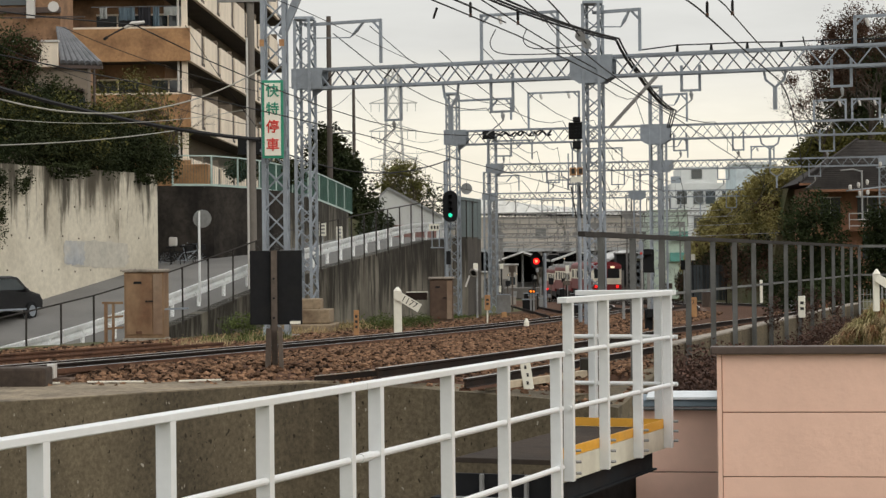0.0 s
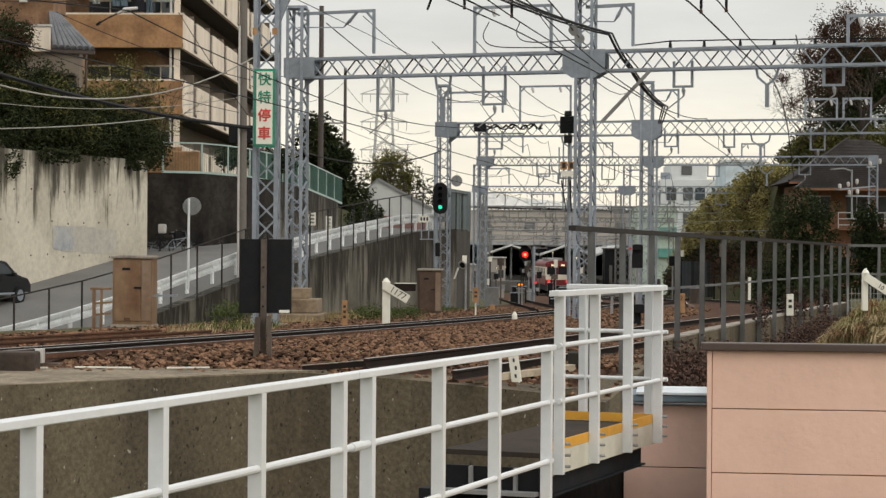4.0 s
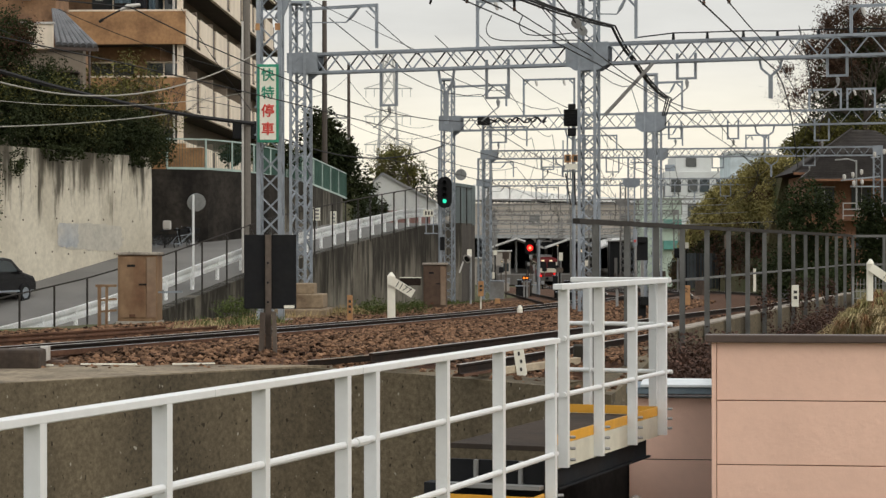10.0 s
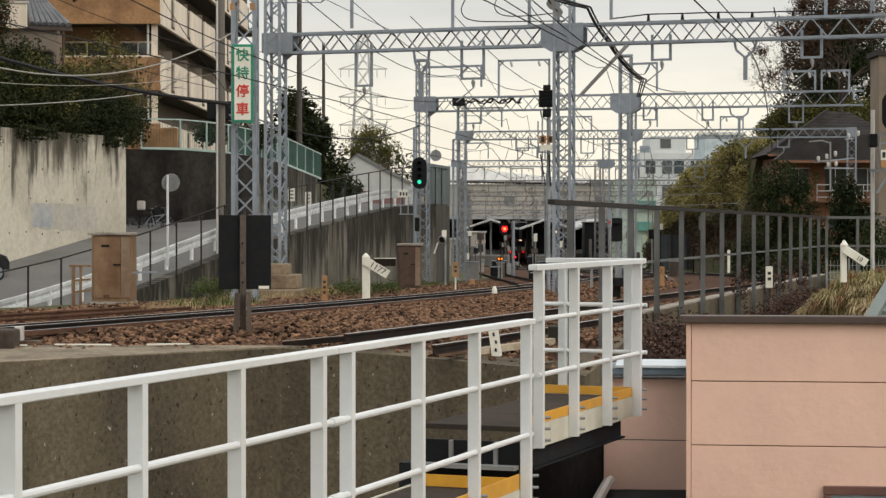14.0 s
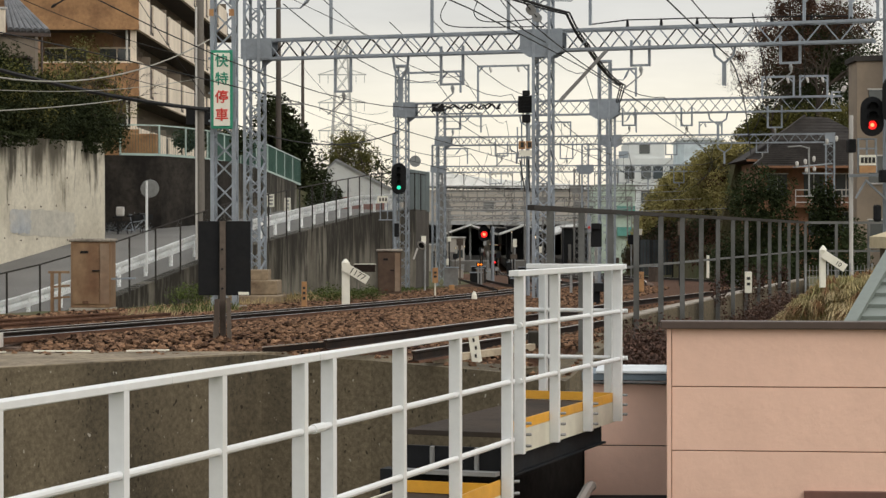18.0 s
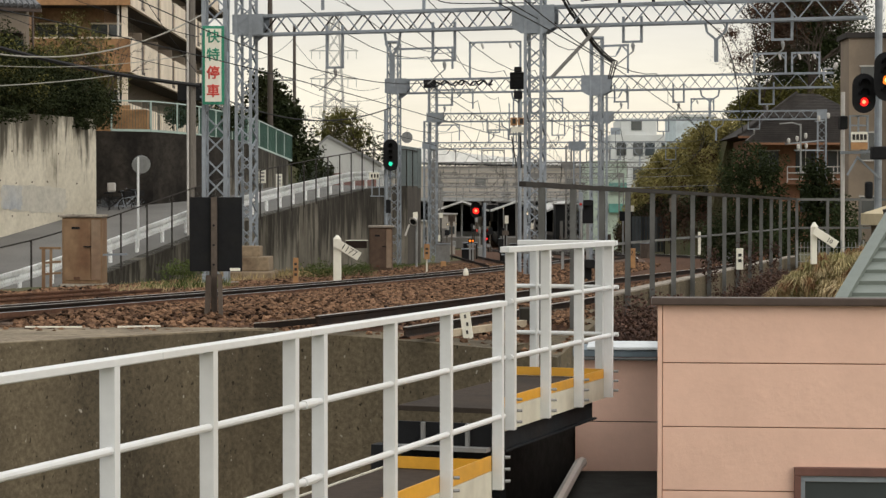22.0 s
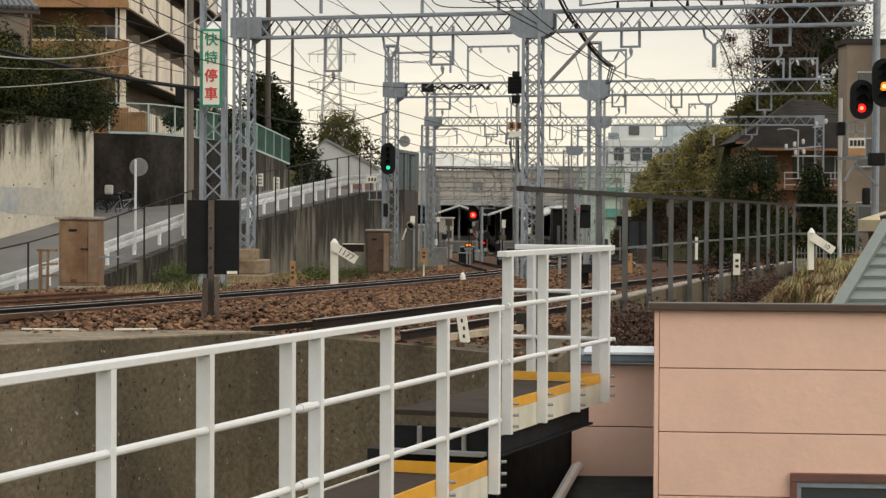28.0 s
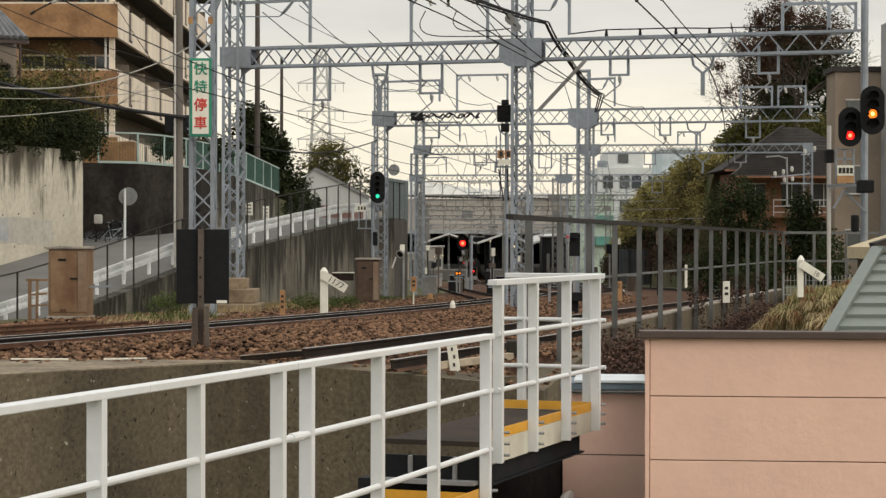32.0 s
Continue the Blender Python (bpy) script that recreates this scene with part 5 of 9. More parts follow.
# square dark signal on its slender mast
sq = thing("square_signal", "square black signal lamp on a slender steel mast", "signal", group="railway signals")
part("lamp_box", box((2.02, 71.9, 6.39), (2.58, 72.3, 6.99), 0.02), BLACK, sq)
bm = bmesh.new()
for k in range(5):
    bar(bm, (2.08, 71.87, 6.47 + 0.12 * k), (2.51, 71.87, 6.47 + 0.12 * k + 0.03), 0.05, 0.02)
part("louvre", bm, BLACK, sq)
part("cap", box((2.18, 71.95, 7.01), (2.45, 72.25, 7.20), 0.03), BLACK, sq)
part("joint_box", box((2.16, 71.9, 6.02), (2.47, 72.2, 6.31), 0.04), BLACK, sq)
pole(sq, 2.38, 72.2, -1.0, 7.05, 0.075, STEEL)
pole(sq, 2.15, 72.15, 3.53, 6.02, 0.03, STEEL)
part("frame_bar", bar(bmesh.new(), (1.99, 72.10, 5.86), (2.00, 72.10, 4.69), 0.05), STEEL, sq)
part("frame_bar", bar(bmesh.new(), (2.62, 72.10, 5.86), (2.62, 72.10, 4.69), 0.05), STEEL, sq)
part("frame_bar", bar(bmesh.new(), (2.00, 72.10, 4.73), (2.62, 72.10, 4.73), 0.06), STEEL, sq)
part("stay", bar(bmesh.new(), (2.08, 72.10, 4.65), (2.27, 72.10, 3.49), 0.04), WIRE, sq)
part("stay", bar(bmesh.new(), (2.41, 72.10, 4.65), (2.45, 72.10, 3.49), 0.04), WIRE, sq)
part("plate", box((2.03, 71.85, 5.04), (2.28, 71.9, 5.33)), SIGN_ORANGE, sq, "orange plate with unreadable marks")
part("mark", box((2.10, 71.835, 5.10), (2.22, 71.848, 5.29)), INK, sq)
part("plate", box((2.30, 71.85, 5.06), (2.55, 71.9, 5.33)), SIGN_ORANGE, sq, "orange plate with unreadable marks")
part("mark", box((2.37, 71.835, 5.10), (2.49, 71.848, 5.29)), INK, sq)
part("plate", box((2.07, 71.85, 4.79), (2.53, 71.9, 5.00)), SIGN_WHITE, sq, "white plate")

# red signal in the station throat
rs = thing("railway_signal", "distant signal showing red on a grey mast", "signal", group="railway signals")
# Lens made oversize so that it takes in the lamp's red bloom.
signal_head(rs, (1.26, 118.00, 1.95), 0.66, 0.95, ((0.30, None), (-0.06, LAMP_RED)), lens=0.30)
part("side_box", box((1.43, 118.0, 1.54), (1.63, 118.3, 2.22), 0.03), BLACK, rs)
pole(rs, 1.77, 118.2, -1.6, 2.36, 0.11, STEEL)
part("small_lamp", box((1.87, 118, 0.15), (1.97, 118.2, 0.25), 0.01), LAMP_RED, rs, "small red lamp")

# the pair of signals on the mast by the fence
rg = thing("railway_signal", "pair of signals, one red and one amber, on a steel mast", "signal", group="railway signals")
pole(rg, 12.98, 60.2, -0.5, 11.0, 0.115, STEEL)
pole(rg, 11.90, 60.2, -0.5, 5.56, 0.062, PORCELAIN)
signal_head(rg, (12.27, 58.90, 5.45), 0.698, 1.192, ((0.28, None), (0.0, None), (-0.26, LAMP_RED)))
signal_head(rg, (12.90, 58.70, 5.94), 0.732, 1.464, ((0.42, None), (0.15, None), (-0.11, LAMP_AMBER), (-0.4, None)))
part("frame_bar", bar(bmesh.new(), (11.97, 59.50, 4.80), (11.98, 59.50, 3.77), 0.06), STEEL, rg)
part("frame_bar", bar(bmesh.new(), (12.50, 59.50, 4.80), (12.51, 59.50, 3.77), 0.06), STEEL, rg)
part("frame_bar", bar(bmesh.new(), (12.23, 59.50, 4.80), (12.23, 59.50, 4.28), 0.05), STEEL, rg)
part("frame_bar", bar(bmesh.new(), (11.94, 59.50, 4.80), (12.54, 59.50, 4.80), 0.05), STEEL, rg)
part("frame_bar", bar(bmesh.new(), (11.94, 59.50, 4.51), (12.54, 59.50, 4.51), 0.05), STEEL, rg)
part("plate", box((11.98, 59.35, 4.00), (12.48, 59.4, 4.31)), SIGN_WHITE, rg, "white plate with unreadable dark marks")
for k in range(4):
    part("mark", box((12.02 + 0.115 * k, 59.335, 4.07), (12.02 + 0.085 + 0.115 * k, 59.348, 4.24)), INK, rg)
part("plate", box((11.98, 59.35, 3.78), (12.48, 59.4, 3.99)), SIGN_ORANGE, rg, "faded orange plate")
part("speaker_box", box((11.66, 59.4, 4.39), (11.90, 59.8, 4.80), 0.05), BLACK, rg)
part("twin_lamp", box((12.62, 59.3, 3.48), (13.10, 59.7, 3.87), 0.05), BLACK, rg, "black twin lamp unit")
part("small_head", box((12.43, 59.3, 2.29), (12.65, 59.6, 2.81), 0.08), BLACK, rg)
part("brace", bar(bmesh.new(), (11.99, 60.00, 3.01), (12.29, 60.00, 3.52), 0.06), STEEL, rg)
part("brace", bar(bmesh.new(), (12.29, 60.00, 3.58), (13.03, 60.00, 2.88), 0.06), STEEL, rg)
part("crossarm", bar(bmesh.new(), (11.78, 60.00, 3.70), (12.94, 60.00, 3.73), 0.09), STEEL, rg)
part("lamp", tube(bmesh.new(), [(11.62, 60.00, 6.37), (11.68, 60.00, 6.37)], 0.09, 8), PORCELAIN, rg)

# feeder wire on small insulators along the first beam, and a dark cable bundle on the second
fd = thing("feeder_line", "dark feeder wire on small insulators above the beam", "feeder line")
pts = [(4.10, 63.00, 8.66), (5.25, 62.70, 8.77), (6.29, 62.30, 8.75), (7.38, 61.90, 8.74), (8.39, 61.50, 8.69), (9.59, 61.00, 8.67), (10.75, 60.60, 8.65), (11.89, 60.20, 8.60)]
for p in pts[1:]:
    part("insulator", tube(bmesh.new(), [(p[0], p[1], 8.42), (p[0], p[1], 8.52), (p[0], p[1], p[2] + 0.02)], [0.035, 0.06, 0.03], 8), BLACK, fd)
part("wire", tube(bmesh.new(), pts, 0.022, 5), WIRE, fd)
cb = thing("cable_bundle", "dark cable bundle looped along a gantry beam", "cable bundle")
a, b = Vector((-1.43, 95.30, 8.07)), Vector((1.81, 95.00, 8.11))
part("cable", tube(bmesh.new(), [a.lerp(b, k / 24) + Vector((0, 0, 0.11 * math.sin(k * 1.9) + 0.05 * math.sin(k * 4.3))) for k in range(25)], 0.055, 6), WIRE, cb)
part("cable", tube(bmesh.new(), [a.lerp(b, k / 18) + Vector((0, -0.08, 0.14 * math.sin(k * 1.3 + 1))) for k in range(19)], 0.04, 6), WIRE, cb)
part("box", box((a.x - 0.1, a.y - 0.1, a.z - 0.2), (a.x + 0.5, a.y + 0.1, a.z + 0.2), 0.03), BLACK, cb)

# ---- plants ----


def leaf_mesh(blobs, n, size, mat, seed, hollow=0.55, gap=0.0, hang=0.0):
    """Many small leaves in uneven clumps; blobs are (centre, radii, share)."""
    r_ = random.Random(seed)
    vs, fs_ = [], []
    tot = sum(b[2] for b in blobs)
    for c, rad, share in blobs:
        c, rad = Vector(c), Vector(rad)
        k = int(n * share / tot)
        made, tries = 0, 0
        while made < k and tries < k * 6:
            tries += 1
            d = Vector((r_.gauss(0, 1), r_.gauss(0, 1), r_.gauss(0, 1))).normalized()
            rr = (hollow + (1 - hollow) * r_.random()) * (1 + 0.35 * noise.noise(d * 2.2 + c * 0.7))
            p = c + Vector((d.x * rad.x, d.y * rad.y, d.z * rad.z)) * rr
            if noise.noise(p * (0.9 / max(0.4, rad.x * 0.35))) < gap - 0.35:
                continue
            made += 1
            s = size * r_.uniform(0.5, 1.3)
            a = Vector((r_.gauss(0, 1), r_.gauss(0, 1), r_.gauss(0, 0.7))).normalized() * s
            b = a.cross(Vector((r_.gauss(0, 1), r_.gauss(0, 1), r_.gauss(0, 1)))).normalized() * s * 0.55
            i = len(vs)
            vs += [tuple(p - a), tuple(p + b), tuple(p + a), tuple(p - b)]
            fs_.append((i, i + 1, i + 2, i + 3))
    me_ = bpy.data.meshes.new("leaves")
    me_.from_pydata(vs, [], fs_)
    me_.materials.append(mat)
    return me_


def limbs(bm_, p, d, length, r, depth, rg_, spread=0.55):
    q = p + d * length
    mid = p + d * length * 0.5 + Vector((rg_.gauss(0, 1), rg_.gauss(0, 1), rg_.gauss(0, 0.6))) * length * 0.06
    tube(bm_, [p, mid, q], [r, r * 0.8, r * 0.6], 5 if r > 0.04 else 3, False)
    if depth:
        for k in range(2 + (rg_.random() < 0.6)):
            e_ = (d + Vector((rg_.gauss(0, 1), rg_.gauss(0, 1), rg_.gauss(0.15, 0.8))) * spread).normalized()
            limbs(bm_, p.lerp(q, rg_.uniform(0.55, 1.0)), e_, length * rg_.uniform(0.55, 0.85), r * 0.55, depth - 1, rg_, spread)


def tree(label, base, height, r, blobs, n, size, mat, seed, depth=4, gap=0.1, hollow=0.5, lean=(0, 0, 1)):
    t_ = thing("tree", label, "tree", group="trees by the railway")
    rg_ = random.Random(seed)
    bm_ = bmesh.new()
    b = Vector(base)
    d = Vector(lean).normalized()
    tube(bm_, [b, b + d * height * 0.2, b + d * height * 0.4], [r * 1.4, r, r * 0.8], 8, False)
    part("trunk", bm_, BARK, t_)
    bm_ = bmesh.new()
    for k in range(4):
        e_ = (d + Vector((rg_.gauss(0, 0.6), rg_.gauss(0, 0.6), 0.2))).normalized()
        limbs(bm_, b + d * height * rg_.uniform(0.28, 0.4), e_, height * 0.24, r * 0.5, depth, rg_)
    part("branching", bm_, BARK, t_)["kind"] = "stuff"
    if n:
        part("crown", leaf_mesh(blobs, n, size, mat, seed, hollow, gap), mat, t_)
    return t_


def bushes(name, label, blobs, n, size, mat, seed, gap=0.05, hollow=0.35):
    return tagged(new(name, leaf_mesh(blobs, n, size, mat, seed, hollow, gap)), label, "bushes", kind="stuff")


def tufts(name, label, area, n, h, mat, seed, lean=(0, 0), w=0.02, category="grass"):
    """Thin upright blades; area gives a random foot point."""
    rg_ = random.Random(seed)
    vs, fs_ = [], []
    for _ in range(n):
        p = Vector(area(rg_))
        hh = h * rg_.uniform(0.4, 1.2)
        d = Vector((rg_.gauss(lean[0], 0.35), rg_.gauss(lean[1], 0.35), 1)).normalized() * hh
        a = rg_.uniform(0, 6.3)
        s = Vector((math.cos(a), math.sin(a), 0)) * w * rg_.uniform(0.6, 1.4)
        bend = Vector((rg_.gauss(lean[0], 0.4), rg_.gauss(lean[1], 0.4), -0.1)) * hh * 0.4
        i = len(vs)
        vs += [tuple(p - s), tuple(p + s), tuple(p + d * 0.6 + s * 0.7), tuple(p + d * 0.6 - s * 0.7), tuple(p + d + bend)]
        fs_ += [(i, i + 1, i + 2, i + 3), (i + 3, i + 2, i + 4)]
    me_ = bpy.data.meshes.new("blades")
    me_.from_pydata(vs, [], fs_)
    me_.materials.append(mat)
    return tagged(new(name, me_), label, category, kind="stuff")


def tussocks(name, label, area, n, blades, h, mat, seed):
    """Clumps of blades that rise from one foot and droop outwards."""
    rg_ = random.Random(seed)
    vs, fs_ = [], []
    for _ in range(n):
        p = Vector(area(rg_))
        size = h * rg_.uniform(0.6, 1.25)
        sway = rg_.gauss(-0.2, 0.3)
        for _b in range(blades):
            a = rg_.uniform(0, math.tau)
            out = Vector((math.cos(a) + sway, math.sin(a) - 0.5, 0)) * size * rg_.uniform(0.3, 0.9)
            side = Vector((-math.sin(a), math.cos(a), 0)) * 0.007
            q = p + out * 0.45 + Vector((0, 0, size * rg_.uniform(0.35, 0.7)))
            e_ = p + out * 1.1 + Vector((0, 0, size * rg_.uniform(-0.35, 0.25)))
            i = len(vs)
            vs += [tuple(p - side), tuple(p + side), tuple(q + side), tuple(q - side), tuple(e_)]
            fs_ += [(i, i + 1, i + 2, i + 3), (i + 3, i + 2, i + 4)]
    me_ = bpy.data.meshes.new("tussocks")
    me_.from_pydata(vs, [], fs_)
    me_.materials.append(mat)
    return tagged(new(name, me_), label, "grass", kind="stuff")


# ---- the rising road, its walls and fences ----
RISE = ((-13.5, 62, -0.92), (-12.1, 66, -0.33), (-9.1, 75, 1.22), (-7.4, 80, 1.80), (-5.87, 87.6, 2.40), (-4.22, 95, 2.97), (-2.46, 101.7, 3.20), (-1.86, 106.5, 3.21))
# Shadow side of the wall's end, painted as a darker concrete.
WALL_SHADOW_SIDE = material("shadow_side_wall", (0.075, 0.066, 0.055), 0.9, 0.0, 0.3, 6, (0.03, 0.027, 0.022), 0.85, 0.7, 0.3, 2.0)
wall_run([(-2.46, 101.72, 3.20), (-1.86, 106.5, 3.21)], 0.5, -2.6, WALL_SHADOW_SIDE, "retaining_wall_corner", "corner of the grey retaining wall, its shadow side painted dark")
wall_run(((-18.0, 48.7, -2.4),) + RISE[:-1], 0.5, -2.2, WALL_GREY, "retaining_wall_road", "grey streaked concrete retaining wall of a rising road")
wall_run([(-1.88, 106.52, 3.19), (-4.4, 112, 3.19)], 0.5, -2.2, WALL_GREY, "retaining_wall_end", "return of the grey retaining wall")
bm = bmesh.new()
rd = []
for x, y, z in ((-28, 20, -4.0), (-21, 40, -3.2)) + RISE[:-1] + ((-3.6, 112, 3.3),):
    ln = Vector((-0.947, 0.32))
    rd.append([bm.verts.new((x + ln.x * o, y + ln.y * o, z - 0.06 + dz * (1.0 if y < 70 else 0.65 if y < 78 else 0.3))) for o, dz in ((0.3, 0), (6.2, 0.55), (12, 1.0))])
for a, b in zip(rd, rd[1:]):
    for k in range(2):
        bm.faces.new((a[k], b[k], b[k + 1], a[k + 1]))
bmesh.ops.recalc_face_normals(bm, faces=bm.faces[:])
solid("road", bm, ASPHALT, "worn grey asphalt road climbing beside the railway", "road", kind="structure")


def along(pts, t_):
    """A point at the distance t_ (metres in plan) along points."""
    for a, b in zip(pts, pts[1:]):
        a, b = Vector(a), Vector(b)
        l_ = (b - a).xy.length
        if t_ <= l_ or b == Vector(pts[-1]):
            return a.lerp(b, t_ / l_)
        t_ -= l_


FLINE = ((-18.0, 48.7, -2.4),) + RISE
cf = thing("chainlink_fence", "thin dark posts of a wire mesh fence along the road edge", "fence")
MESHWIRE = material("wire_mesh", (0.22, 0.235, 0.23), 0.6, 0.3, 0.2, 10, None, 0.2, 1.0, 0.0)
fpos = [0.5 + 1.95 * k for k in range(31)]
for a, b in zip(fpos, fpos[1:]):
    p, q = along(FLINE, a), along(FLINE, b)
    part("post", tube(bmesh.new(), [p + Vector((0, 0, -0.1)), p + Vector((0, 0, 1.9))], 0.034, 6), FENCE_DARK, cf)
    part("top_rail", tube(bmesh.new(), [p + Vector((0, 0, 1.88)), q + Vector((0, 0, 1.88))], 0.026, 5), FENCE_DARK, cf)
    bm = bmesh.new()
    nn = 13
    for k in range(nn):
        u0 = k / nn
        for s0, s1 in ((u0, u0 + 0.95), (u0, u0 - 0.95)):
            e0, e1 = max(0, min(1, s0)), max(0, min(1, s1))
            f1 = (e1 - s0) / (s1 - s0)
            bar(bm, p.lerp(q, e0) + Vector((0, 0, 0.03)), p.lerp(q, e1) + Vector((0, 0, 0.03 + 1.83 * f1)), 0.0022)
    part("mesh_panel", bm, MESHWIRE, cf)["kind"] = "stuff"

gr = thing("guardrail", "white painted corrugated steel guardrail beside the road", "guardrail")
GUARD = material("guardrail_white", (0.88, 0.90, 0.90), 0.45, 0.0, 0.08, 9, (0.55, 0.55, 0.52), 0.35, 1.5)
goff = Vector((-0.9, 0.3, 0))
SEC = ((0.0, 0.82), (0.06, 0.80), (0.06, 0.69), (0.0, 0.60), (0.06, 0.51), (0.06, 0.40), (0.0, 0.38))
for k in range(28):
    p, q = along(FLINE, 1 + 2.0 * k) + goff, along(FLINE, 3 + 2.0 * k) + goff
    bm = bmesh.new()
    d = (q - p).normalized()
    s = Vector((d.y, -d.x, 0)).normalized()
    ra = [bm.verts.new(p + s * o + Vector((0, 0, z))) for o, z in SEC]
    rb = [bm.verts.new(q + s * o + Vector((0, 0, z))) for o, z in SEC]
    for i in range(len(SEC) - 1):
        bm.faces.new((ra[i], rb[i], rb[i + 1], ra[i + 1]))
    bmesh.ops.solidify(bm, geom=bm.faces[:], thickness=0.006)
    part("beam", bm, GUARD, gr)
    part("post", tube(bmesh.new(), [p + Vector((0, 0, -0.3)), p + Vector((0, 0, 0.74))], 0.07, 8), GUARD, gr)

# tall pale retaining wall, dark stone wall and the terrace that they hold
wall_run([(-27, 42, 5.6), (-18.6, 68, 5.6), (-14.65, 79.9, 5.65)], 0.6, -1.0, WALL_PALE, "retaining_wall_tall", "tall pale concrete retaining wall with dark rain streaks")
wall_run([(-14.9, 80.4, 5.6), (-17.5, 84.0, 5.6)], 0.5, -1.0, WALL_PALE, "retaining_wall_return", "pale concrete wall return")
wall_run([(-17.5, 83.2, 5.35), (-13.2, 85.5, 5.35), (-11.6, 88, 5.3), (-10.5, 91.3, 5.27)], 0.6, -0.5, WALL_DARK, "stone_wall", "dark stained stone retaining wall")
wall_run([(-10.49, 91.35, 5.26), (-9.6, 94, 5.0), (-8.6, 101, 4.53)], 0.6, -0.5, WALL_GREY, "stone_wall_upper", "grey stained concrete wall beyond the dark stone wall")
bm = bmesh.new()
vs = [bm.verts.new(p) for p in ((-27.5, 42.3, 5.3), (-18.9, 68.2, 5.3), (-15.2, 80, 5.3), (-17.4, 83.8, 5.2), (-13.4, 86, 5.2), (-11.9, 88.3, 5.2), (-9.3, 101, 4.4), (-9.2, 150, 4.4), (-90, 150, 5.2), (-90, 42, 5.2))]
bm.faces.new(vs)
ex = bmesh.ops.extrude_face_region(bm, geom=bm.faces[:])
for v in ex["geom"]:
    if isinstance(v, bmesh.types.BMVert):
        v.co.z = -2
bmesh.ops.recalc_face_normals(bm, faces=bm.faces[:])
solid("terrace", bm, SOIL, "raised ground behind the retaining walls", "ground", kind="structure")

# form-tie holes in the tall wall
th = thing("tie_hole_row", "dark form-tie holes in the tall concrete wall", "tie holes")
me_h = mesh_of(tube(bmesh.new(), [(0, 0, 0), (0.03, 0, 0)], 0.034, 8), RUSTY_POST)
for r_, z in enumerate((1.75, 3.0, 4.2)):
    for k in range(13):
        if (k * 7 + r_ * 3) % 5 == 0:
            continue
        q = Vector((-19.6, 65.0, z + 0.05 * math.sin(k * 2.1))) + Vector((0.315, 0.949, 0)) * (1.15 * k + 0.3 * (r_ % 2)) + Vector((0.949, -0.315, 0)) * 0.0
        q.x = -18.6 + 0.332 * (q.y - 68)
        part("tie_hole", me_h, None, th).matrix_local = pose(q.x - 0.012, q.y, q.z, 0, 0, -18.4)

# faded paint on the tall wall
pr = random.Random(3)
wd_, wn_ = Vector((0.315, 0.949, 0)), Vector((0.949, -0.315, 0))
for yc, zc_, hl, hh_, lift, col, st_, lab in ((75.5, 2.36, 2.2, 0.52, 0.010, (0.44, 0.42, 0.365), (0.52, 0.49, 0.42), "faded grey paint patch on the tall wall"), (73.7, 2.42, 0.75, 0.46, 0.016, (0.37, 0.385, 0.40), (0.48, 0.465, 0.42), "faded blue paint patch on the tall wall")):
    bm = bmesh.new()
    c0 = Vector((-18.6 + 0.332 * (yc - 68), yc, zc_)) + wn_ * lift
    ring = []
    for k in range(36):
        a = k * math.tau / 36
        cx_, cz_ = math.cos(a), math.sin(a)
        box_ = 1 / max(abs(cx_), abs(cz_)) ** 0.8
        r_ = box_ * (1 + pr.uniform(-0.10, 0.08))
        ring.append(bm.verts.new(c0 + wd_ * (hl * cx_ * r_) + Vector((0, 0, hh_ * cz_ * r_))))
    bm.faces.new(ring)
    solid("faded_paint_patch", bm, material("faded_paint", col, 0.9, 0.0, 0.2, 4, st_, 1.0, 0.9, 0.1), lab, "paint patch")

# terrace fence with green mesh
tf = thing("terrace_fence", "pale green steel fence with dark green mesh on the stone wall", "fence")
TF = ((-15.0, 84.9, 5.36), (-13.0, 85.8, 5.36), (-11.7, 88.3, 5.3), (-9.7, 94.2, 5.02), (-8.7, 101, 4.55))
PALE_GREEN = material("pale_green_paint", (0.42, 0.53, 0.49), 0.5, 0.1, 0.08, 9)
MESH_GREEN = material("green_mesh", (0.07, 0.14, 0.115), 0.7, 0.1, 0.15, 6)
for k in range(11):
    p, q = along(TF, 0.1 + 1.75 * k), along(TF, 1.85 + 1.75 * k)
    part("post", tube(bmesh.new(), [p, p + Vector((0, 0, 1.35))], 0.045, 6), PALE_GREEN, tf)
    part("top_rail", bar(bmesh.new(), p + Vector((0, 0, 1.33)), q + Vector((0, 0, 1.33)), 0.06), PALE_GREEN, tf)
    part("bottom_rail", bar(bmesh.new(), p + Vector((0, 0, 0.05)), q + Vector((0, 0, 0.05)), 0.06, 0.1), PALE_GREEN, tf)
    bm = bmesh.new()
    for i in range(14):
        a, b = p.lerp(q, (i + 0.5) / 14), p.lerp(q, (i + 0.5) / 14)
        bar(bm, a + Vector((0, 0.03, 0.1)), b + Vector((0, 0.03, 1.3)), 0.07 if k > 2 else 0.012, 0.01)
    part("mesh_panel", bm, MESH_GREEN, tf)["kind"] = "stuff"
solid("brick_planter", box((-15.5, 85.9, 5.2), (-13.5, 87.2, 6.35), 0.05), BRICK, "tan brick planter wall behind the terrace fence", "planter")

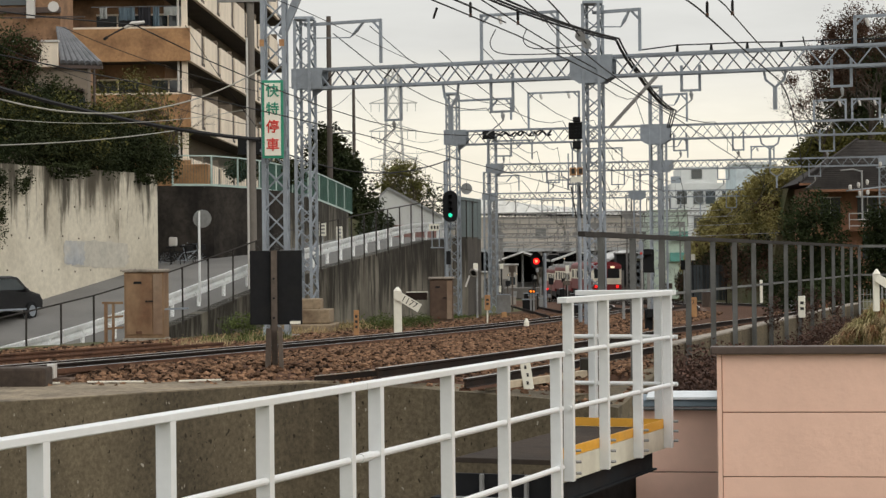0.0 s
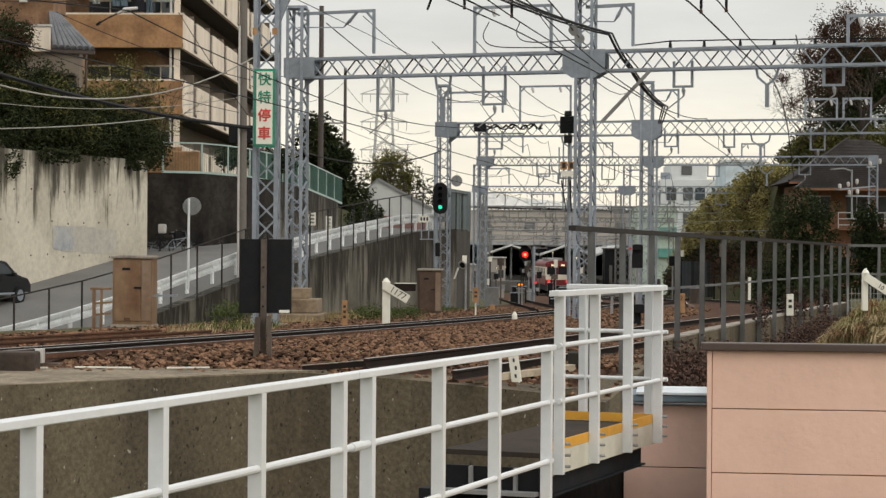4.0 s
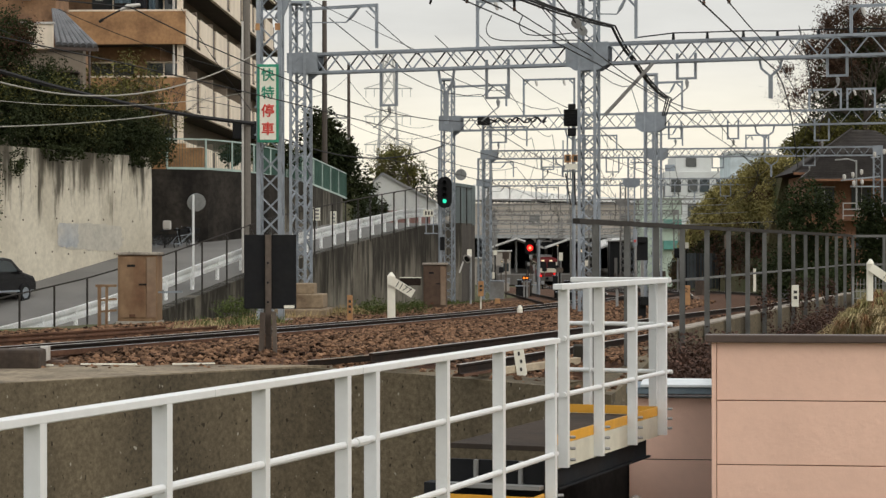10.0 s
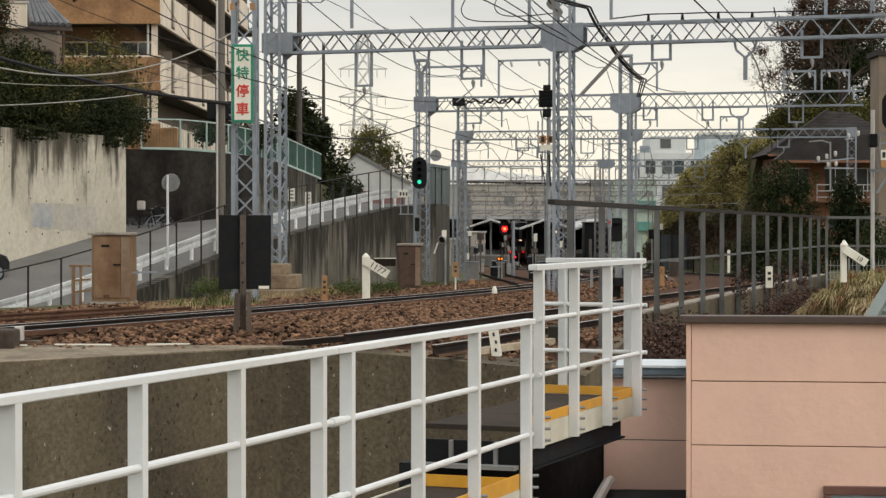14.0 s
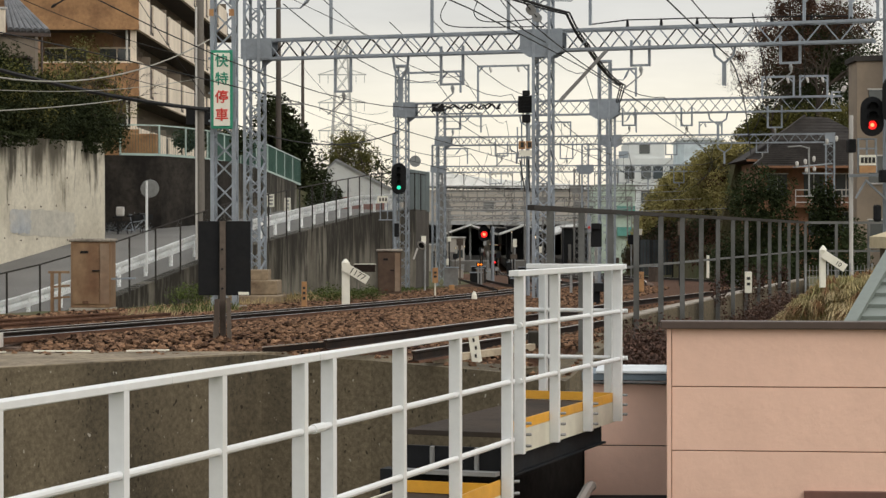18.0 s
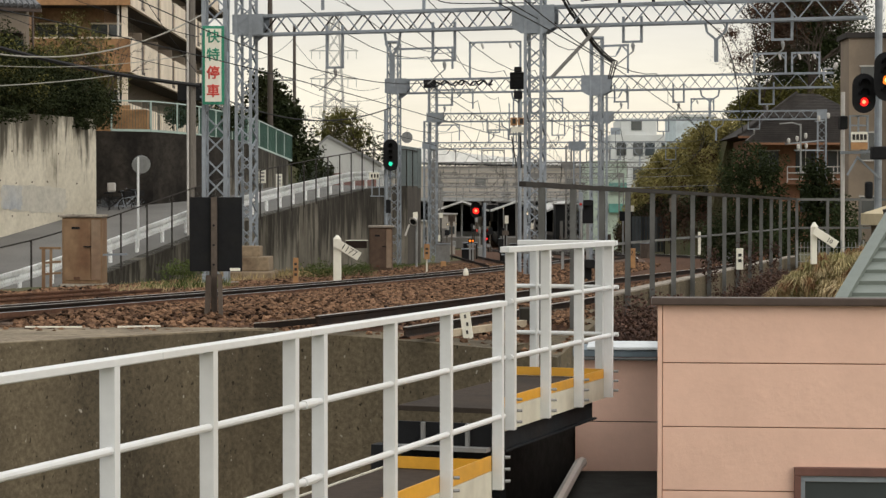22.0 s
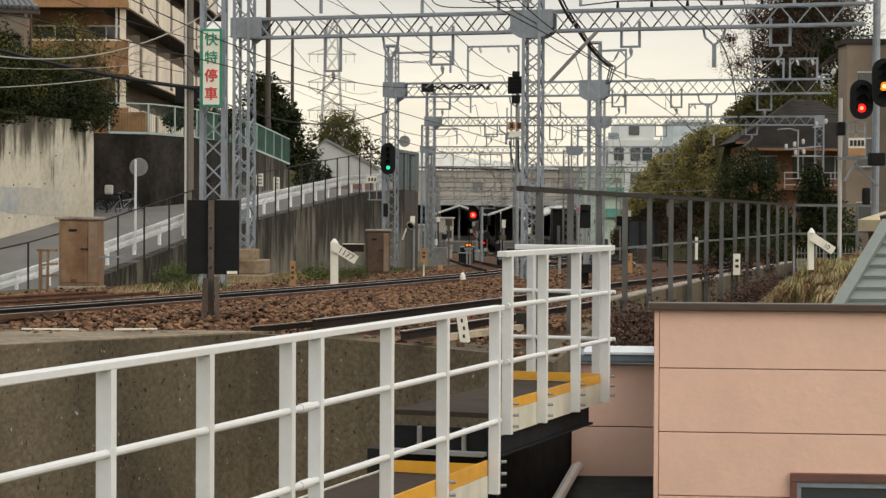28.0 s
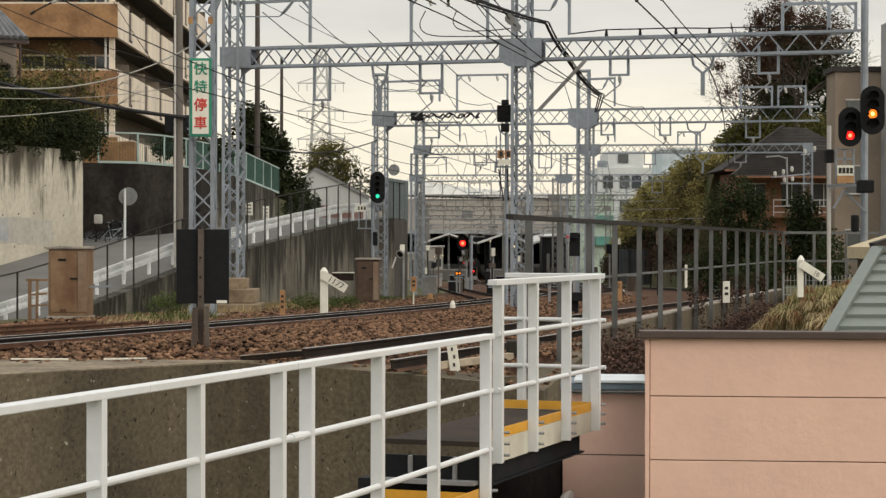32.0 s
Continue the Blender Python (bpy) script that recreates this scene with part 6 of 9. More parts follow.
# ---- apartment building ----
apt = thing("apartment_building", "tan brick and beige apartment building with stacked balconies", "building")
AX, AY, AX0, AY1 = -14.9, 90.0, -31.0, 128.0
# Recessed walls, slabs and partitions carry the balcony shade in their colours.
part("wall_core", box((AX0, AY + 1.6, 5.0), (AX - 1.5, AY1, 24.0)), BRICK_IN, apt, "recessed tan brick wall, balcony shade put into its colour")
part("side_wall", box((AX - 1.5, AY + 5, 5.0), (AX - 1.48, AY1, 24.0)), BEIGE_IN, apt, "recessed beige wall, balcony shade put into its colour")
for fl in range(5):
    z0 = 5.25 + 3.06 * fl
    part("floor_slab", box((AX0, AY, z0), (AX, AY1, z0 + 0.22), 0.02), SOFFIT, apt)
    b = part("front_parapet", box((-20.4 if fl else -22, AY - 0.03, z0 - 0.03), (AX - 0.02, AY + 0.16, z0 + 1.5), 0.02), BRICK, apt, "tan brick balcony front")
    part("coping", box((-20.5 if fl else -22, AY - 0.03, z0 + 1.502), (AX + 0.02, AY + 0.2, z0 + 1.58)), BEIGE, b)
    y, first = AY + 0.02, 3.0
    while y < AY1 - 5:
        part("side_parapet", box((AX - 0.16, y, z0 - 0.05), (AX + 0.02, y + first, z0 + 1.56), 0.02), BEIGE, apt, "beige balcony front")
        y += first
        part("balcony_grille", box((AX - 0.10, y, z0 + 0.06), (AX - 0.06, y + 1.15, z0 + 1.5)), BROWN_TRIM, apt, "dark brown balcony grille")
        part("slot_sill", box((AX - 0.16, y, z0 - 0.05), (AX + 0.02, y + 1.15, z0 + 0.06)), BEIGE, apt)
        y += 1.15
        part("partition", box((AX - 1.48, y + 0.2, z0 + 0.23), (AX - 0.2, y + 0.3, z0 + (2.15 if fl % 2 else 1.95))), BEIGE_IN, apt, "beige balcony partition, recess shade put into its colour")
        w = part("window", box((AX - 1.47, y + 0.8, z0 + 0.4), (AX - 1.43, y + 2.9, z0 + 2.3)), GLASS, apt)
        part("window_frame", bar(bmesh.new(), (AX - 1.42, y + 1.85, z0 + 0.4), (AX - 1.42, y + 1.85, z0 + 2.3), 0.07), BEIGE, w)
        part("air_conditioner", box((AX - 0.75, y - 2.2, z0 + 1.1), (AX - 0.4, y - 1.45, z0 + 1.72), 0.03), PORCELAIN, apt)
        first = 3.9
    for x0, x1 in ((-19.6, -17.6), (-17.0, -15.4), (-26.5, -24.5)):
        w = part("window", box((x0, AY + 1.55, z0 + 0.3), (x1, AY + 1.6, z0 + 2.3)), GLASS, apt)
        part("window_frame", bar(bmesh.new(), (x0, AY + 1.52, z0 + 2.33), (x1, AY + 1.52, z0 + 2.33), 0.08), BEIGE, w)
        part("window_frame", bar(bmesh.new(), ((x0 + x1) / 2, AY + 1.52, z0 + 0.3), ((x0 + x1) / 2, AY + 1.52, z0 + 2.3), 0.06), BEIGE, w)
    part("pillar", box((AX - 0.45, AY + 0.2, z0 + 0.23), (AX - 0.2, AY + 0.45, z0 + 3.06)), BEIGE, apt)
    part("drain_pipe", tube(bmesh.new(), [(AX - 0.62, AY + 0.3, z0 + 0.22), (AX - 0.62, AY + 0.3, z0 + 3.06)], 0.06, 6), PORCELAIN, apt)
CLOTH = [material("cloth_white", (0.62, 0.64, 0.63), 0.9), material("cloth_blue", (0.22, 0.30, 0.36), 0.9), material("cloth_dark", (0.05, 0.05, 0.06), 0.9)]
for k, (x, w, h, c) in enumerate(((-18.3, 0.75, 0.6, 1), (-17.4, 0.6, 0.85, 2), (-16.7, 0.3, 0.9, 1), (-16.2, 0.9, 0.4, 0), (-15.6, 0.28, 1.0, 0), (-19.2, 0.35, 0.5, 0))):
    bm = bmesh.new()
    n = 6
    top = [bm.verts.new((x + w * i / n, 90.35 + 0.04 * math.sin(i * 2.1), 13.9)) for i in range(n + 1)]
    bot = [bm.verts.new((x + w * i / n, 90.35 + 0.09 * math.sin(i * 2.1 + 1), 13.9 - h)) for i in range(n + 1)]
    for i in range(n):
        bm.faces.new((top[i], top[i + 1], bot[i + 1], bot[i]))
    bmesh.ops.solidify(bm, geom=bm.faces[:], thickness=0.01)
    solid("laundry", bm, CLOTH[c], ("white", "grey-blue", "black")[c] + " laundry hung on a balcony to dry", "laundry", "laundry on the balcony")
solid("laundry_pole", tube(bmesh.new(), [(-19.6, 90.35, 13.93), (-15.1, 90.35, 13.93)], 0.02, 6), STEEL, "thin steel laundry pole on a balcony", "pole")

# ---- house with a grey tiled roof ----
hs2 = thing("house", "beige house with a grey corrugated tile roof", "house", group="houses")
part("wall", box((-24, 79.0, 5.2), (-17.3, 79.6, 10.0), 0.02), BEIGE_IN, hs2)
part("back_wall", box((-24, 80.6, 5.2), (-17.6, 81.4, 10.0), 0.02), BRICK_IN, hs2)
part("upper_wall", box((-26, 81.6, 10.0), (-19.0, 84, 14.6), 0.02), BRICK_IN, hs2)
part("upper_floor_band", box((-26, 81.45, 12.55), (-18.95, 81.6, 12.8), 0.02), BROWN_TRIM, hs2)
part("upper_window", box((-21.6, 81.5, 12.9), (-20.2, 81.59, 14.2)), GLASS, hs2)
part("vent_pipe", box((-20.35, 81.2, 12.3), (-20.0, 81.44, 14.4), 0.03), PORCELAIN, hs2, "white boxed vent pipe")
part("rail", bar(bmesh.new(), (-21.4, 81.3, 12.35), (-17.9, 81.3, 12.35), 0.06), BROWN_TRIM, hs2)
part("parapet", box((-20.5, 78.7, 10.0), (-18.45, 78.88, 11.0), 0.02), BEIGE, hs2)
part("coping", box((-20.55, 78.65, 11.002), (-18.40, 78.93, 11.09)), PORCELAIN, hs2)
ta, tb, td, tc_ = Vector((-19.15, 81.5, 11.95)), Vector((-18.75, 81.5, 11.9)), Vector((-18.4, 78.9, 10.2)), Vector((-16.65, 78.9, 10.12))
for k in range(7):
    u = (k + 0.5) / 7
    part("tile_course", tube(bmesh.new(), [ta.lerp(tb, u), td.lerp(tc_, u)], [0.05, 0.12], 8), ROOF_TILE, hs2)
bm = bmesh.new()
dn = Vector((0, 0, -0.03))
hexa(bm, [td + dn * 4, tc_ + dn * 4, tb + dn * 4, ta + dn * 4, td + dn, tc_ + dn, tb + dn, ta + dn])
part("roof_base", bm, ROOF_DARK, hs2)
part("eave", bar(bmesh.new(), td - Vector((0.3, 0, 0.16)), tc_ - Vector((0, 0, 0.16)), 0.12), BROWN_TRIM, hs2)
part("canopy", box((-19.2, 78.2, 9.0), (-17.4, 79.0, 9.08)), BROWN_TRIM, hs2)
part("downpipe", tube(bmesh.new(), [(-17.0, 78.9, 5.2), (-17.0, 78.9, 9.9)], 0.045, 6), BROWN_TRIM, hs2)
part("window", box((-18.6, 78.95, 7.6), (-17.4, 78.99, 8.8)), GLASS, hs2)
dish = [(-18.75, 79.3, 12.5), (-18.72, 79.2, 12.5), (-18.7, 79.12, 12.5)]
solid("satellite_dish", tube(bmesh.new(), dish, [0.04, 0.17, 0.22], 14), PORCELAIN, "white satellite dish on a house wall", "satellite dish")

lamp2 = thing("street_lamp", "pale street lamp head on a thin dark arm", "street lamp", group="street lamps")
part("arm", tube(bmesh.new(), [(-14.6, 70.0, 10.15), (-14.3, 70, 10.32), (-13.94, 70.0, 10.5)], 0.03, 6), WIRE, lamp2)
part("head", tube(bmesh.new(), [(-13.97, 70.0, 10.48), (-13.7, 70.0, 10.62), (-13.24, 70.0, 10.68)], [0.04, 0.085, 0.05], 8), PORCELAIN, lamp2)
part("bracket", tube(bmesh.new(), [(-14.6, 70.0, 10.15), (-14.75, 70.2, 10.1)], 0.05, 6), WIRE, lamp2)

# bushes on the terrace edge and up the slope
bushes("terrace_bushes", "dark green overgrown shrubs on the tall wall", [((-20.5, 72.5, 6.6), (4.0, 2.5, 1.5), 3), ((-17.6, 76.0, 6.4), (2.6, 2.0, 1.5), 2.5), ((-16.0, 79.2, 6.5), (2.2, 1.6, 1.3), 2),
       ((-22.0, 71, 8.2), (2.6, 2.0, 2.2), 2), ((-25, 68, 7.5), (4, 3, 3.4), 3), ((-14.9, 81.5, 6.2), (1.1, 1.0, 0.9), 0.7), ((-17.5, 78.5, 7.2), (2.6, 1.5, 1.4), 2.5), ((-19.5, 74.5, 7.8), (2.6, 1.5, 1.6), 2.5), ((-16.2, 80.5, 6.6), (1.8, 1.2, 1.2), 1.5), ((-18.2, 76.5, 8.0), (1.5, 1.0, 1.5), 1.5)], 120000, 0.062, LEAF_DARK, 11, 0.05, 0.1)
bushes("terrace_shrub_brown", "brown-leaved shrub before the apartment balconies", [((-16.0, 83, 8.2), (1.9, 1.2, 1.7), 2), ((-18.3, 81, 8.4), (1.6, 1.2, 1.6), 1.5)], 2600, 0.10, LEAF_OLIVE, 12, 0.2)
bushes("terrace_shrub_thin", "thin olive-brown foliage before the lower balconies", [((-16.8, 84.5, 9.0), (1.9, 1.2, 1.9), 2.4), ((-15.4, 84, 7.2), (1.6, 1.0, 1.4), 1.5), ((-18.6, 83, 7.4), (2.0, 1.2, 1.8), 1.5)], 8000, 0.05, LEAF_OLIVE, 15, 0.35, 0.1)
bushes("terrace_shrub_tall", "dark olive shrub grown up beside the tiled house", [((-19.1, 75, 10.0), (0.9, 0.8, 1.1), 1.2), ((-20.0, 75, 9.4), (1.3, 1.0, 2.0), 1.6), ((-21.4, 73.5, 9.6), (1.8, 1.5, 2.4), 1.6)], 30000, 0.06, LEAF_MID, 16, 0.05, 0.1)
bushes("terrace_shrub_rust", "rust-brown thinning twigs beside the tiled house", [((-18.8, 74.6, 10.0), (1.0, 0.8, 1.2), 1.2), ((-19.6, 74.4, 9.0), (1.2, 1.0, 1.6), 1.2)], 3500, 0.05, LEAF_BROWN, 19, 0.25, 0.1)
# Olive leaf clumps imitate the lit patches on the dark shrubs.
bushes("terrace_shrub_lit", "olive leaves painted as lit tips on the dark terrace shrubs", [((-18.6, 74.0, 8.1), (2.6, 1.2, 0.8), 2), ((-16.6, 78.2, 7.9), (1.8, 1.0, 0.7), 1.5), ((-20.2, 71.6, 7.4), (2.4, 1.2, 1.2), 1.5), ((-17.2, 75.6, 6.8), (2.0, 1.0, 1.0), 1.5)], 5000, 0.06, LEAF_OLIVE, 17, 0.3, 0.3)
bm = bmesh.new()
rr_ = random.Random(8)
for k in range(14):
    limbs(bm, Vector((-16.5 + rr_.gauss(0, 1.6), 82 + rr_.gauss(0, 0.8), 6.3)), Vector((rr_.gauss(0, 0.3), 0, 1)).normalized(), 1.5, 0.035, 3, rr_)
solid("shrub_branches", bm, BARK, "bare thin branches of terrace shrubs", "shrub", kind="stuff")
bushes("vine_edge", "dark creeping plants hanging over the wall top", [((-17.2, 72.4, 5.5), (2.2, 0.7, 0.35), 1), ((-15.2, 78.5, 5.5), (1.5, 0.6, 0.4), 1), ((-20, 65, 5.5), (2.2, 0.8, 0.45), 1)], 3500, 0.08, LEAF_DARK, 13, 0.15)
bushes("hanging_creeper", "brown and dark green creeper hanging down the tall wall", [((-18.25, 68.6, 5.0), (0.3, 1.6, 0.9), 1.4), ((-17.75, 70.4, 5.0), (0.25, 1.2, 0.6), 1), ((-18.2, 68.9, 3.8), (0.15, 1.2, 1.3), 0.5)], 4000, 0.05, LEAF_DARK, 20, 0.2, 0.1)
bushes("wall_creeper", "dark shrubs on the dark stone wall", [((-12.4, 88.5, 6.2), (0.9, 0.7, 0.6), 1), ((-10.8, 91.5, 6.2), (1.2, 0.9, 0.8), 1.5)], 1800, 0.10, LEAF_DARK, 14, 0.1)
solid("dark_awning", box((-12.6, 88.9, 6.9), (-11.2, 90.0, 7.7), 0.03), BLACK, "black awning at the foot of the apartments", "awning")

# ---- poles ----


def utility_pole(label, x, y, z0, z1, r, mat, arms=()):
    u = thing("utility_pole", label, "utility pole", group="utility poles")
    part("shaft", tube(bmesh.new(), [(x, y, z0), (x, y, z1)], [r, r * 0.72], 12), mat, u)
    for z, a, b in arms:
        part("crossarm", bar(bmesh.new(), (x + a, y - 0.15, z), (x + b, y - 0.15, z), 0.09), STEEL_OLD, u)
        for k in range(3):
            xx = x + a + (b - a) * (k + 0.3) / 3
            part("insulator", tube(bmesh.new(), [(xx, y - 0.15, z + 0.04), (xx, y - 0.15, z + 0.2)], 0.05, 6), PORCELAIN, u)
    return u


up1 = utility_pole("thick grey concrete utility pole beside the road", -9.95, 74, 0.8, 17, 0.175, POLE_CONC, ((12.8, -1.2, 1.0), (11.9, -1.2, 1.0)))
part("conduit", tube(bmesh.new(), [(-10.07, 73.8, 0.8), (-10.07, 73.8, 10.5)], 0.045, 6), PORCELAIN, up1, "pale plastic conduit")
utility_pole("dark slender utility pole", -9.81, 104, 1.0, 15.06, 0.17, POLE_DARK)
utility_pole("thin dark utility pole", -10.24, 125, 2, 13.75, 0.13, POLE_DARK, ((10.2, -1.4, 0.1), (8.9, -1.4, 0.1), (7.0, -1.4, 0.1)))

# lattice mast with the green and white sign
mast = thing("lattice_mast", "wide galvanised lattice mast carrying the stop sign", "mast")
lattice(mast, (-6.96, 57.0, -0.2), (-6.96, 57.0, 11.5), 0.62, 0.62, 0.62, 0.115, 0.075, STEEL)
part("footing", box((-6.96 - 0.6, 56.4, -1.5), (-6.96 + 0.6, 57.6, -0.15), 0.05), CONCRETE_CAP, mast)
part("yellow_band", box((-7.35, 56.62, 8.25), (-7.22, 56.66, 8.45)), SIGN_ORANGE, mast, "yellow tape band")
part("yellow_band", box((-6.78, 56.62, 8.25), (-6.63, 56.66, 8.45)), SIGN_ORANGE, mast, "yellow tape band")
part("head_beam", bar(bmesh.new(), (-6.73, 57, 8.6), (-6.73 + 1.0, 57, 11.0), 0.22), STEEL, mast)
sg2 = thing("stop_sign_board", "tall white sign board with green border and Japanese writing", "sign")
SX, SZ = -6.96, 6.11
part("board", box((SX - 0.31, 56.40, SZ - 1.13), (SX + 0.31, 56.45, SZ + 1.13), 0.01), SIGN_GREEN, sg2, "green border board")
part("face", box((SX - 0.235, 56.375, SZ - 1.05), (SX + 0.235, 56.398, SZ + 1.05)), SIGN_WHITE, sg2)
for k, ch in enumerate("快特停車"):
    writing("character", ch, 0.39, SIGN_GREEN if k < 2 else SIGN_RED, sg2, (SX, 56.37, SZ + 0.80 - 0.52 * k))
for z in (-0.9, -0.1, 0.9):
    part("bracket", bar(bmesh.new(), (SX - 0.4, 56.5, SZ + z), (SX + 0.4, 56.55, SZ + z), 0.06), STEEL, sg2)

# black board by the wall
bb = thing("black_board_sign", "back of a black sign board on a rusty steel post", "sign")
part("board", box((-4.61, 33.96, 0.88), (-4.24, 34.0, 2.17), 0.008), BLACK, bb)
part("board", box((-4.14, 33.96, 0.88), (-3.70, 34.0, 2.17), 0.008), BLACK, bb)
part("post", bar(bmesh.new(), (-4.18, 33.92, -0.25), (-4.18, 33.92, 2.17), 0.10, 0.06), RUSTY_POST, bb)
part("base_angle", bar(bmesh.new(), (-4.29, 33.80, 0.06), (-4.26, 33.80, 0.82), 0.09, 0.09), RUSTY_POST, bb)
part("base_angle", bar(bmesh.new(), (-4.05, 33.80, 0.08), (-4.07, 33.80, 0.84), 0.07, 0.07), RUSTY_POST, bb)
part("plate", box((-3.91, 33.93, 0.89), (-3.73, 33.95, 0.94)), SIGN_WHITE, bb, "small white plate")
for k in range(3):
    part("bolt", tube(bmesh.new(), [(-4.18, 33.87, 1.0 + 0.34 * k), (-4.18, 33.84, 1.0 + 0.34 * k)], 0.02, 8), BLACK, bb)


CABINET_PALE = material("cabinet_pale", (0.27, 0.20, 0.14), 0.7, 0.0, 0.2, 6, (0.16, 0.085, 0.05), 0.7, 1.2, 0.1, 4.0)
CABINET_RUST = material("cabinet_rust", (0.105, 0.068, 0.046), 0.75, 0.1, 0.25, 6, (0.05, 0.028, 0.018), 0.8, 1.0, 0.15, 3.0)


def cabinet(label, x0, x1, y, z0, z1, depth=0.9, CABINET=CABINET):
    c = thing("relay_cabinet", label, "cabinet", group="relay cabinets")
    part("body", box((x0, y, z0), (x1, y + depth, z1), 0.025), CABINET, c)
    part("roof", box((x0 - 0.05, y - 0.06, z1 + 0.002), (x1 + 0.05, y + depth + 0.05, z1 + 0.09), 0.03), CONCRETE_CAP, c, "pale pitched lid")
    w = x1 - x0
    part("door", box((x0 + 0.06 * w, y - 0.025, z0 + 0.1), (x0 + 0.72 * w, y - 0.003, z1 - 0.06), 0.008), CABINET, c)
    # Lighter panel stands for the side face, its brighter look in the colour.
    part("door", box((x0 + 0.74 * w, y - 0.025, z0 + 0.1), (x0 + 0.97 * w, y - 0.003, z1 - 0.06), 0.008), CABINET_PALE, c, "lighter panel for the brighter side face of the cabinet")
    part("handle", box((x0 + 0.55 * w, y - 0.06, z0 + 0.55 * (z1 - z0)), (x0 + 0.74 * w, y - 0.028, z0 + 0.57 * (z1 - z0))), BLACK, c, "dark latch bar")
    part("vent", box((x0 + 0.25 * w, y - 0.04, z1 - 0.34), (x0 + 0.45 * w, y - 0.027, z1 - 0.27)), BLACK, c)
    part("hinge_plate", box((x0 + 0.3 * w, y - 0.04, z0 + 0.12), (x0 + 0.45 * w, y - 0.027, z0 + 0.2)), RUST, c)
    part("plinth", box((x0 - 0.04, y - 0.05, z0 - 1.0), (x1 + 0.04, y + depth, z0 - 0.002), 0.01), CONCRETE_CAP, c)
    return c


cabinet("rusty brown steel relay cabinet beside the road fence", -11.46, -10.30, 57, -0.21, 1.72)
cabinet("rusty brown steel relay cabinet by the retaining wall", -3.33, -2.43, 76, -0.40, 1.25, 0.7, CABINET_RUST)

# gate frame beside the cabinet
gt = thing("rusty_rail_frame", "rusty low steel gate frame beside the cabinet", "gate")
part("post", bar(bmesh.new(), (-12.00, 57.00, -0.34), (-12.00, 57.00, 0.83), 0.09), CABINET, gt)
part("post", bar(bmesh.new(), (-11.79, 57.00, -0.34), (-11.78, 57.00, 0.83), 0.07), CABINET, gt)
part("rail", bar(bmesh.new(), (-12.11, 57.00, 0.83), (-11.49, 57.00, 0.83), 0.07), CABINET, gt)
part("rail", bar(bmesh.new(), (-12.00, 57.00, 0.40), (-11.49, 57.00, 0.44), 0.06), CABINET, gt)
part("rail", bar(bmesh.new(), (-12.00, 57.00, 0.07), (-11.49, 57.00, 0.11), 0.06), CABINET, gt)
part("rail", bar(bmesh.new(), (-10.34, 57.20, 0.63), (-9.59, 57.20, 0.65), 0.06), STEEL, gt)

# round road sign seen from behind
rsn = thing("road_sign", "grey back of a round road sign on a white pole", "road sign")
part("disc", tube(bmesh.new(), [(-11.22, 70.00, 3.56), (-11.23, 70.03, 3.57)], 0.333, 24), STEEL_OLD, rsn)
pole(rsn, -11.32, 69.9, 0.58, 3.84, 0.045, WHITE_PAINT)

# gradient post and small lineside markers
gp = thing("gradient_post", "white gradient post with a slanting numbered arm", "railway marker", group="lineside markers")
part("post", box((-3.61, 58, -0.29), (-3.38, 58.2, 1.10), 0.02), SIGN_WHITE, gp)
part("cap", tube(bmesh.new(), [(-3.50, 58.10, 1.08), (-3.50, 58.10, 1.20)], [0.125, 0.03], 8), SIGN_WHITE, gp)
arm = part("arm", box((-0.08, -0.02, -0.14), (0.76, 0.02, 0.12), 0.01), SIGN_WHITE, gp)
arm.matrix_local = Matrix.Translation((-3.48, 57.95, 0.96)) @ Matrix.Rotation(radians(31), 4, "Y")
writing("number", "1177", 0.26, INK, arm, (0.40, -0.024, -0.01))
part("arm", box((-3.25, 58.1, 0.81), (-2.62, 58.14, 1.03), 0.01), material("dark_worn_board", (0.028, 0.020, 0.016), 0.85, 0.0, 0.2, spec=0.1), gp, "dark brown arm")
part("arm_edge", box((-3.25, 58.09, 1.032), (-2.60, 58.15, 1.055)), SIGN_WHITE, gp, "pale strip along the upper edge of the arm")


def marker(label, x0, x1, y, z0, z1, mat, text=None, marks=0, group="lineside markers"):
    m_ = thing("lineside_marker", label, "railway marker", group=group)
    part("stake", box((x0, y, z0 - 0.12), (x1, y + 0.09, z1), 0.012), mat, m_)
    if text:
        writing("number", text, (z1 - z0) * 0.4, INK, m_, ((x0 + x1) / 2, y - 0.005, z0 + 0.7 * (z1 - z0)))
    for k in range(marks):
        h = (z1 - z0) / (marks + 1)
        part("mark", box((x0 + 0.25 * (x1 - x0), y - 0.008, z0 + h * (k + 0.55)), (x0 + 0.75 * (x1 - x0), y - 0.002, z0 + h * (k + 1.05))), INK, m_)
    return m_


marker("orange stake with worn dark marks", -4.72, -4.57, 57, -0.06, 0.55, SIGN_ORANGE, None, 3)
marker("orange stake in the grass by the wall", -0.61, -0.39, 84, -0.72, -0.26, SIGN_ORANGE, None, 1)
marker("orange plate marker on a thin stake", -1.17, -0.96, 74, 0.20, 0.65, SIGN_ORANGE, None, 2)
solid("marker_stake", bar(bmesh.new(), (-1.07, 74.20, -0.60), (-1.07, 74.20, 0.58), 0.06), SIGN_WHITE, "thin pale stake of a marker plate", "railway marker")
marker("white stake with dark marks beside the fence wall", 7.47, 7.65, 52, 0.48, 0.93, SIGN_WHITE, None, 2)
marker("orange marker with a number two among the tracks", 5.83, 6.08, 66, 0.10, 0.65, SIGN_ORANGE, "2", 0)
marker("small white stake among the tracks", 9.93, 10.04, 80, 0.24, 1.05, SIGN_WHITE)
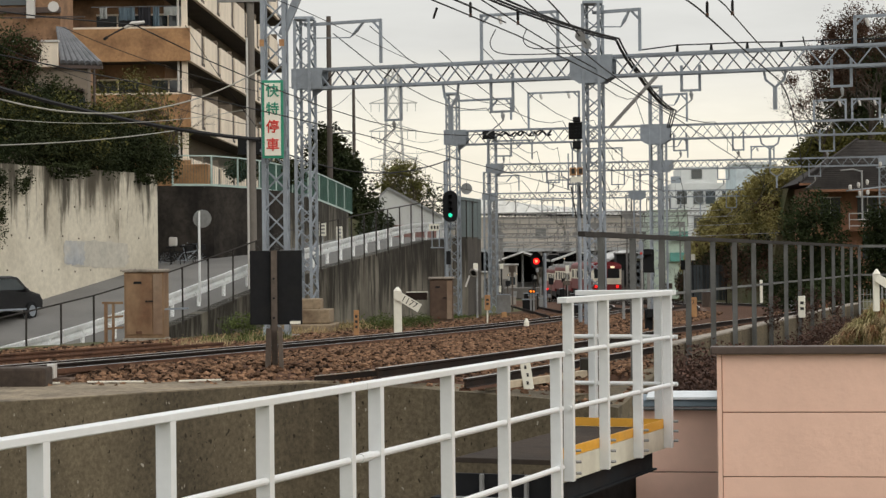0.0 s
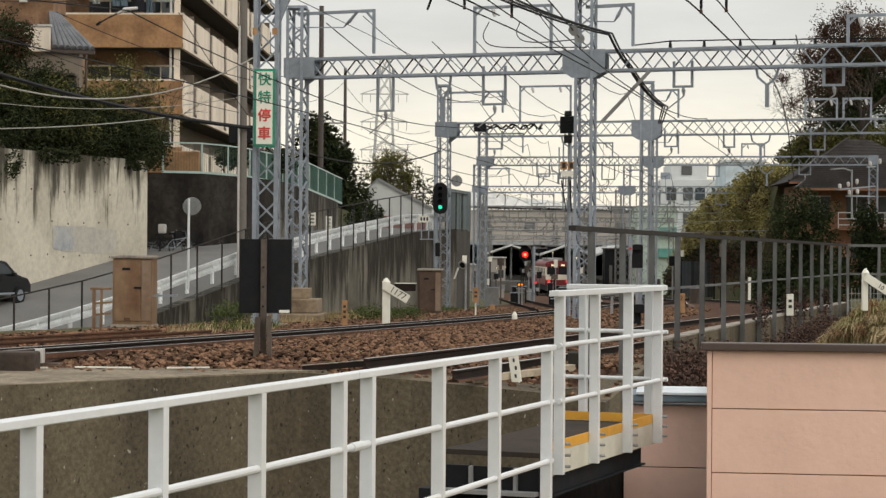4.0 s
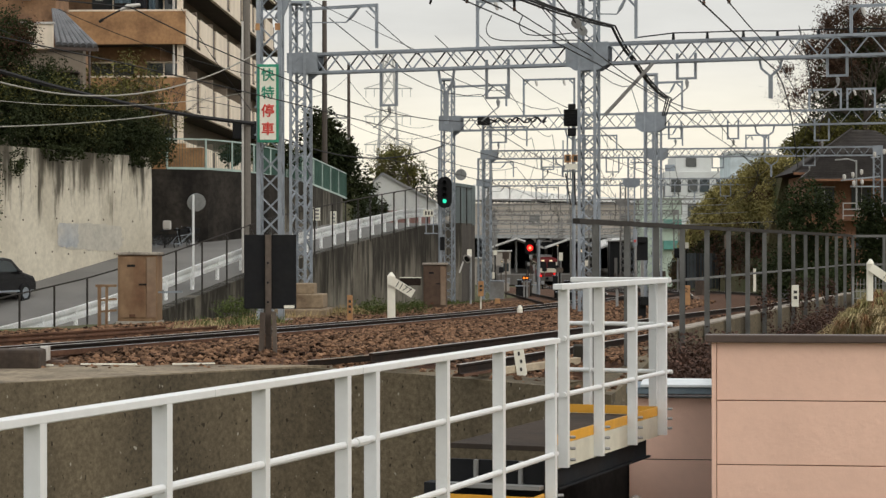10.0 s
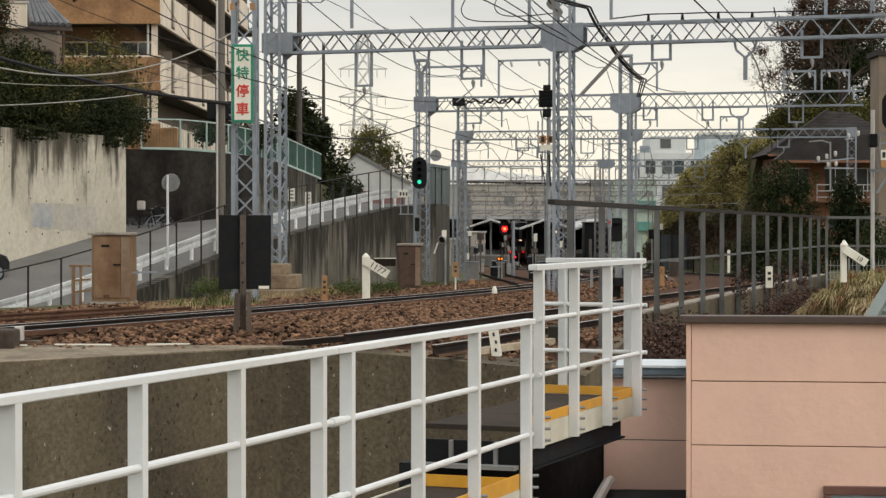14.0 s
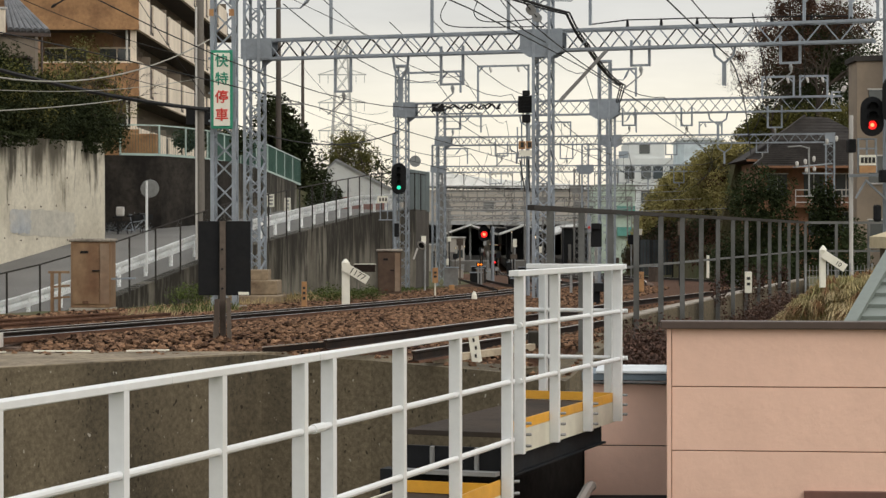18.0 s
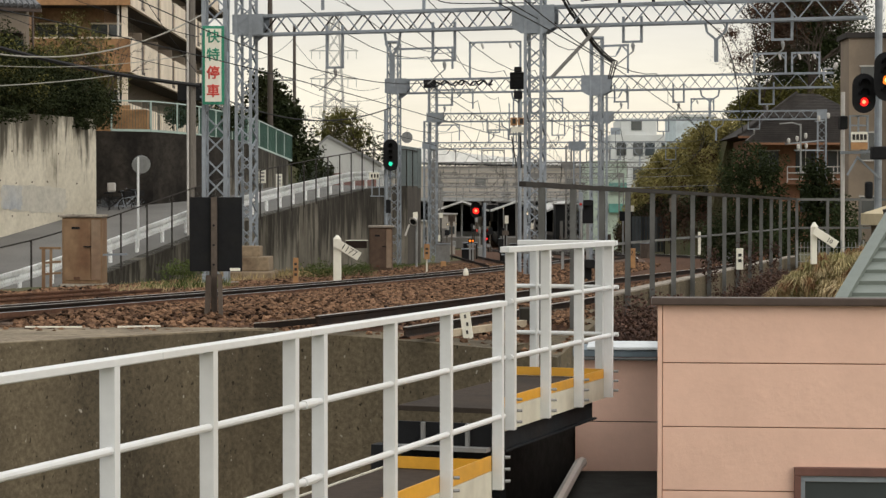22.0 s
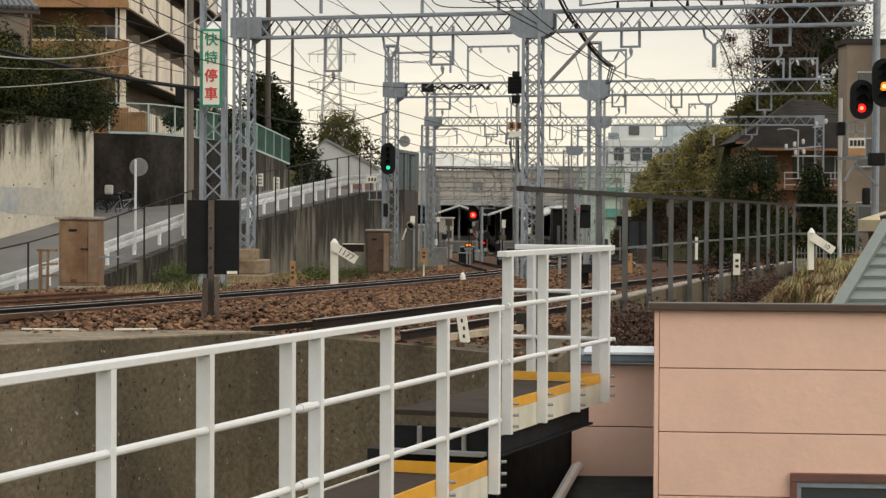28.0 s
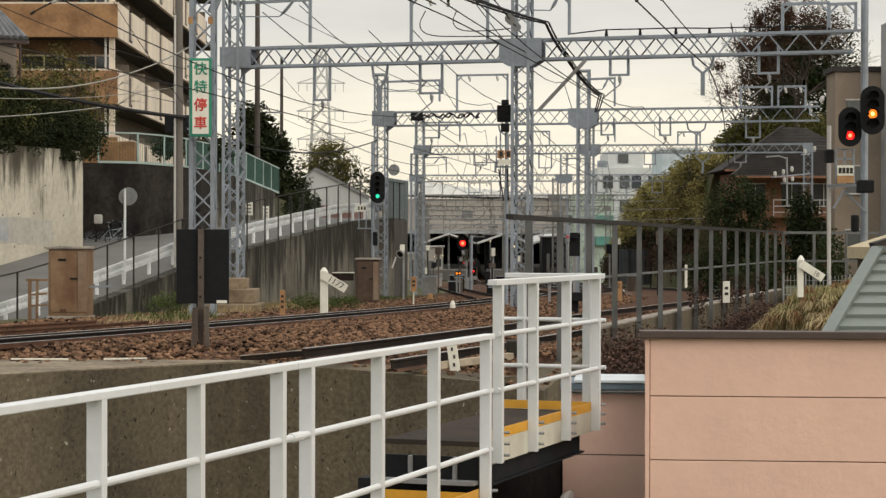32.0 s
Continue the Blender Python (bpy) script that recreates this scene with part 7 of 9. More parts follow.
solid("white_cone_marker", tube(bmesh.new(), [(0.33, 60.00, -0.06), (0.33, 60.00, 0.06), (0.33, 60.00, 0.17)], [0.09, 0.085, 0.03], 10), SIGN_WHITE, "small white dome marker by the rail", "railway marker")
ls = thing("leaning_marker", "leaning white stake with dark marks by the wall", "railway marker", group="lineside markers")
st = part("stake", box((-0.085, -0.03, -0.36), (0.085, 0.03, 0.19), 0.012), SIGN_WHITE, ls)
st.matrix_local = Matrix.Translation((0.18, 32.20, 0.10)) @ Matrix.Rotation(radians(-8), 4, "Y")
for k in range(3):
    part("mark", box((-0.022 + 0.02 * (k % 2), -0.037, -0.19 + 0.13 * k), (0.012 + 0.02 * (k % 2), -0.031, -0.13 + 0.13 * k)), INK, st)
solid("concrete_trough", bar(bmesh.new(), (-0.52, 31.6, -0.10), (1.18, 33.5, 0.01), 0.12, 0.11), material("tan_concrete", (0.48, 0.405, 0.30), 0.9, 0.0, 0.3, 12, (0.25, 0.2, 0.14), 0.7, 2.0), "pale concrete cable trough along the wall", "cable trough")
solid("concrete_box", box((1.16, 34.9, -1.0), (1.49, 35.5, 0.19), 0.02), WALL_GREY, "small grey concrete box beside the track", "box")

# small grey boxes, footings and equipment near the mast foot
FOOT = material("stained_footing", (0.25, 0.19, 0.125), 0.9, 0.0, 0.3, 8, (0.09, 0.055, 0.033), 0.8, 1.2, 0.4)
solid("footing_block", box((-7.05, 63.6, 0.42), (-6.35, 64.6, 0.77), 0.04), FOOT, "rust-stained upper footing block of the mast", "footing")
solid("footing_block", box((-7.28, 63.2, -0.03), (-6.02, 64.8, 0.43 - 0.004), 0.04), FOOT, "rust-stained middle footing block of the mast", "footing")
solid("footing_step", box((-7.49, 62.4, -1.4), (-5.85, 64.9, -0.03 - 0.01), 0.04), FOOT, "low stained concrete footing step of the mast", "footing")

# weeds along the wall foot
def weed_area(y0, y1, o0, o1):
    def fn(r_):
        p = line(r_.uniform(y0, y1), r_.uniform(o0, o1), -0.4)
        return p
    return fn


tufts("weeds", "green weeds along the foot of the grey wall", weed_area(66, 96, -8.6, -4.6), 8000, 0.30, GRASS_GREEN, 21)
tufts("weeds_near", "tall weeds by the end of the siding", weed_area(49, 53, -4.8, -3.5), 800, 0.5, GRASS_GREEN, 22)
tufts("straw_weeds", "pale straw grass by the end of the siding", weed_area(46, 52, -4.7, -3.2), 450, 0.5, GRASS_TAN, 25, (0.1, 0), 0.010)
tufts("dry_weeds", "dry straw-coloured weeds beside the road wall", weed_area(58, 70, -7.0, -4.5), 1200, 0.5, GRASS_DRY, 23)
bushes("low_weeds", "low leafy green weeds beside the track", [((-4.41, 64, 0.0), (0.8, 0.5, 0.35), 1), ((-3.41, 66, -0.1), (0.8, 0.5, 0.3), 1), ((-7.26, 52, 0.35), (0.7, 0.5, 0.3), 1)], 4500, 0.032, GRASS_GREEN, 24)

# ---- the right-hand side ----
# grass mound outside the fence
bm = bmesh.new()
n = 26
mg = []


def mound_z(x, y):
    u, v = (x - 8.8) / 3.6, (y - 41.5) / 5.5
    r = math.sqrt(u * u + v * v)
    return -4.6 + 5.55 * max(0.0, 1 - r ** 2.4) ** 0.75 + 0.22 * noise.noise((x * 0.9, y * 0.7, 3))


for i in range(n + 1):
    row = []
    for j in range(n + 1):
        x, y = 5.2 + 7.2 * i / n, 36.0 + 11 * j / n
        row.append(bm.verts.new((x, y, mound_z(x, y))))
    mg.append(row)
for i in range(n):
    for j in range(n):
        bm.faces.new((mg[i][j], mg[i + 1][j], mg[i + 1][j + 1], mg[i][j + 1]))
solid("grass_mound", bm, SOIL, "soil mound overgrown with dry grass beside the railway", "mound", kind="structure")


def on_mound(r_):
    while True:
        x, y = r_.uniform(5.3, 12), r_.uniform(36.4, 45)
        z = mound_z(x, y)
        if z > -2.2:
            return (x, y, z - 0.03)


tufts("dry_grass", "dry yellow-brown grass hanging over the mound", on_mound, 30000, 0.26, GRASS_DRY, 31, (-0.25, -0.8), 0.008)
tufts("mound_weeds", "green weeds on the dry grass mound", on_mound, 2500, 0.25, LEAF_OLIVE, 32, (0, -0.3), 0.02)


def stalk_area(r_):
    x = r_.uniform(6.2, 7.1)
    return (x, r_.uniform(38.5, 41), mound_z(x, 39.5))


tufts("dry_stalks", "tall dry reed stalks at the mound's edge", stalk_area, 260, 1.0, GRASS_DRY, 33, (0.18, 0), 0.010)
tussocks("grass_tussocks", "drooping tussocks of bleached tan grass on the mound", on_mound, 420, 46, 0.42, GRASS_TAN, 37)
tussocks("brown_tussocks", "drooping tussocks of rust-brown dead grass on the mound", on_mound, 150, 46, 0.40, GRASS_RUST, 38)
gp2 = thing("gradient_post", "white gradient post with a slanting arm on the mound", "railway marker", group="lineside markers")
part("post", box((7.27, 40, 0.84), (7.39, 40.12, 1.62), 0.015), SIGN_WHITE, gp2)
part("cap", tube(bmesh.new(), [(7.34, 40.05, 1.60), (7.34, 40.05, 1.70)], [0.085, 0.02], 8), SIGN_WHITE, gp2)
arm = part("arm", box((-0.04, -0.02, -0.09), (0.5, 0.02, 0.08), 0.008), SIGN_WHITE, gp2)
arm.matrix_local = Matrix.Translation((7.36, 39.95, 1.51)) @ Matrix.Rotation(radians(33), 4, "Y")
writing("number", "10", 0.13, INK, arm, (0.33, -0.024, -0.01))
# dead vines over the fence wall
vine = []
for k in range(16):
    p = F0 + FD * (1.0 + 1.55 * k)
    vine.append(((p.x + 0.9, p.y - 0.6, -0.98 + 0.03 * k + 0.2 * math.sin(k * 2.3)), (0.9, 0.9, 0.6 + 0.12 * math.sin(k * 1.7)), 1))
bushes("dead_vines", "dark brown dead vines heaped against the fence wall", vine, 28000, 0.042, DEAD_VINE, 34, 0.0, 0.3)
bushes("vines_on_posts", "brown vines climbing fence posts", [((F0 + FD * s + Vector((0.1, -0.1, 0.35))), (0.28, 0.2, 0.75), 1) for s in (12.4, 18.6, 21.7, 27.9)], 2500, 0.04, DEAD_VINE, 35)
bushes("vines_near_annex", "brown vines behind the pink annex", [((3.5, 38.5, -0.55), (1.0, 1.3, 0.75), 1), ((4.4, 40.5, -0.6), (1.1, 1.3, 0.8), 1), ((3.0, 36, -0.8), (0.8, 1.3, 0.7), 1)], 14000, 0.045, DEAD_VINE, 36, 0.0, 0.3)

# green metal roof behind the pink building
gr2 = thing("green_roof_house", "house with a grey-green stepped metal hip roof", "house", group="houses")
E0, R0 = Vector((3.72, 19.4, 0.86)), Vector((4.80, 21.6, 1.85))
for k in range(9):
    u0, u1 = k / 9, (k + 1) / 9
    a, b = E0.lerp(R0, u0), E0.lerp(R0, u1)
    bm = bmesh.new()
    hexa(bm, [(a.x, a.y, a.z - 0.06), (11, a.y, a.z - 0.06), (11, b.y, b.z - 0.06), (b.x, b.y, b.z - 0.06),
              (a.x, a.y - 0.015, a.z + 0.032), (11, a.y - 0.015, a.z + 0.032), (11, b.y + 0.01, b.z), (b.x, b.y + 0.01, b.z)])
    part("roof_course", bm, ROOF_GREEN, gr2)
part("ridge_cap", bar(bmesh.new(), R0 + Vector((0, 0, 0.04)), (11, R0.y, R0.z + 0.04), 0.13, 0.06), ROOF_GREEN, gr2, "grey-green ridge cap")
part("hip_cap", bar(bmesh.new(), E0 + Vector((0, 0, 0.03)), R0 + Vector((0, 0, 0.05)), 0.13, 0.05), ROOF_GREEN, gr2, "grey-green hip cap")
part("wall", box((4.2, 20.0, -4.6), (11, 24, 0.8)), BEIGE, gr2)
sh = thing("pale_shed", "cream shed with a dark sloping roof", "shed")
bm = extrude_outline([(10.14, 1.58), (10.14, 1.86), (11.10, 2.16), (14.1, 2.23), (14.1, 1.58)], 3.0)
part("wall", bm, material("yellowed_cream", (0.50, 0.42, 0.27), 0.8, 0.0, 0.12, 5, (0.36, 0.29, 0.18), 0.5, 0.8), sh).matrix_local = Matrix.Translation((0, 46, 0))
part("roof", bar(bmesh.new(), (10.06, 45.80, 1.90), (11.75, 45.80, 2.42), 0.6, 0.12), ROOF_DARK, sh)
part("lower_wall", box((10.4, 46.2, -4.6), (14.1, 49, 1.575)), CONCRETE, sh)
bf = thing("wire_fence", "grey wire fence panels by the signal mast", "fence")
for k in range(7):
    x = 9.6 + 0.62 * k
    part("post", bar(bmesh.new(), (x, 55, -0.3), (x, 55, 1.1), 0.04), STEEL_OLD, bf)
    bm = bmesh.new()
    for i in range(6):
        bar(bm, (x, 55, -0.1 + 0.2 * i), (x + 0.62, 55, -0.1 + 0.2 * i), 0.015)
        bar(bm, (x + 0.1 * i, 55, -0.1), (x + 0.1 * i, 55, 1.05), 0.012)
    part("mesh_panel", bm, STEEL_OLD, bf)["kind"] = "stuff"
bm = bmesh.new()
hexa(bm, [(8, 50, -4.6), (40, 50, -4.6), (40, 100, -4.6), (15.5, 92, -4.6), (9.6, 54, -0.2), (40, 54, -0.2), (40, 100, 0.2), (15.8, 90, 0.0)])
solid("side_bank", bm, SOIL, "grassy ground beside the signal mast", "ground", kind="structure")

# brown apartment block
ab = thing("apartment_block", "grey-brown apartment block with pale window frames", "building")
TAUPE = material("taupe_render", (0.27, 0.215, 0.16), 0.85, 0.0, 0.06, 5, (0.15, 0.12, 0.10), 0.4, 0.8, 0.1)
part("wall", box((18.45, 92, -1), (34, 94, 10.0), 0.03), TAUPE, ab)
part("roof_edge", box((18.3, 91.9, 10.0), (34.2, 94.2, 10.25), 0.02), ROOF_DARK, ab)
part("bay", box((20.6, 90.4, -1), (34, 91.98, 12.2), 0.03), material("cool_grey_render", (0.34, 0.34, 0.34), 0.8), ab, "projecting pale grey bay")
for zz in (0.2, 3.1, 6.0, 8.9):
    part("floor_band", box((20.55, 90.3, zz), (34, 90.39, zz + 0.22)), PORCELAIN, ab)
    w = part("window", box((21.2, 90.33, zz + 0.7), (23.2, 90.38, zz + 2.3)), material("blue_glass", (0.06, 0.10, 0.13), 0.1, 0.0, 0.05), ab)
    part("window_frame", bar(bmesh.new(), (21.2, 90.3, zz + 2.33), (23.2, 90.3, zz + 2.33), 0.08), PORCELAIN, w)
    part("window_frame", bar(bmesh.new(), (21.15, 90.3, zz + 0.7), (21.15, 90.3, zz + 2.33), 0.08), PORCELAIN, w)
for x, z in ((19.0, 7.4), (19.0, 4.3), (19.0, 1.3)):
    w = part("window", box((x, 91.93, z), (x + 0.9, 91.99, z + 1.25)), GLASS, ab)
    part("window_frame", box((x - 0.07, 91.9, z - 0.07), (x + 0.97, 91.94, z - 0.002)), PORCELAIN, w)
    part("window_frame", box((x - 0.07, 91.9, z + 1.252), (x + 0.97, 91.94, z + 1.32)), PORCELAIN, w)

# house with a dark hip roof
hh = thing("house", "orange-brown house with a dark slate hip roof", "house", group="houses")
TERRA = material("terracotta_wall", (0.25, 0.125, 0.07), 0.85, 0.0, 0.2, 5, (0.12, 0.06, 0.035), 0.7, 0.8)
part("wall", box((19.3, 128.5, -1.5), (28.0, 136, 6.6), 0.02), TERRA, hh)
for nm, corners in (("roof", ((18.4, 127.4, 6.75), (29.0, 127.4, 6.75), (29.0, 137, 6.75), (18.4, 137, 6.75), (22.9, 131.5, 9.75), (24.6, 132.5, 9.75))),
                    ("porch_roof", ((18.9, 126.6, 6.3), (26.8, 126.6, 6.3), (26.8, 128.6, 6.3), (18.9, 128.6, 6.3), (20.4, 128.0, 8.1), (25.6, 128.0, 8.1)))):
    bm = bmesh.new()
    rv = [bm.verts.new(p) for p in corners]
    for q in ((0, 1, 5, 4), (1, 2, 5), (2, 3, 4, 5), (3, 0, 4), (0, 3, 2, 1)):
        bm.faces.new([rv[i] for i in q])
    bmesh.ops.recalc_face_normals(bm, faces=bm.faces[:])
    rf = part(nm, bm, ROOF_DARK, hh)
    a, b, c, d = (Vector(corners[i]) for i in (0, 1, 5, 4))
    for k in range(1, 14):
        u = k / 14
        part("tile_course", bar(bmesh.new(), a.lerp(d, u) + Vector((0.02, -0.02, 0.03)), b.lerp(c, u) + Vector((-0.02, -0.02, 0.03)), 0.05, 0.035), ROOF_DARK, rf)
    part("eave", bar(bmesh.new(), a - Vector((0, 0.05, 0.08)), b - Vector((0, 0.05, 0.08)), 0.1, 0.14), TERRA, hh, "orange-brown eave board")
    part("hip", bar(bmesh.new(), a + Vector((0, 0, 0.05)), d + Vector((0, 0, 0.08)), 0.16, 0.1), ROOF_DARK, hh)
for x, z in ((19.9, 4.3), (22.3, 4.3), (24.4, 4.3), (22.6, 1.8), (24.8, 1.8)):
    w = part("window", box((x, 128.42, z), (x + 1.3, 128.49, z + 1.5)), GLASS, hh)
    part("window_frame", box((x - 0.06, 128.38, z + 1.502), (x + 1.36, 128.44, z + 1.57)), PORCELAIN, w)
    part("window_frame", bar(bmesh.new(), (x + 0.65, 128.4, z), (x + 0.65, 128.4, z + 1.5), 0.06), PORCELAIN, w)
part("balcony_floor", box((21.6, 127.4, 3.6), (26.6, 128.48, 3.75), 0.02), TERRA, hh)
for z in (3.95, 4.35, 4.75):
    part("balcony_rail", bar(bmesh.new(), (21.6, 127.45, z), (26.6, 127.45, z), 0.06), PORCELAIN, hh, "white balcony rail")
for k in range(6):
    part("balcony_post", bar(bmesh.new(), (21.6 + k, 127.45, 3.7), (21.6 + k, 127.45, 4.78), 0.05), PORCELAIN, hh)
lampp = thing("street_lamp", "grey street lamp with a curved arm", "street lamp", group="street lamps")
part("pole", tube(bmesh.new(), [(15.51, 88.00, 3.62), (15.50, 88.00, 5.81)], 0.04, 8), STEEL_OLD, lampp)
part("arm", tube(bmesh.new(), [(15.50, 88.00, 5.75), (15.12, 88.00, 5.86), (14.56, 88.00, 5.81)], 0.035, 6), STEEL_OLD, lampp)

# crossarms with white insulators beside the third gantry's end mast
KNOBS = (((23.07, 119.1, 10.73), (23.93, 119.1, 10.90)), ((22.08, 119.1, 7.54), (22.66, 119.1, 7.71)), ((20.26, 119.1, 6.17), (20.77, 119.1, 6.31), (21.29, 119.1, 6.48)), ((20.84, 119.1, 5.80), (21.32, 119.1, 5.86)))
for row in KNOBS:
    ia = thing("insulator_arm", "steel crossarm carrying white porcelain insulators", "crossarm", group="insulator arms")
    part("arm", bar(bmesh.new(), (row[0][0] - 0.2, 119.15, row[0][2] - 0.22), (22.85, 121.6, row[-1][2] - 0.22), 0.08), STEEL, ia)
    for x, y, z in row:
        part("insulator", tube(bmesh.new(), [(x, y, z - 0.2), (x, y, z - 0.1), (x, y, z + 0.08), (x, y, z + 0.13)], [0.05, 0.10, 0.10, 0.04], 10), PORCELAIN, ia)
    if row[0][2] > 10:
        part("upright", bar(bmesh.new(), (22.85, 121.6, 9.9), (22.85, 121.6, 10.72), 0.10), STEEL, ia)

# wooded slope on the right
CREST = ((118, 20.8, 9.2), (125, 20.1, 9.0), (132, 19.6, 8.6), (148, 19.3, 7.9), (165, 18.9, 7.2), (185, 18.7, 5.2), (200, 18.8, 2.6), (207, 19.1, -0.8))


def crest(y):
    for (y0, x0, z0), (y1, x1, z1) in zip(CREST, CREST[1:]):
        if y <= y1:
            u = (y - y0) / (y1 - y0)
            return x0 + (x1 - x0) * u, z0 + (z1 - z0) * u
    return CREST[-1][1:]


bm = bmesh.new()
sl = []
for k in range(31):
    y = 137 + 70 * k / 30
    cx, cz = crest(y)
    g0 = level(y) - 0.4
    row = [bm.verts.new((cx - 2.0, y, g0)), bm.verts.new((cx - 1.3, y, g0 + (cz - g0) * 0.5)), bm.verts.new((cx - 0.2, y, cz - 0.5)), bm.verts.new((cx + 3, y, cz - 0.2)), bm.verts.new((cx + 24, y + 4, cz - 0.2)), bm.verts.new((cx + 25, y + 4, g0))]
    sl.append(row)
for a, b in zip(sl, sl[1:]):
    for j in range(5):
        bm.faces.new((a[j], a[j + 1], b[j + 1], b[j]))
bm.faces.new(sl[0])
bmesh.ops.recalc_face_normals(bm, faces=bm.faces[:])
solid("hillside", bm, SOIL, "overgrown grassy hillside beside the tracks", "hill", kind="structure")
top_, mid_, low_ = [], [], []
hr = random.Random(77)
for k in range(34):
    y = 138 + 67 * k / 33
    cx, cz = crest(y)
    g0 = level(y)
    top_.append(((cx - 0.5 + hr.uniform(-0.3, 0.3), y, cz - 0.5 + hr.uniform(-0.3, 0.35)), (1.3, 1.8, hr.uniform(0.6, 1.1)), 1))
    mid_.append(((cx - 1.1 + hr.uniform(-0.3, 0.3), y, g0 + (cz - g0) * hr.uniform(0.55, 0.75)), (1.0, 1.6, 1.3), 1))
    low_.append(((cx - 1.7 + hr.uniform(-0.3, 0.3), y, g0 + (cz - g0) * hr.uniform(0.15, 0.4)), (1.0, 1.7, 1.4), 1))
bushes("hillside_shrubs", "olive-green and yellowing shrubs covering the hillside", top_ + mid_, 70000, 0.105, LEAF_HILL, 41, 0.0, 0.3)
bushes("hillside_brush", "brown dry brush on the hillside", mid_[1::3] + low_, 15000, 0.11, LEAF_BROWN, 43, 0.05, 0.3)
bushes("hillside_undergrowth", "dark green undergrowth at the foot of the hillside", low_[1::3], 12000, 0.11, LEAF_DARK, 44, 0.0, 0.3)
bm = bmesh.new()
for k in range(16):
    y = 139 + 4 * k
    cx, cz = crest(y)
    limbs(bm, Vector((cx - 1.6, y - 1.2, level(y))), Vector((hr.gauss(-0.15, 0.2), -0.1, 1)).normalized(), 1.9, 0.05, 3, hr)
solid("hillside_stems", bm, BARK, "thin bare stems on the hillside", "shrub", kind="stuff")
bushes("evergreen_trees", "dense dark evergreen shrubs before the dark-roofed house", [((14.6, 96, 3.4), (1.7, 1.5, 1.8), 2.4), ((17.5, 95, 3.0), (0.9, 1.2, 1.7), 1.4), ((16.0, 96, 1.2), (1.9, 1.8, 1.6), 2), ((14.9, 97.5, 1.0), (1.6, 1.6, 1.6), 2), ((18.0, 95.5, 1.4), (1.3, 1.4, 2.0), 1.6), ((15.7, 94, 0.0), (2.6, 1.5, 1.2), 1.5),
       ((17.6, 88.5, 0.6), (0.9, 1.2, 2.2), 1.2), ((13.4, 99, 0.4), (1.4, 1.4, 1.5), 1)], 34000, 0.085, LEAF_MID, 42)
pf = thing("plank_fence", "dark upright plank fence at the foot of the hillside", "fence")
me_pl = mesh_of(box((-0.115, -0.02, 0), (0.115, 0.02, 2.9), 0.01), material("dark_planks", (0.06, 0.07, 0.075), 0.8, vary=0.5))
for k in range(14):
    part("plank", me_pl, None, pf).matrix_local = pose(14.5 + 0.25 * k, 162 - 0.12 * k, -1.5, 0, 0, -3)

BACK = 1.24


def back(blobs):
    """Clumps of the trees on the hill's brow, set out from the eye by one factor."""
    return [((x * BACK, y * BACK, EYE + (z - EYE) * BACK), tuple(r * BACK for r in rad), n_) for (x, y, z), rad, n_ in blobs]


tree("half-bare autumn tree with reddish brown leaves", (25.2, 139, 7.2), 11.0, 0.26, back([((17.2, 112, 13.2), (1.2, 1.6, 1.1), 0.45), ((18.6, 112, 12.6), (1.8, 1.7, 2.2), 2.4), ((17.4, 112, 11.2), (1.1, 1.2, 1.2), 0.2), ((19.6, 112, 14.9), (2.2, 1.7, 1.6), 1.6), ((21.6, 111, 13.8), (2.2, 1.7, 1.6), 1.2), ((18.2, 112, 14.6), (0.9, 1.0, 0.8), 0.4)]),
     26000, 0.075, LEAF_BROWN, 51, 5, 0.2, 0.05)
tree("dense dark evergreen tree behind the autumn tree", (26.5, 145, 7.2), 11, 0.4, back([((19.6, 116, 11.0), (2.2, 2.0, 3.2), 2.4), ((22.0, 116, 12.2), (3.0, 2.2, 4.0), 3), ((20.2, 116, 8.4), (3.0, 2.0, 2.0), 2), ((24.0, 116, 9.0), (2.8, 2.2, 3.0), 2), ((18.0, 116, 8.2), (1.5, 1.6, 1.3), 1), ((20.6, 116, 13.4), (2.0, 2.0, 1.8), 1.6)]), 66000, 0.11, LEAF_MID, 52, 2, 0.0, 0.1)
tree("bare twiggy tree leaning out over the tracks", (22.6, 139, 6.8), 9.5, 0.13, back([((16.2, 111, 10.6), (1.3, 1.4, 1.5), 1), ((15.6, 111, 11.9), (0.9, 1.0, 0.7), 0.6)]), 1500, 0.075, LEAF_BROWN, 53, 5, 0.2, 0.1, (-0.28, 0, 1))
bushes("slope_scrub", "yellow-green scrub under the trees", back([((16.9, 114, 7.6), (1.2, 1.6, 0.9), 1), ((18.0, 113, 8.4), (1.5, 1.4, 0.9), 1), ((21, 113, 8.4), (2.4, 1.6, 1.2), 1)]), 12000, 0.11, LEAF_OLIVE, 54)

# ---- the distance ----
wb = thing("white_building", "white flat-roofed building with dark windows", "building", group="distant buildings")
WHITE_R = material("white_render", (0.62, 0.64, 0.63), 0.8, 0.0, 0.05, 3, (0.5, 0.5, 0.49), 0.4, 0.5, 0.0)
part("wall", box((20.8, 262, -3), (29.5, 280, 12.0), 0.05), WHITE_R, wb)
part("upper_storey", box((22.2, 262.5, 12.0), (27.0, 275, 14.2), 0.05), WHITE_R, wb)
for x in (21.6, 23.8, 25.4, 27.6):
    for z in (3.0, 6.0, 9.2):
        part("window", box((x, 261.9, z), (x + 1.3, 261.98, z + 1.7)), GLASS, wb)
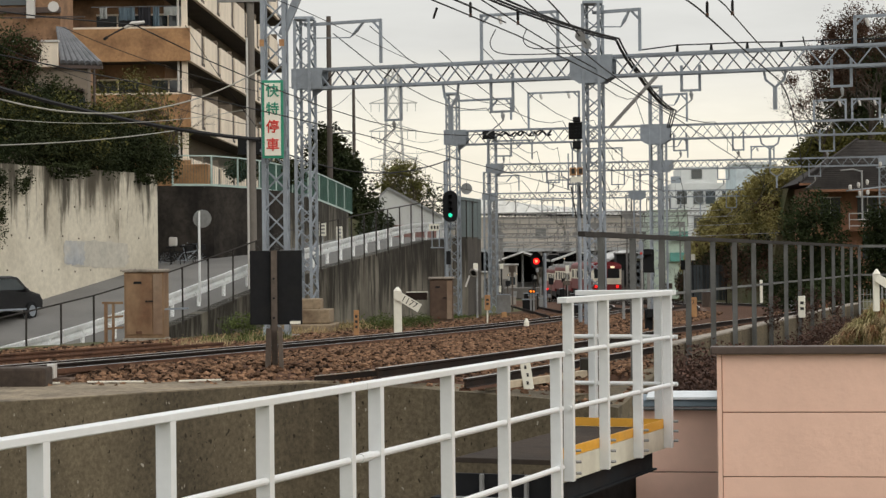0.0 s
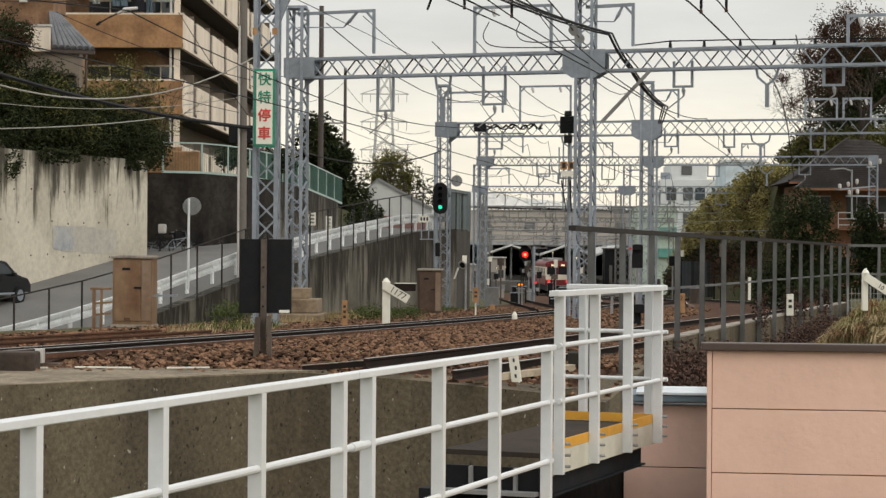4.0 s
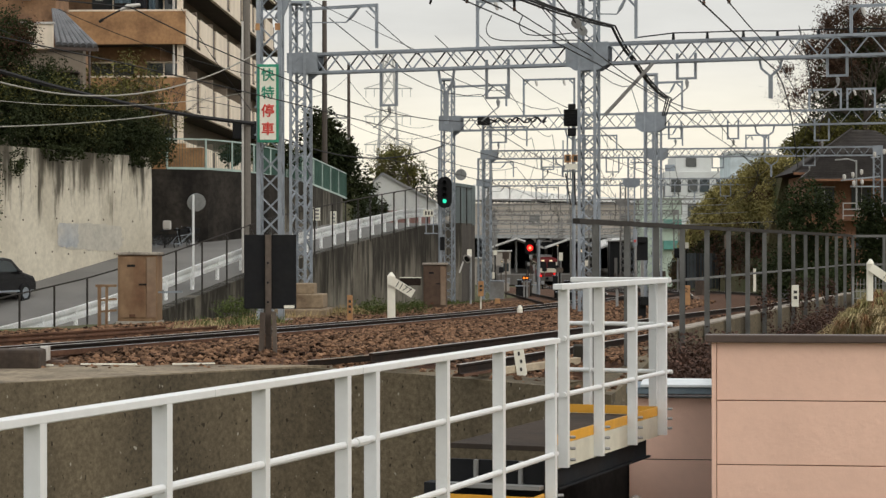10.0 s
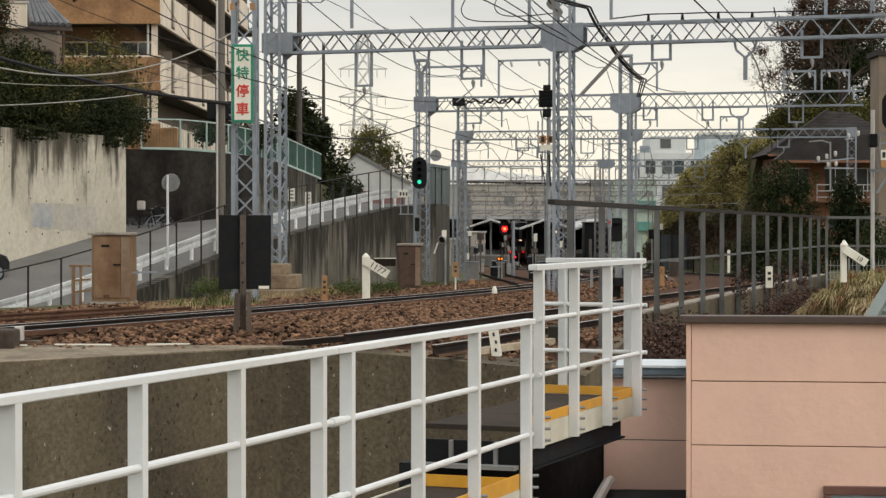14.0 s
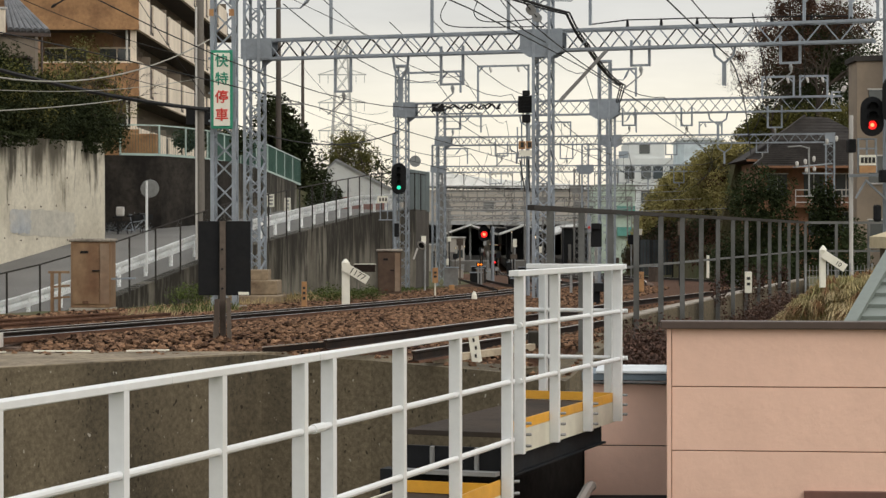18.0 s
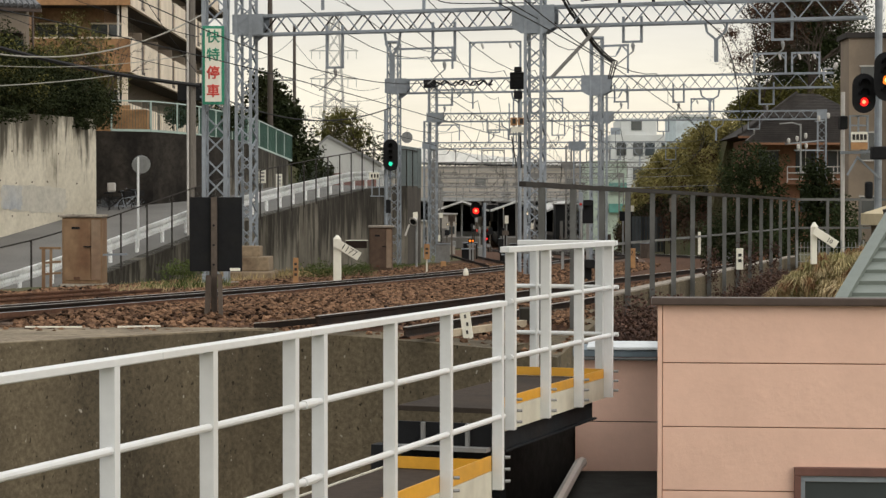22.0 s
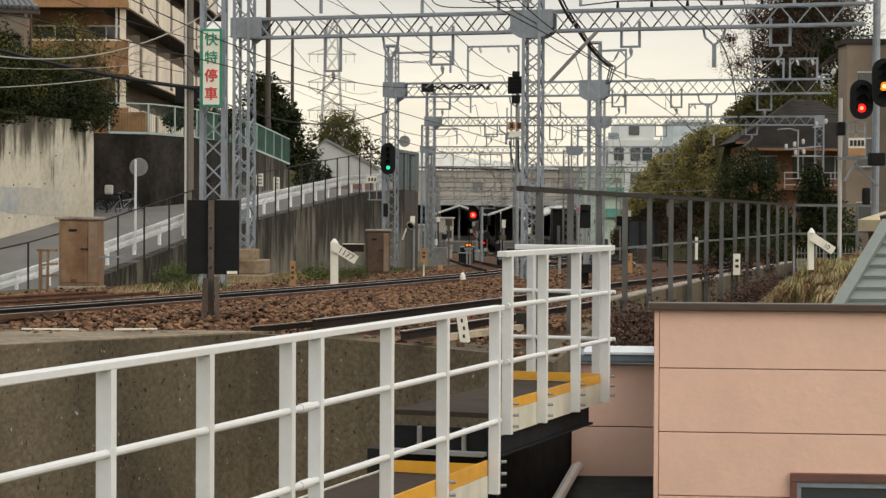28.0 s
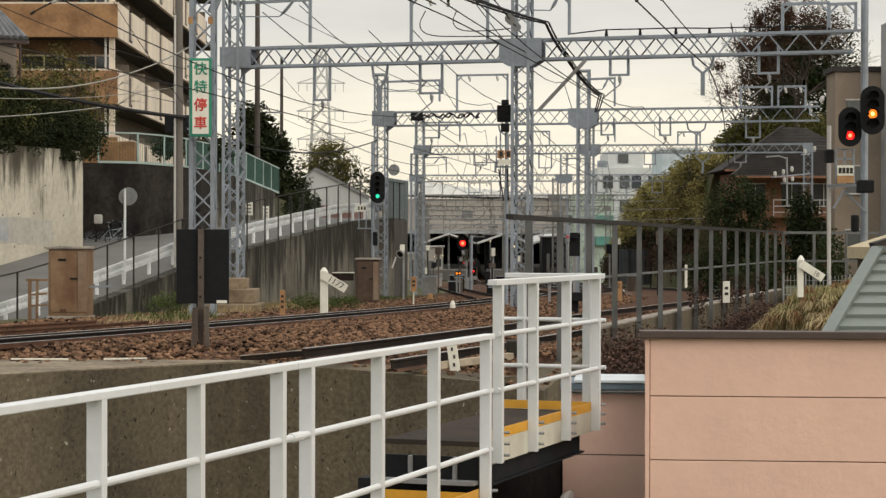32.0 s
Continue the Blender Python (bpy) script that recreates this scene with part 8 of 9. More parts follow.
for x in (21.6, 27.6):
    part("sill", box((x - 0.1, 261.8, 5.9), (x + 1.4, 261.98, 5.98)), STEEL_OLD, wb)
part("side_wing", box((29.5, 264, -3), (36, 280, 9.5), 0.05), WHITE_R, wb)
for x in (30.2, 32.2, 34.2):
    for z in (3.2, 6.2):
        part("window", box((x, 263.9, z), (x + 1.2, 263.98, z + 1.6)), GLASS, wb)
part("roof_rail", box((20.8, 262.0, 12.0), (22.1, 262.1, 12.9)), STEEL, wb)
part("window", box((23.6, 262.4, 12.6), (25.0, 262.48, 13.8)), GLASS, wb)
wb2 = thing("pale_block", "pale grey distant block with green balconies", "building", group="distant buildings")
part("wall", box((16.4, 242, -3), (21.2, 255, 8.0), 0.05), material("pale_green_render", (0.42, 0.50, 0.42), 0.85), wb2)
for z in (1.6, 4.2):
    part("balcony", box((19.0, 241.4, z), (21.2, 241.98, z + 1.1), 0.03), material("teal_panel", (0.10, 0.28, 0.24), 0.7), wb2)
wb3 = thing("pale_building", "light blue-white building on the hill", "building", group="distant buildings")
part("wall", box((27.0, 240, -3), (31.6, 252, 13.3), 0.05), material("ice_white", (0.56, 0.64, 0.68), 0.8), wb3)
part("roof_edge", box((26.8, 239.8, 13.3), (31.8, 252, 13.6)), WHITE_R, wb3)

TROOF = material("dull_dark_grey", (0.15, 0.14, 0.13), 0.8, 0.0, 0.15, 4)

# station: overbridge building, canopies, platform
STB = material("station_beige", (0.37, 0.34, 0.30), 0.9, 0.0, 0.08, 2, (0.31, 0.28, 0.24), 0.5, 0.2, 0.0)
ov = thing("station_overbridge", "long beige station building over the tracks", "building", group="distant buildings")
part("wall", box((-10.5, 330, 4.0), (24, 345, 9.3), 0.1), STB, ov)
part("fascia", box((-10.6, 329.6, 3.4), (24.1, 329.98, 4.0)), STEEL_OLD, ov)
bm = extrude_outline([(-6.0, 12.5), (-2.0, 12.0), (4.0, 11.2), (12.0, 10.5), (24.0, 9.9), (24.0, 9.31), (-6.0, 9.9)], 17.0)
part("white_roof", bm, material("white_sheet_roof", (0.88, 0.88, 0.86), 0.5), ov, "pale curved sheet roof").matrix_local = Matrix.Translation((0, 329, 0))
for k in range(8):
    part("window", box((-8 + 3.8 * k, 329.9, 5.6), (-6.2 + 3.8 * k, 329.97, 7.2)), material("far_glass", (0.14, 0.14, 0.135), 0.3), ov) if k % 2 else None
for k in range(6):
    x = -9 + 6.4 * k
    part("column", box((x, 331, -3), (x + 0.7, 332, 4.0)), STB, ov)
CANOPY = material("canopy_sheet", (0.55, 0.55, 0.53), 0.7, 0.0, 0.2, 2, (0.25, 0.24, 0.22), 0.7, 0.3)
for x, wd in ((1.0, 7.5), (8.6, 7.0), (16.0, 6.4)):
    cn = thing("platform_canopy", "pale gabled platform canopy on posts", "canopy", group="station canopies")
    bm = bmesh.new()
    for sx in (-1, 1):
        hexa(bm, [(x, 270, 3.0), (x + sx * wd / 2, 270, 1.7), (x + sx * wd / 2, 330, 1.7), (x, 330, 3.0), (x, 270, 3.25), (x + sx * wd / 2, 270, 1.95), (x + sx * wd / 2, 330, 1.95), (x, 330, 3.25)])
    bmesh.ops.recalc_face_normals(bm, faces=bm.faces[:])
    part("roof", bm, CANOPY, cn)
    for k in range(5):
        part("post", bar(bmesh.new(), (x, 272 + 11 * k, -2.6), (x, 272 + 11 * k, 2.9), 0.2), STEEL_OLD, cn)
    solid("station_platform", box((x - wd / 2 + 1.2, 262, -3.2), (x + wd / 2 - 1.2, 335, -1.75), 0.05), TROOF, "dark station platform edge", "platform", "station platforms")
# Roof and side walls, out of view, added to keep the back wall dark.
shade = thing("station_shade_box", "added roof and walls that keep the space under the station dark", "building")
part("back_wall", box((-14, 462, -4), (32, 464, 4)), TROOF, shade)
part("added_shade_roof", box((-14, 345.2, 4.0), (32, 464, 4.4)), TROOF, shade)
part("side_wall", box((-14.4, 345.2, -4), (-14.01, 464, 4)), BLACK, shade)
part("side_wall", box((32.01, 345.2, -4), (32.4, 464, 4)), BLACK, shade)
part("parapet", box((-14, 345.0, 4.4), (32, 345.2, 9.2)), STB, shade)

# grey sheds added beside the running line to break up the dark station space
for lab, x0, x1, y, z1 in (("added grey shed breaking up the dark under the canopy", -2.3, 0.2, 268, 1.3), ("added low pale grey shed breaking up the dark by the platform", -4.6, -2.7, 256, 0.4)):
    q = thing("added_shed", lab, "shed", group="platform sheds")
    part("wall", box((x0, y, -3.0), (x1, y + 4, z1), 0.04), STB, q)
    part("roof", box((x0 - 0.2, y - 0.3, z1 + 0.002), (x1 + 0.2, y + 4.2, z1 + 0.18), 0.03), CANOPY, q)
    part("door", box((x0 + 0.2 * (x1 - x0), y - 0.05, -2.9), (x0 + 0.5 * (x1 - x0), y - 0.003, -0.6)), TROOF, q)
    part("window", box((x0 + 0.6 * (x1 - x0), y - 0.05, -1.4), (x0 + 0.9 * (x1 - x0), y - 0.003, -0.3)), GLASS, q)

# black blocks stand for the shade under the canopies; dark boards near the throat
for lab, x0, x1, y, z0, z1 in (("black block standing for the dark interior under the canopy", 6.13, 8.68, 276, -2.8, 2.98),
                               ("black block standing for the shade under the canopy", 4.43, 6.72, 284, 0.31, 2.69),
                               ("black block standing for the shade under the next canopy", 13.46, 15.42, 262, -2.8, 2.63)):
    q = thing("canopy_shade_block", lab, "platform building", group="platform buildings")
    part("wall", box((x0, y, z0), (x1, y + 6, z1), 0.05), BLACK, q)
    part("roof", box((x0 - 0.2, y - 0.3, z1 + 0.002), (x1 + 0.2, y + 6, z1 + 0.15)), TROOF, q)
    part("door", box((x0 + 0.3 * (x1 - x0), y - 0.05, z0), (x0 + 0.5 * (x1 - x0), y - 0.003, z0 + 0.6 * (z1 - z0))), TROOF, q)
for lab, x0, x1, y, z0, z1 in (("black signal back on a pole", 5.71, 6.22, 88, 1.34, 2.38),
                               ("dark cabinet beside the platform", 3.95, 4.19, 60, -0.72, 0.41)):
    q = thing("equipment_board", lab, "equipment board", group="equipment boards")
    part("board", box((x0, y, z0), (x1, y + 0.25, z1), 0.03), BLACK, q)
    part("hood", box((x0 + 0.05, y - 0.2, z1 - 0.25), (x0 + 0.4, y, z1 + 0.02), 0.03), BLACK, q)
    part("post", bar(bmesh.new(), ((x0 + x1) / 2, y + 0.1, -1.8), ((x0 + x1) / 2, y + 0.1, z0), 0.12), STEEL_OLD, q)
cl = thing("call_box", "grey box with two round lamps on a post", "lamp box")
part("box", box((4.55, 72, 1.97), (4.70, 72.2, 2.59), 0.02), STEEL, cl)
pole(cl, 4.65, 72.3, -1, 1.97, 0.05, STEEL_OLD)
part("lens", tube(bmesh.new(), [(4.62, 71.98, 2.16), (4.62, 71.94, 2.16)], 0.05, 8), SIGN_RED, cl)
# lamps deep in the station throat
for lab, p, r, m_ in (
                      ("amber dwarf signal lamp by the points", (0.86, 112.00, 0.17), 0.07, LAMP_AMBER), ("amber dwarf signal lamp by the points", (1.03, 112.00, 0.17), 0.06, LAMP_AMBER), ("white lamp at the station platform", (0.15, 262.00, 0.14), 0.07, LAMP_WHITE),
                      ("white lamp at the station platform", (-0.90, 240.00, 0.15), 0.08, LAMP_WHITE), ("amber dwarf signal lamp by the fence", (4.19, 76.00, 0.50), 0.09, LAMP_AMBER), ("pale lamp over the station platform", (6.20, 250.00, 2.09), 0.08, LAMP_WHITE),
                      ("pale tube lamp in the station", (9.60, 260.00, 1.42), 0.18, LAMP_WHITE)):
    d = thing("signal_lamp", lab, "lamp", group="small lamps")
    part("case", box((p[0] - r * 1.6, p[1] + 0.05, p[2] - r * 1.6), (p[0] + r * 1.6, p[1] + 0.4, p[2] + r * 1.6), 0.02), BLACK, d)
    part("lens", tube(bmesh.new(), [(p[0], p[1] + 0.04, p[2]), (p[0], p[1], p[2])], r, 10), m_, d)
    part("stand", bar(bmesh.new(), (p[0], p[1] + 0.2, -2.8), (p[0], p[1] + 0.2, p[2]), 0.1), STEEL_OLD, d)
# grey relay boxes among the tracks
rb_ = random.Random(5)
for k in range(30):
    y = rb_.uniform(92, 215)
    p = line(y, rb_.choice((-7.2, -2.6, 4.9, -6.4)) + rb_.uniform(-0.3, 0.3), -0.3)
    w, h = rb_.uniform(0.3, 0.9), rb_.uniform(0.4, 1.5)
    if p.x > 8 and y < 130:
        continue
    q = thing("relay_box", "small grey lineside relay box", "relay box", group="relay boxes")
    part("body", box((p.x - w / 2, p.y, p.z), (p.x + w / 2, p.y + 0.5, p.z + h), 0.02), (STB, STEEL_OLD, BLACK, RUSTY_POST)[k % 4], q)
    part("lid", box((p.x - w / 2 - 0.03, p.y - 0.03, p.z + h + 0.002), (p.x + w / 2 + 0.03, p.y + 0.53, p.z + h + 0.05)), STEEL, q)

# posts, point machines and signs among the tracks of the throat
tr_ = random.Random(15)
for k in range(46):
    y = tr_.uniform(105, 258)
    p = line(y, tr_.choice((-6.9, -2.7, 5.2, 4.9, -8.2, 8.6)) + tr_.uniform(-0.5, 0.5), -0.35)
    q = thing("throat_post", "small dark post with equipment among the tracks", "railway post", group="posts in the throat")
    h = tr_.uniform(0.8, 4.2)
    part("post", bar(bmesh.new(), p, p + Vector((0, 0, h)), tr_.uniform(0.07, 0.13)), (STEEL_OLD, RUSTY_POST, BLACK)[k % 3], q)
    w = tr_.uniform(0.2, 0.6)
    part("plate", box((p.x - w / 2, p.y - 0.12, p.z + h - tr_.uniform(0.3, 0.8)), (p.x + w / 2, p.y - 0.06, p.z + h), 0.01), (BLACK, STEEL_OLD, SIGN_WHITE, BLACK, RUSTY_POST)[k % 5], q)

# houses and trees at the end of the rising road
gh = thing("house", "white gabled house with a reddish base", "house", group="houses")
bm = extrude_outline([(-9.56, 3.0), (-9.56, 5.91), (-8.53, 6.86), (-4.91, 4.92), (-4.91, 3.0)], 9.0)
part("gable_wall", bm, WHITE_R, gh).matrix_local = Matrix.Translation((0, 132, 0))
part("base", box((-9.56 + 0.02, 131.9, 1.5), (-5.10, 131.98, 4.42)), material("faded_red", (0.30, 0.16, 0.14), 0.85), gh)
part("verge", bar(bmesh.new(), (-8.52, 131.90, 6.93), (-4.87, 131.90, 4.95), 0.12), STEEL_OLD, gh)
part("verge", bar(bmesh.new(), (-8.52, 131.90, 6.93), (-9.62, 131.90, 5.90), 0.12), STEEL_OLD, gh)
tree("dark tree on the slope behind the road", (-10.11, 118, 2), 10, 0.3, [((-10.52, 118, 6.0), (2.2, 2, 2.6), 2), ((-9.33, 118, 4.6), (1.6, 1.6, 1.7), 1.3), ((-11.30, 118, 5.0), (2.0, 2, 3.0), 2), ((-11.37, 118, 8.4), (1.5, 1.6, 2.0), 1.6), ((-10.49, 118, 7.4), (1.4, 1.6, 1.6), 1.2)], 17000, 0.14, LEAF_DARK, 61, 2)
tree("thin-leaved tree against the sky", (-8.6, 150, 1), 10.0, 0.2, [((-8.8, 150, 8.9), (1.8, 2, 1.0), 2), ((-9.6, 150, 7.8), (1.3, 1.5, 1.0), 1.3), ((-7.6, 150, 7.7), (1.4, 1.6, 1.2), 1.5), ((-8.6, 150, 6.8), (1.9, 1.6, 1.2), 1.6)], 7500, 0.10, LEAF_OLIVE, 62, 4, 0.2, 0.15)
bushes("dark_hedge", "dark bushes along the top of the road", [((-7.90, 110, 3.9), (1.2, 1, 1.1), 1), ((-7.11, 108, 3.9), (0.6, 0.6, 0.65), 0.7), ((-6.58, 150, 6.6), (2.0, 1, 1.4), 1.2), ((-5.37, 150, 5.6), (1.4, 1, 1.0), 0.8)], 3000, 0.11, LEAF_DARK, 63)
cp = thing("corrugated_panels", "blue-green corrugated steel screen panels on the wall", "screen")
PANEL = material("teal_sheet", (0.15, 0.19, 0.195), 0.6, 0.2, 0.15, 5, (0.08, 0.10, 0.10), 0.5, 0.8, 0.1, 4.0)
pts = [Vector((-2.94, 100.4, 0)), Vector((-1.86, 106.4, 0)), Vector((-2.8, 109.5, 0))]
for a, b in zip(pts, pts[1:]):
    for k in range(6):
        p, q = a.lerp(b, k / 6), a.lerp(b, (k + 0.93) / 6)
        part("panel", bar(bmesh.new(), p + Vector((0, 0, 4.2)), q + Vector((0, 0, 4.2)), 0.06, 2.15), PANEL, cp)
for lab, x0, x1, z0, z1 in (("white notice board behind the guardrail", -9.37, -9.03, 3.22, 3.86), ("white notice board with a drawing", -8.54, -8.25, 3.03, 3.66)):
    nb = thing("notice_board", lab, "notice board", group="notice boards")
    part("board", box((x0, 93.4, z0), (x1, 93.45, z1), 0.01), SIGN_WHITE, nb)
    for k in range(3):
        part("mark", box((x0 + 0.06, 93.385, z0 + 0.1 + 0.17 * k), (x1 - 0.06, 93.398, z0 + 0.19 + 0.17 * k)), STEEL_OLD, nb)
    part("leg", bar(bmesh.new(), ((x0 + x1) / 2, 93.46, z0 - 1.0), ((x0 + x1) / 2, 93.46, z0), 0.06), STEEL_OLD, nb)

# transmission tower far away; distance haze put into its paler steel
HAZE_STEEL = material("hazed_steel", (0.52, 0.52, 0.50), 0.7, 0.1, 0.1, 3)
tw = thing("transmission_tower", "distant lattice transmission tower", "tower")
TX, TY = -25.93, 420
for sx, sy in ((-1, -1), (1, -1), (1, 1), (-1, 1)):
    part("leg", bar(bmesh.new(), (TX + sx * 3.4, TY + sy * 3.4, 0), (TX + sx * 0.9, TY + sy * 0.9, 44), 0.3), HAZE_STEEL, tw)
bm = bmesh.new()
for k in range(11):
    z0, z1 = 4 * k, 4 * k + 4
    w0, w1 = 3.4 - 2.5 * z0 / 44, 3.4 - 2.5 * z1 / 44
    for s in (-1, 1):
        bar(bm, (TX - s * w0, TY - w0, z0), (TX + s * w1, TY - w1, z1), 0.16)
        bar(bm, (TX - s * w0, TY + w0, z0), (TX + s * w1, TY + w1, z1), 0.16)
part("lacing", bm, HAZE_STEEL, tw)["kind"] = "stuff"
for z in (24, 30, 36):
    bm = bmesh.new()
    bar(bm, (TX - 5.2, TY, z), (TX + 5.2, TY, z), 0.22)
    bar(bm, (TX - 5.2, TY, z), (TX, TY, z + 1.6), 0.16)
    bar(bm, (TX + 5.2, TY, z), (TX, TY, z + 1.6), 0.16)
    for x in (-4.8, -3, 3, 4.8):
        bar(bm, (TX + x, TY, z), (TX + x, TY, z - 1.8), 0.14)
    part("crossarm", bm, HAZE_STEEL, tw)

# far hills and town, a plain line along the horizon
bm = bmesh.new()
pv = None
for k in range(61):
    x = -900 + 30 * k
    h = 22 + 10 * noise.noise((x * 0.006, 0, 0)) + 6 * noise.noise((x * 0.03, 1, 0))
    a, b = bm.verts.new((x, 1500, -10)), bm.verts.new((x, 1500, h))
    if pv:
        bm.faces.new((pv[0], a, b, pv[1]))
    pv = (a, b)
solid("backdrop", bm, material("far_hills", (0.16, 0.17, 0.17), 0.95), "hazy grey-green hills on the horizon", "backdrop", kind="structure")

# ---- street cables on the left ----
for pa, pb2, sag, r, mt in (((-16.85, 62.00, 7.77), (-9.68, 74.00, 6.64), 0.25, 0.075, WIRE), ((-16.31, 60.00, 7.24), (-9.35, 74.00, 9.43), 1.1, 0.028, WIRE_PALE), ((-16.32, 60.00, 5.68), (-13.65, 80.00, 7.48), 0.12, 0.022, WIRE_PALE),
                            ((-16.32, 60.00, 6.55), (-9.93, 74.00, 7.83), 0.35, 0.013, WIRE_PALE), ((-16.85, 62.00, 9.19), (-9.94, 74.00, 7.19), 0.3, 0.012, WIRE), ((-9.68, 74.00, 6.55), (-3.21, 96.00, 6.93), 0.9, 0.03, WIRE),
                            ((-15.27, 66.00, 10.04), (-9.68, 74.00, 8.47), 0.2, 0.014, WIRE), ((-11.76, 70.00, 10.53), (-9.68, 74.00, 7.02), 0.1, 0.012, WIRE), ((-9.68, 74.00, 8.26), (-10.22, 125.00, 12.96), 1.0, 0.014, WIRE),
                            ((-9.67, 74.00, 8.90), (-9.79, 104.00, 12.31), 0.6, 0.014, WIRE), ((-10.22, 125.00, 12.60), (-5.41, 140.00, 10.66), 1.2, 0.014, WIRE), ((-9.80, 104.00, 9.32), (-2.90, 120.00, 9.42), 1.2, 0.012, WIRE)):
    wire(sagging(pa, pb2, sag, 16), r, "street cable sagging between utility poles", mt, "street_cable", "street cables")

# ---- parked car and bicycles ----
car = thing("car", "black parked car at the road side", "car", (-18.15, 67.0, 0.05), 72)
PAINT = material("black_car_paint", (0.012, 0.012, 0.014), 0.2, 0.3, 0.05, 6, None, 0.1, 1.0, 0.0, 1.0, 0.0, 0.8)
prof = [(-2.1, 0.35), (-2.12, 0.75), (-2.0, 1.0), (-1.75, 1.42), (-1.3, 1.55), (0.1, 1.56), (0.55, 1.5), (1.25, 1.05), (1.95, 0.9), (2.12, 0.7), (2.12, 0.35)]
bm = extrude_outline(prof, 1.66)
bmesh.ops.bevel(bm, geom=bm.edges[:], offset=0.09, segments=3, affect="EDGES", profile=0.6)
part("body", bm, PAINT, car).matrix_local = Matrix.Translation((0, -0.83, 0))
for sy in (-0.835, 0.8):
    part("window", extrude_outline([(-1.55, 1.08), (-1.35, 1.43), (0.05, 1.45), (0.4, 1.4), (0.95, 1.06)], 0.03), GLASS, car).matrix_local = Matrix.Translation((0, sy, 0))
    for x in (-1.3, 1.3):
        wh = part("wheel", tube(bmesh.new(), [(x, sy - 0.05, 0.32), (x, sy + 0.12, 0.32)], 0.32, 18), BLACK, car)
        part("rim", tube(bmesh.new(), [(x, sy - 0.065, 0.32), (x, sy + 0.13, 0.32)], 0.2, 14), STEEL, wh)
    part("mirror", box((0.75, sy * 1.12 - 0.08, 0.98), (0.9, sy * 1.12 + 0.08, 1.12), 0.03), PAINT, car)
part("headlight", box((1.9, -0.75, 0.68), (2.1, -0.4, 0.86), 0.04), PORCELAIN, car)
part("headlight", box((1.9, 0.4, 0.68), (2.1, 0.75, 0.86), 0.04), PORCELAIN, car)
part("sill_trim", box((-1.9, -0.85, 0.36), (1.9, -0.82, 0.42)), STEEL, car)


def bicycle(x, y, z, rz, lab, col):
    b_ = thing("bicycle", lab, "bicycle", (x, y, z), rz, "parked bicycles")
    for cx in (-0.52, 0.52):
        bm_ = bmesh.new()
        ring = [Vector((cx + 0.33 * math.cos(k * math.tau / 18), 0, 0.33 + 0.33 * math.sin(k * math.tau / 18))) for k in range(19)]
        tube(bm_, ring, 0.022, 5, False)
        w = part("wheel", bm_, BLACK, b_)
        bs = bmesh.new()
        for k in range(6):
            a = k * math.pi / 6
            bar(bs, (cx - 0.32 * math.cos(a), 0, 0.33 - 0.32 * math.sin(a)), (cx + 0.32 * math.cos(a), 0, 0.33 + 0.32 * math.sin(a)), 0.008)
        part("spokes", bs, STEEL, w)["kind"] = "stuff"
    bm_ = bmesh.new()
    for a, c in (((-0.52, 0.33), (-0.15, 0.3)), ((-0.15, 0.3), (0.38, 0.75)), ((-0.15, 0.3), (-0.25, 0.85)), ((-0.52, 0.33), (-0.2, 0.7)), ((0.52, 0.33), (0.36, 0.95)), ((-0.2, 0.62), (0.38, 0.72))):
        bar(bm_, (a[0], 0, a[1]), (c[0], 0, c[1]), 0.035)
    part("frame", bm_, col, b_)
    part("saddle", box((-0.4, -0.08, 0.86), (-0.13, 0.08, 0.94), 0.03), BLACK, b_)
    part("handlebar", bar(bmesh.new(), (0.34, -0.28, 1.0), (0.34, 0.28, 1.0), 0.035), STEEL, b_)
    part("basket", box((0.42, -0.17, 0.74), (0.72, 0.17, 0.98), 0.02), BLACK, b_)


bicycle(-14.35, 82.3, 1.75, 20, "dark parked bicycle leaning by the stone wall", BLACK)
bicycle(-13.9, 83.0, 1.8, 35, "silver parked bicycle by the stone wall", STEEL)
bicycle(-14.4, 83.6, 1.85, 10, "black parked bicycle with a basket", BLACK)
solid("bicycle_cover", box((-14.75, 82.9, 2.7), (-14.4, 83.2, 3.1), 0.08), PORCELAIN, "white plastic cover on a parked bicycle", "cover")

# ---- the train ----
TRED = material("train_red", (0.15, 0.012, 0.014), 0.5, 0.0, 0.06, 4, (0.10, 0.010, 0.010), 0.3, 0.5, 0.0)
TCREAM = material("train_cream", (0.70, 0.64, 0.52), 0.45, 0.0, 0.05, 4)


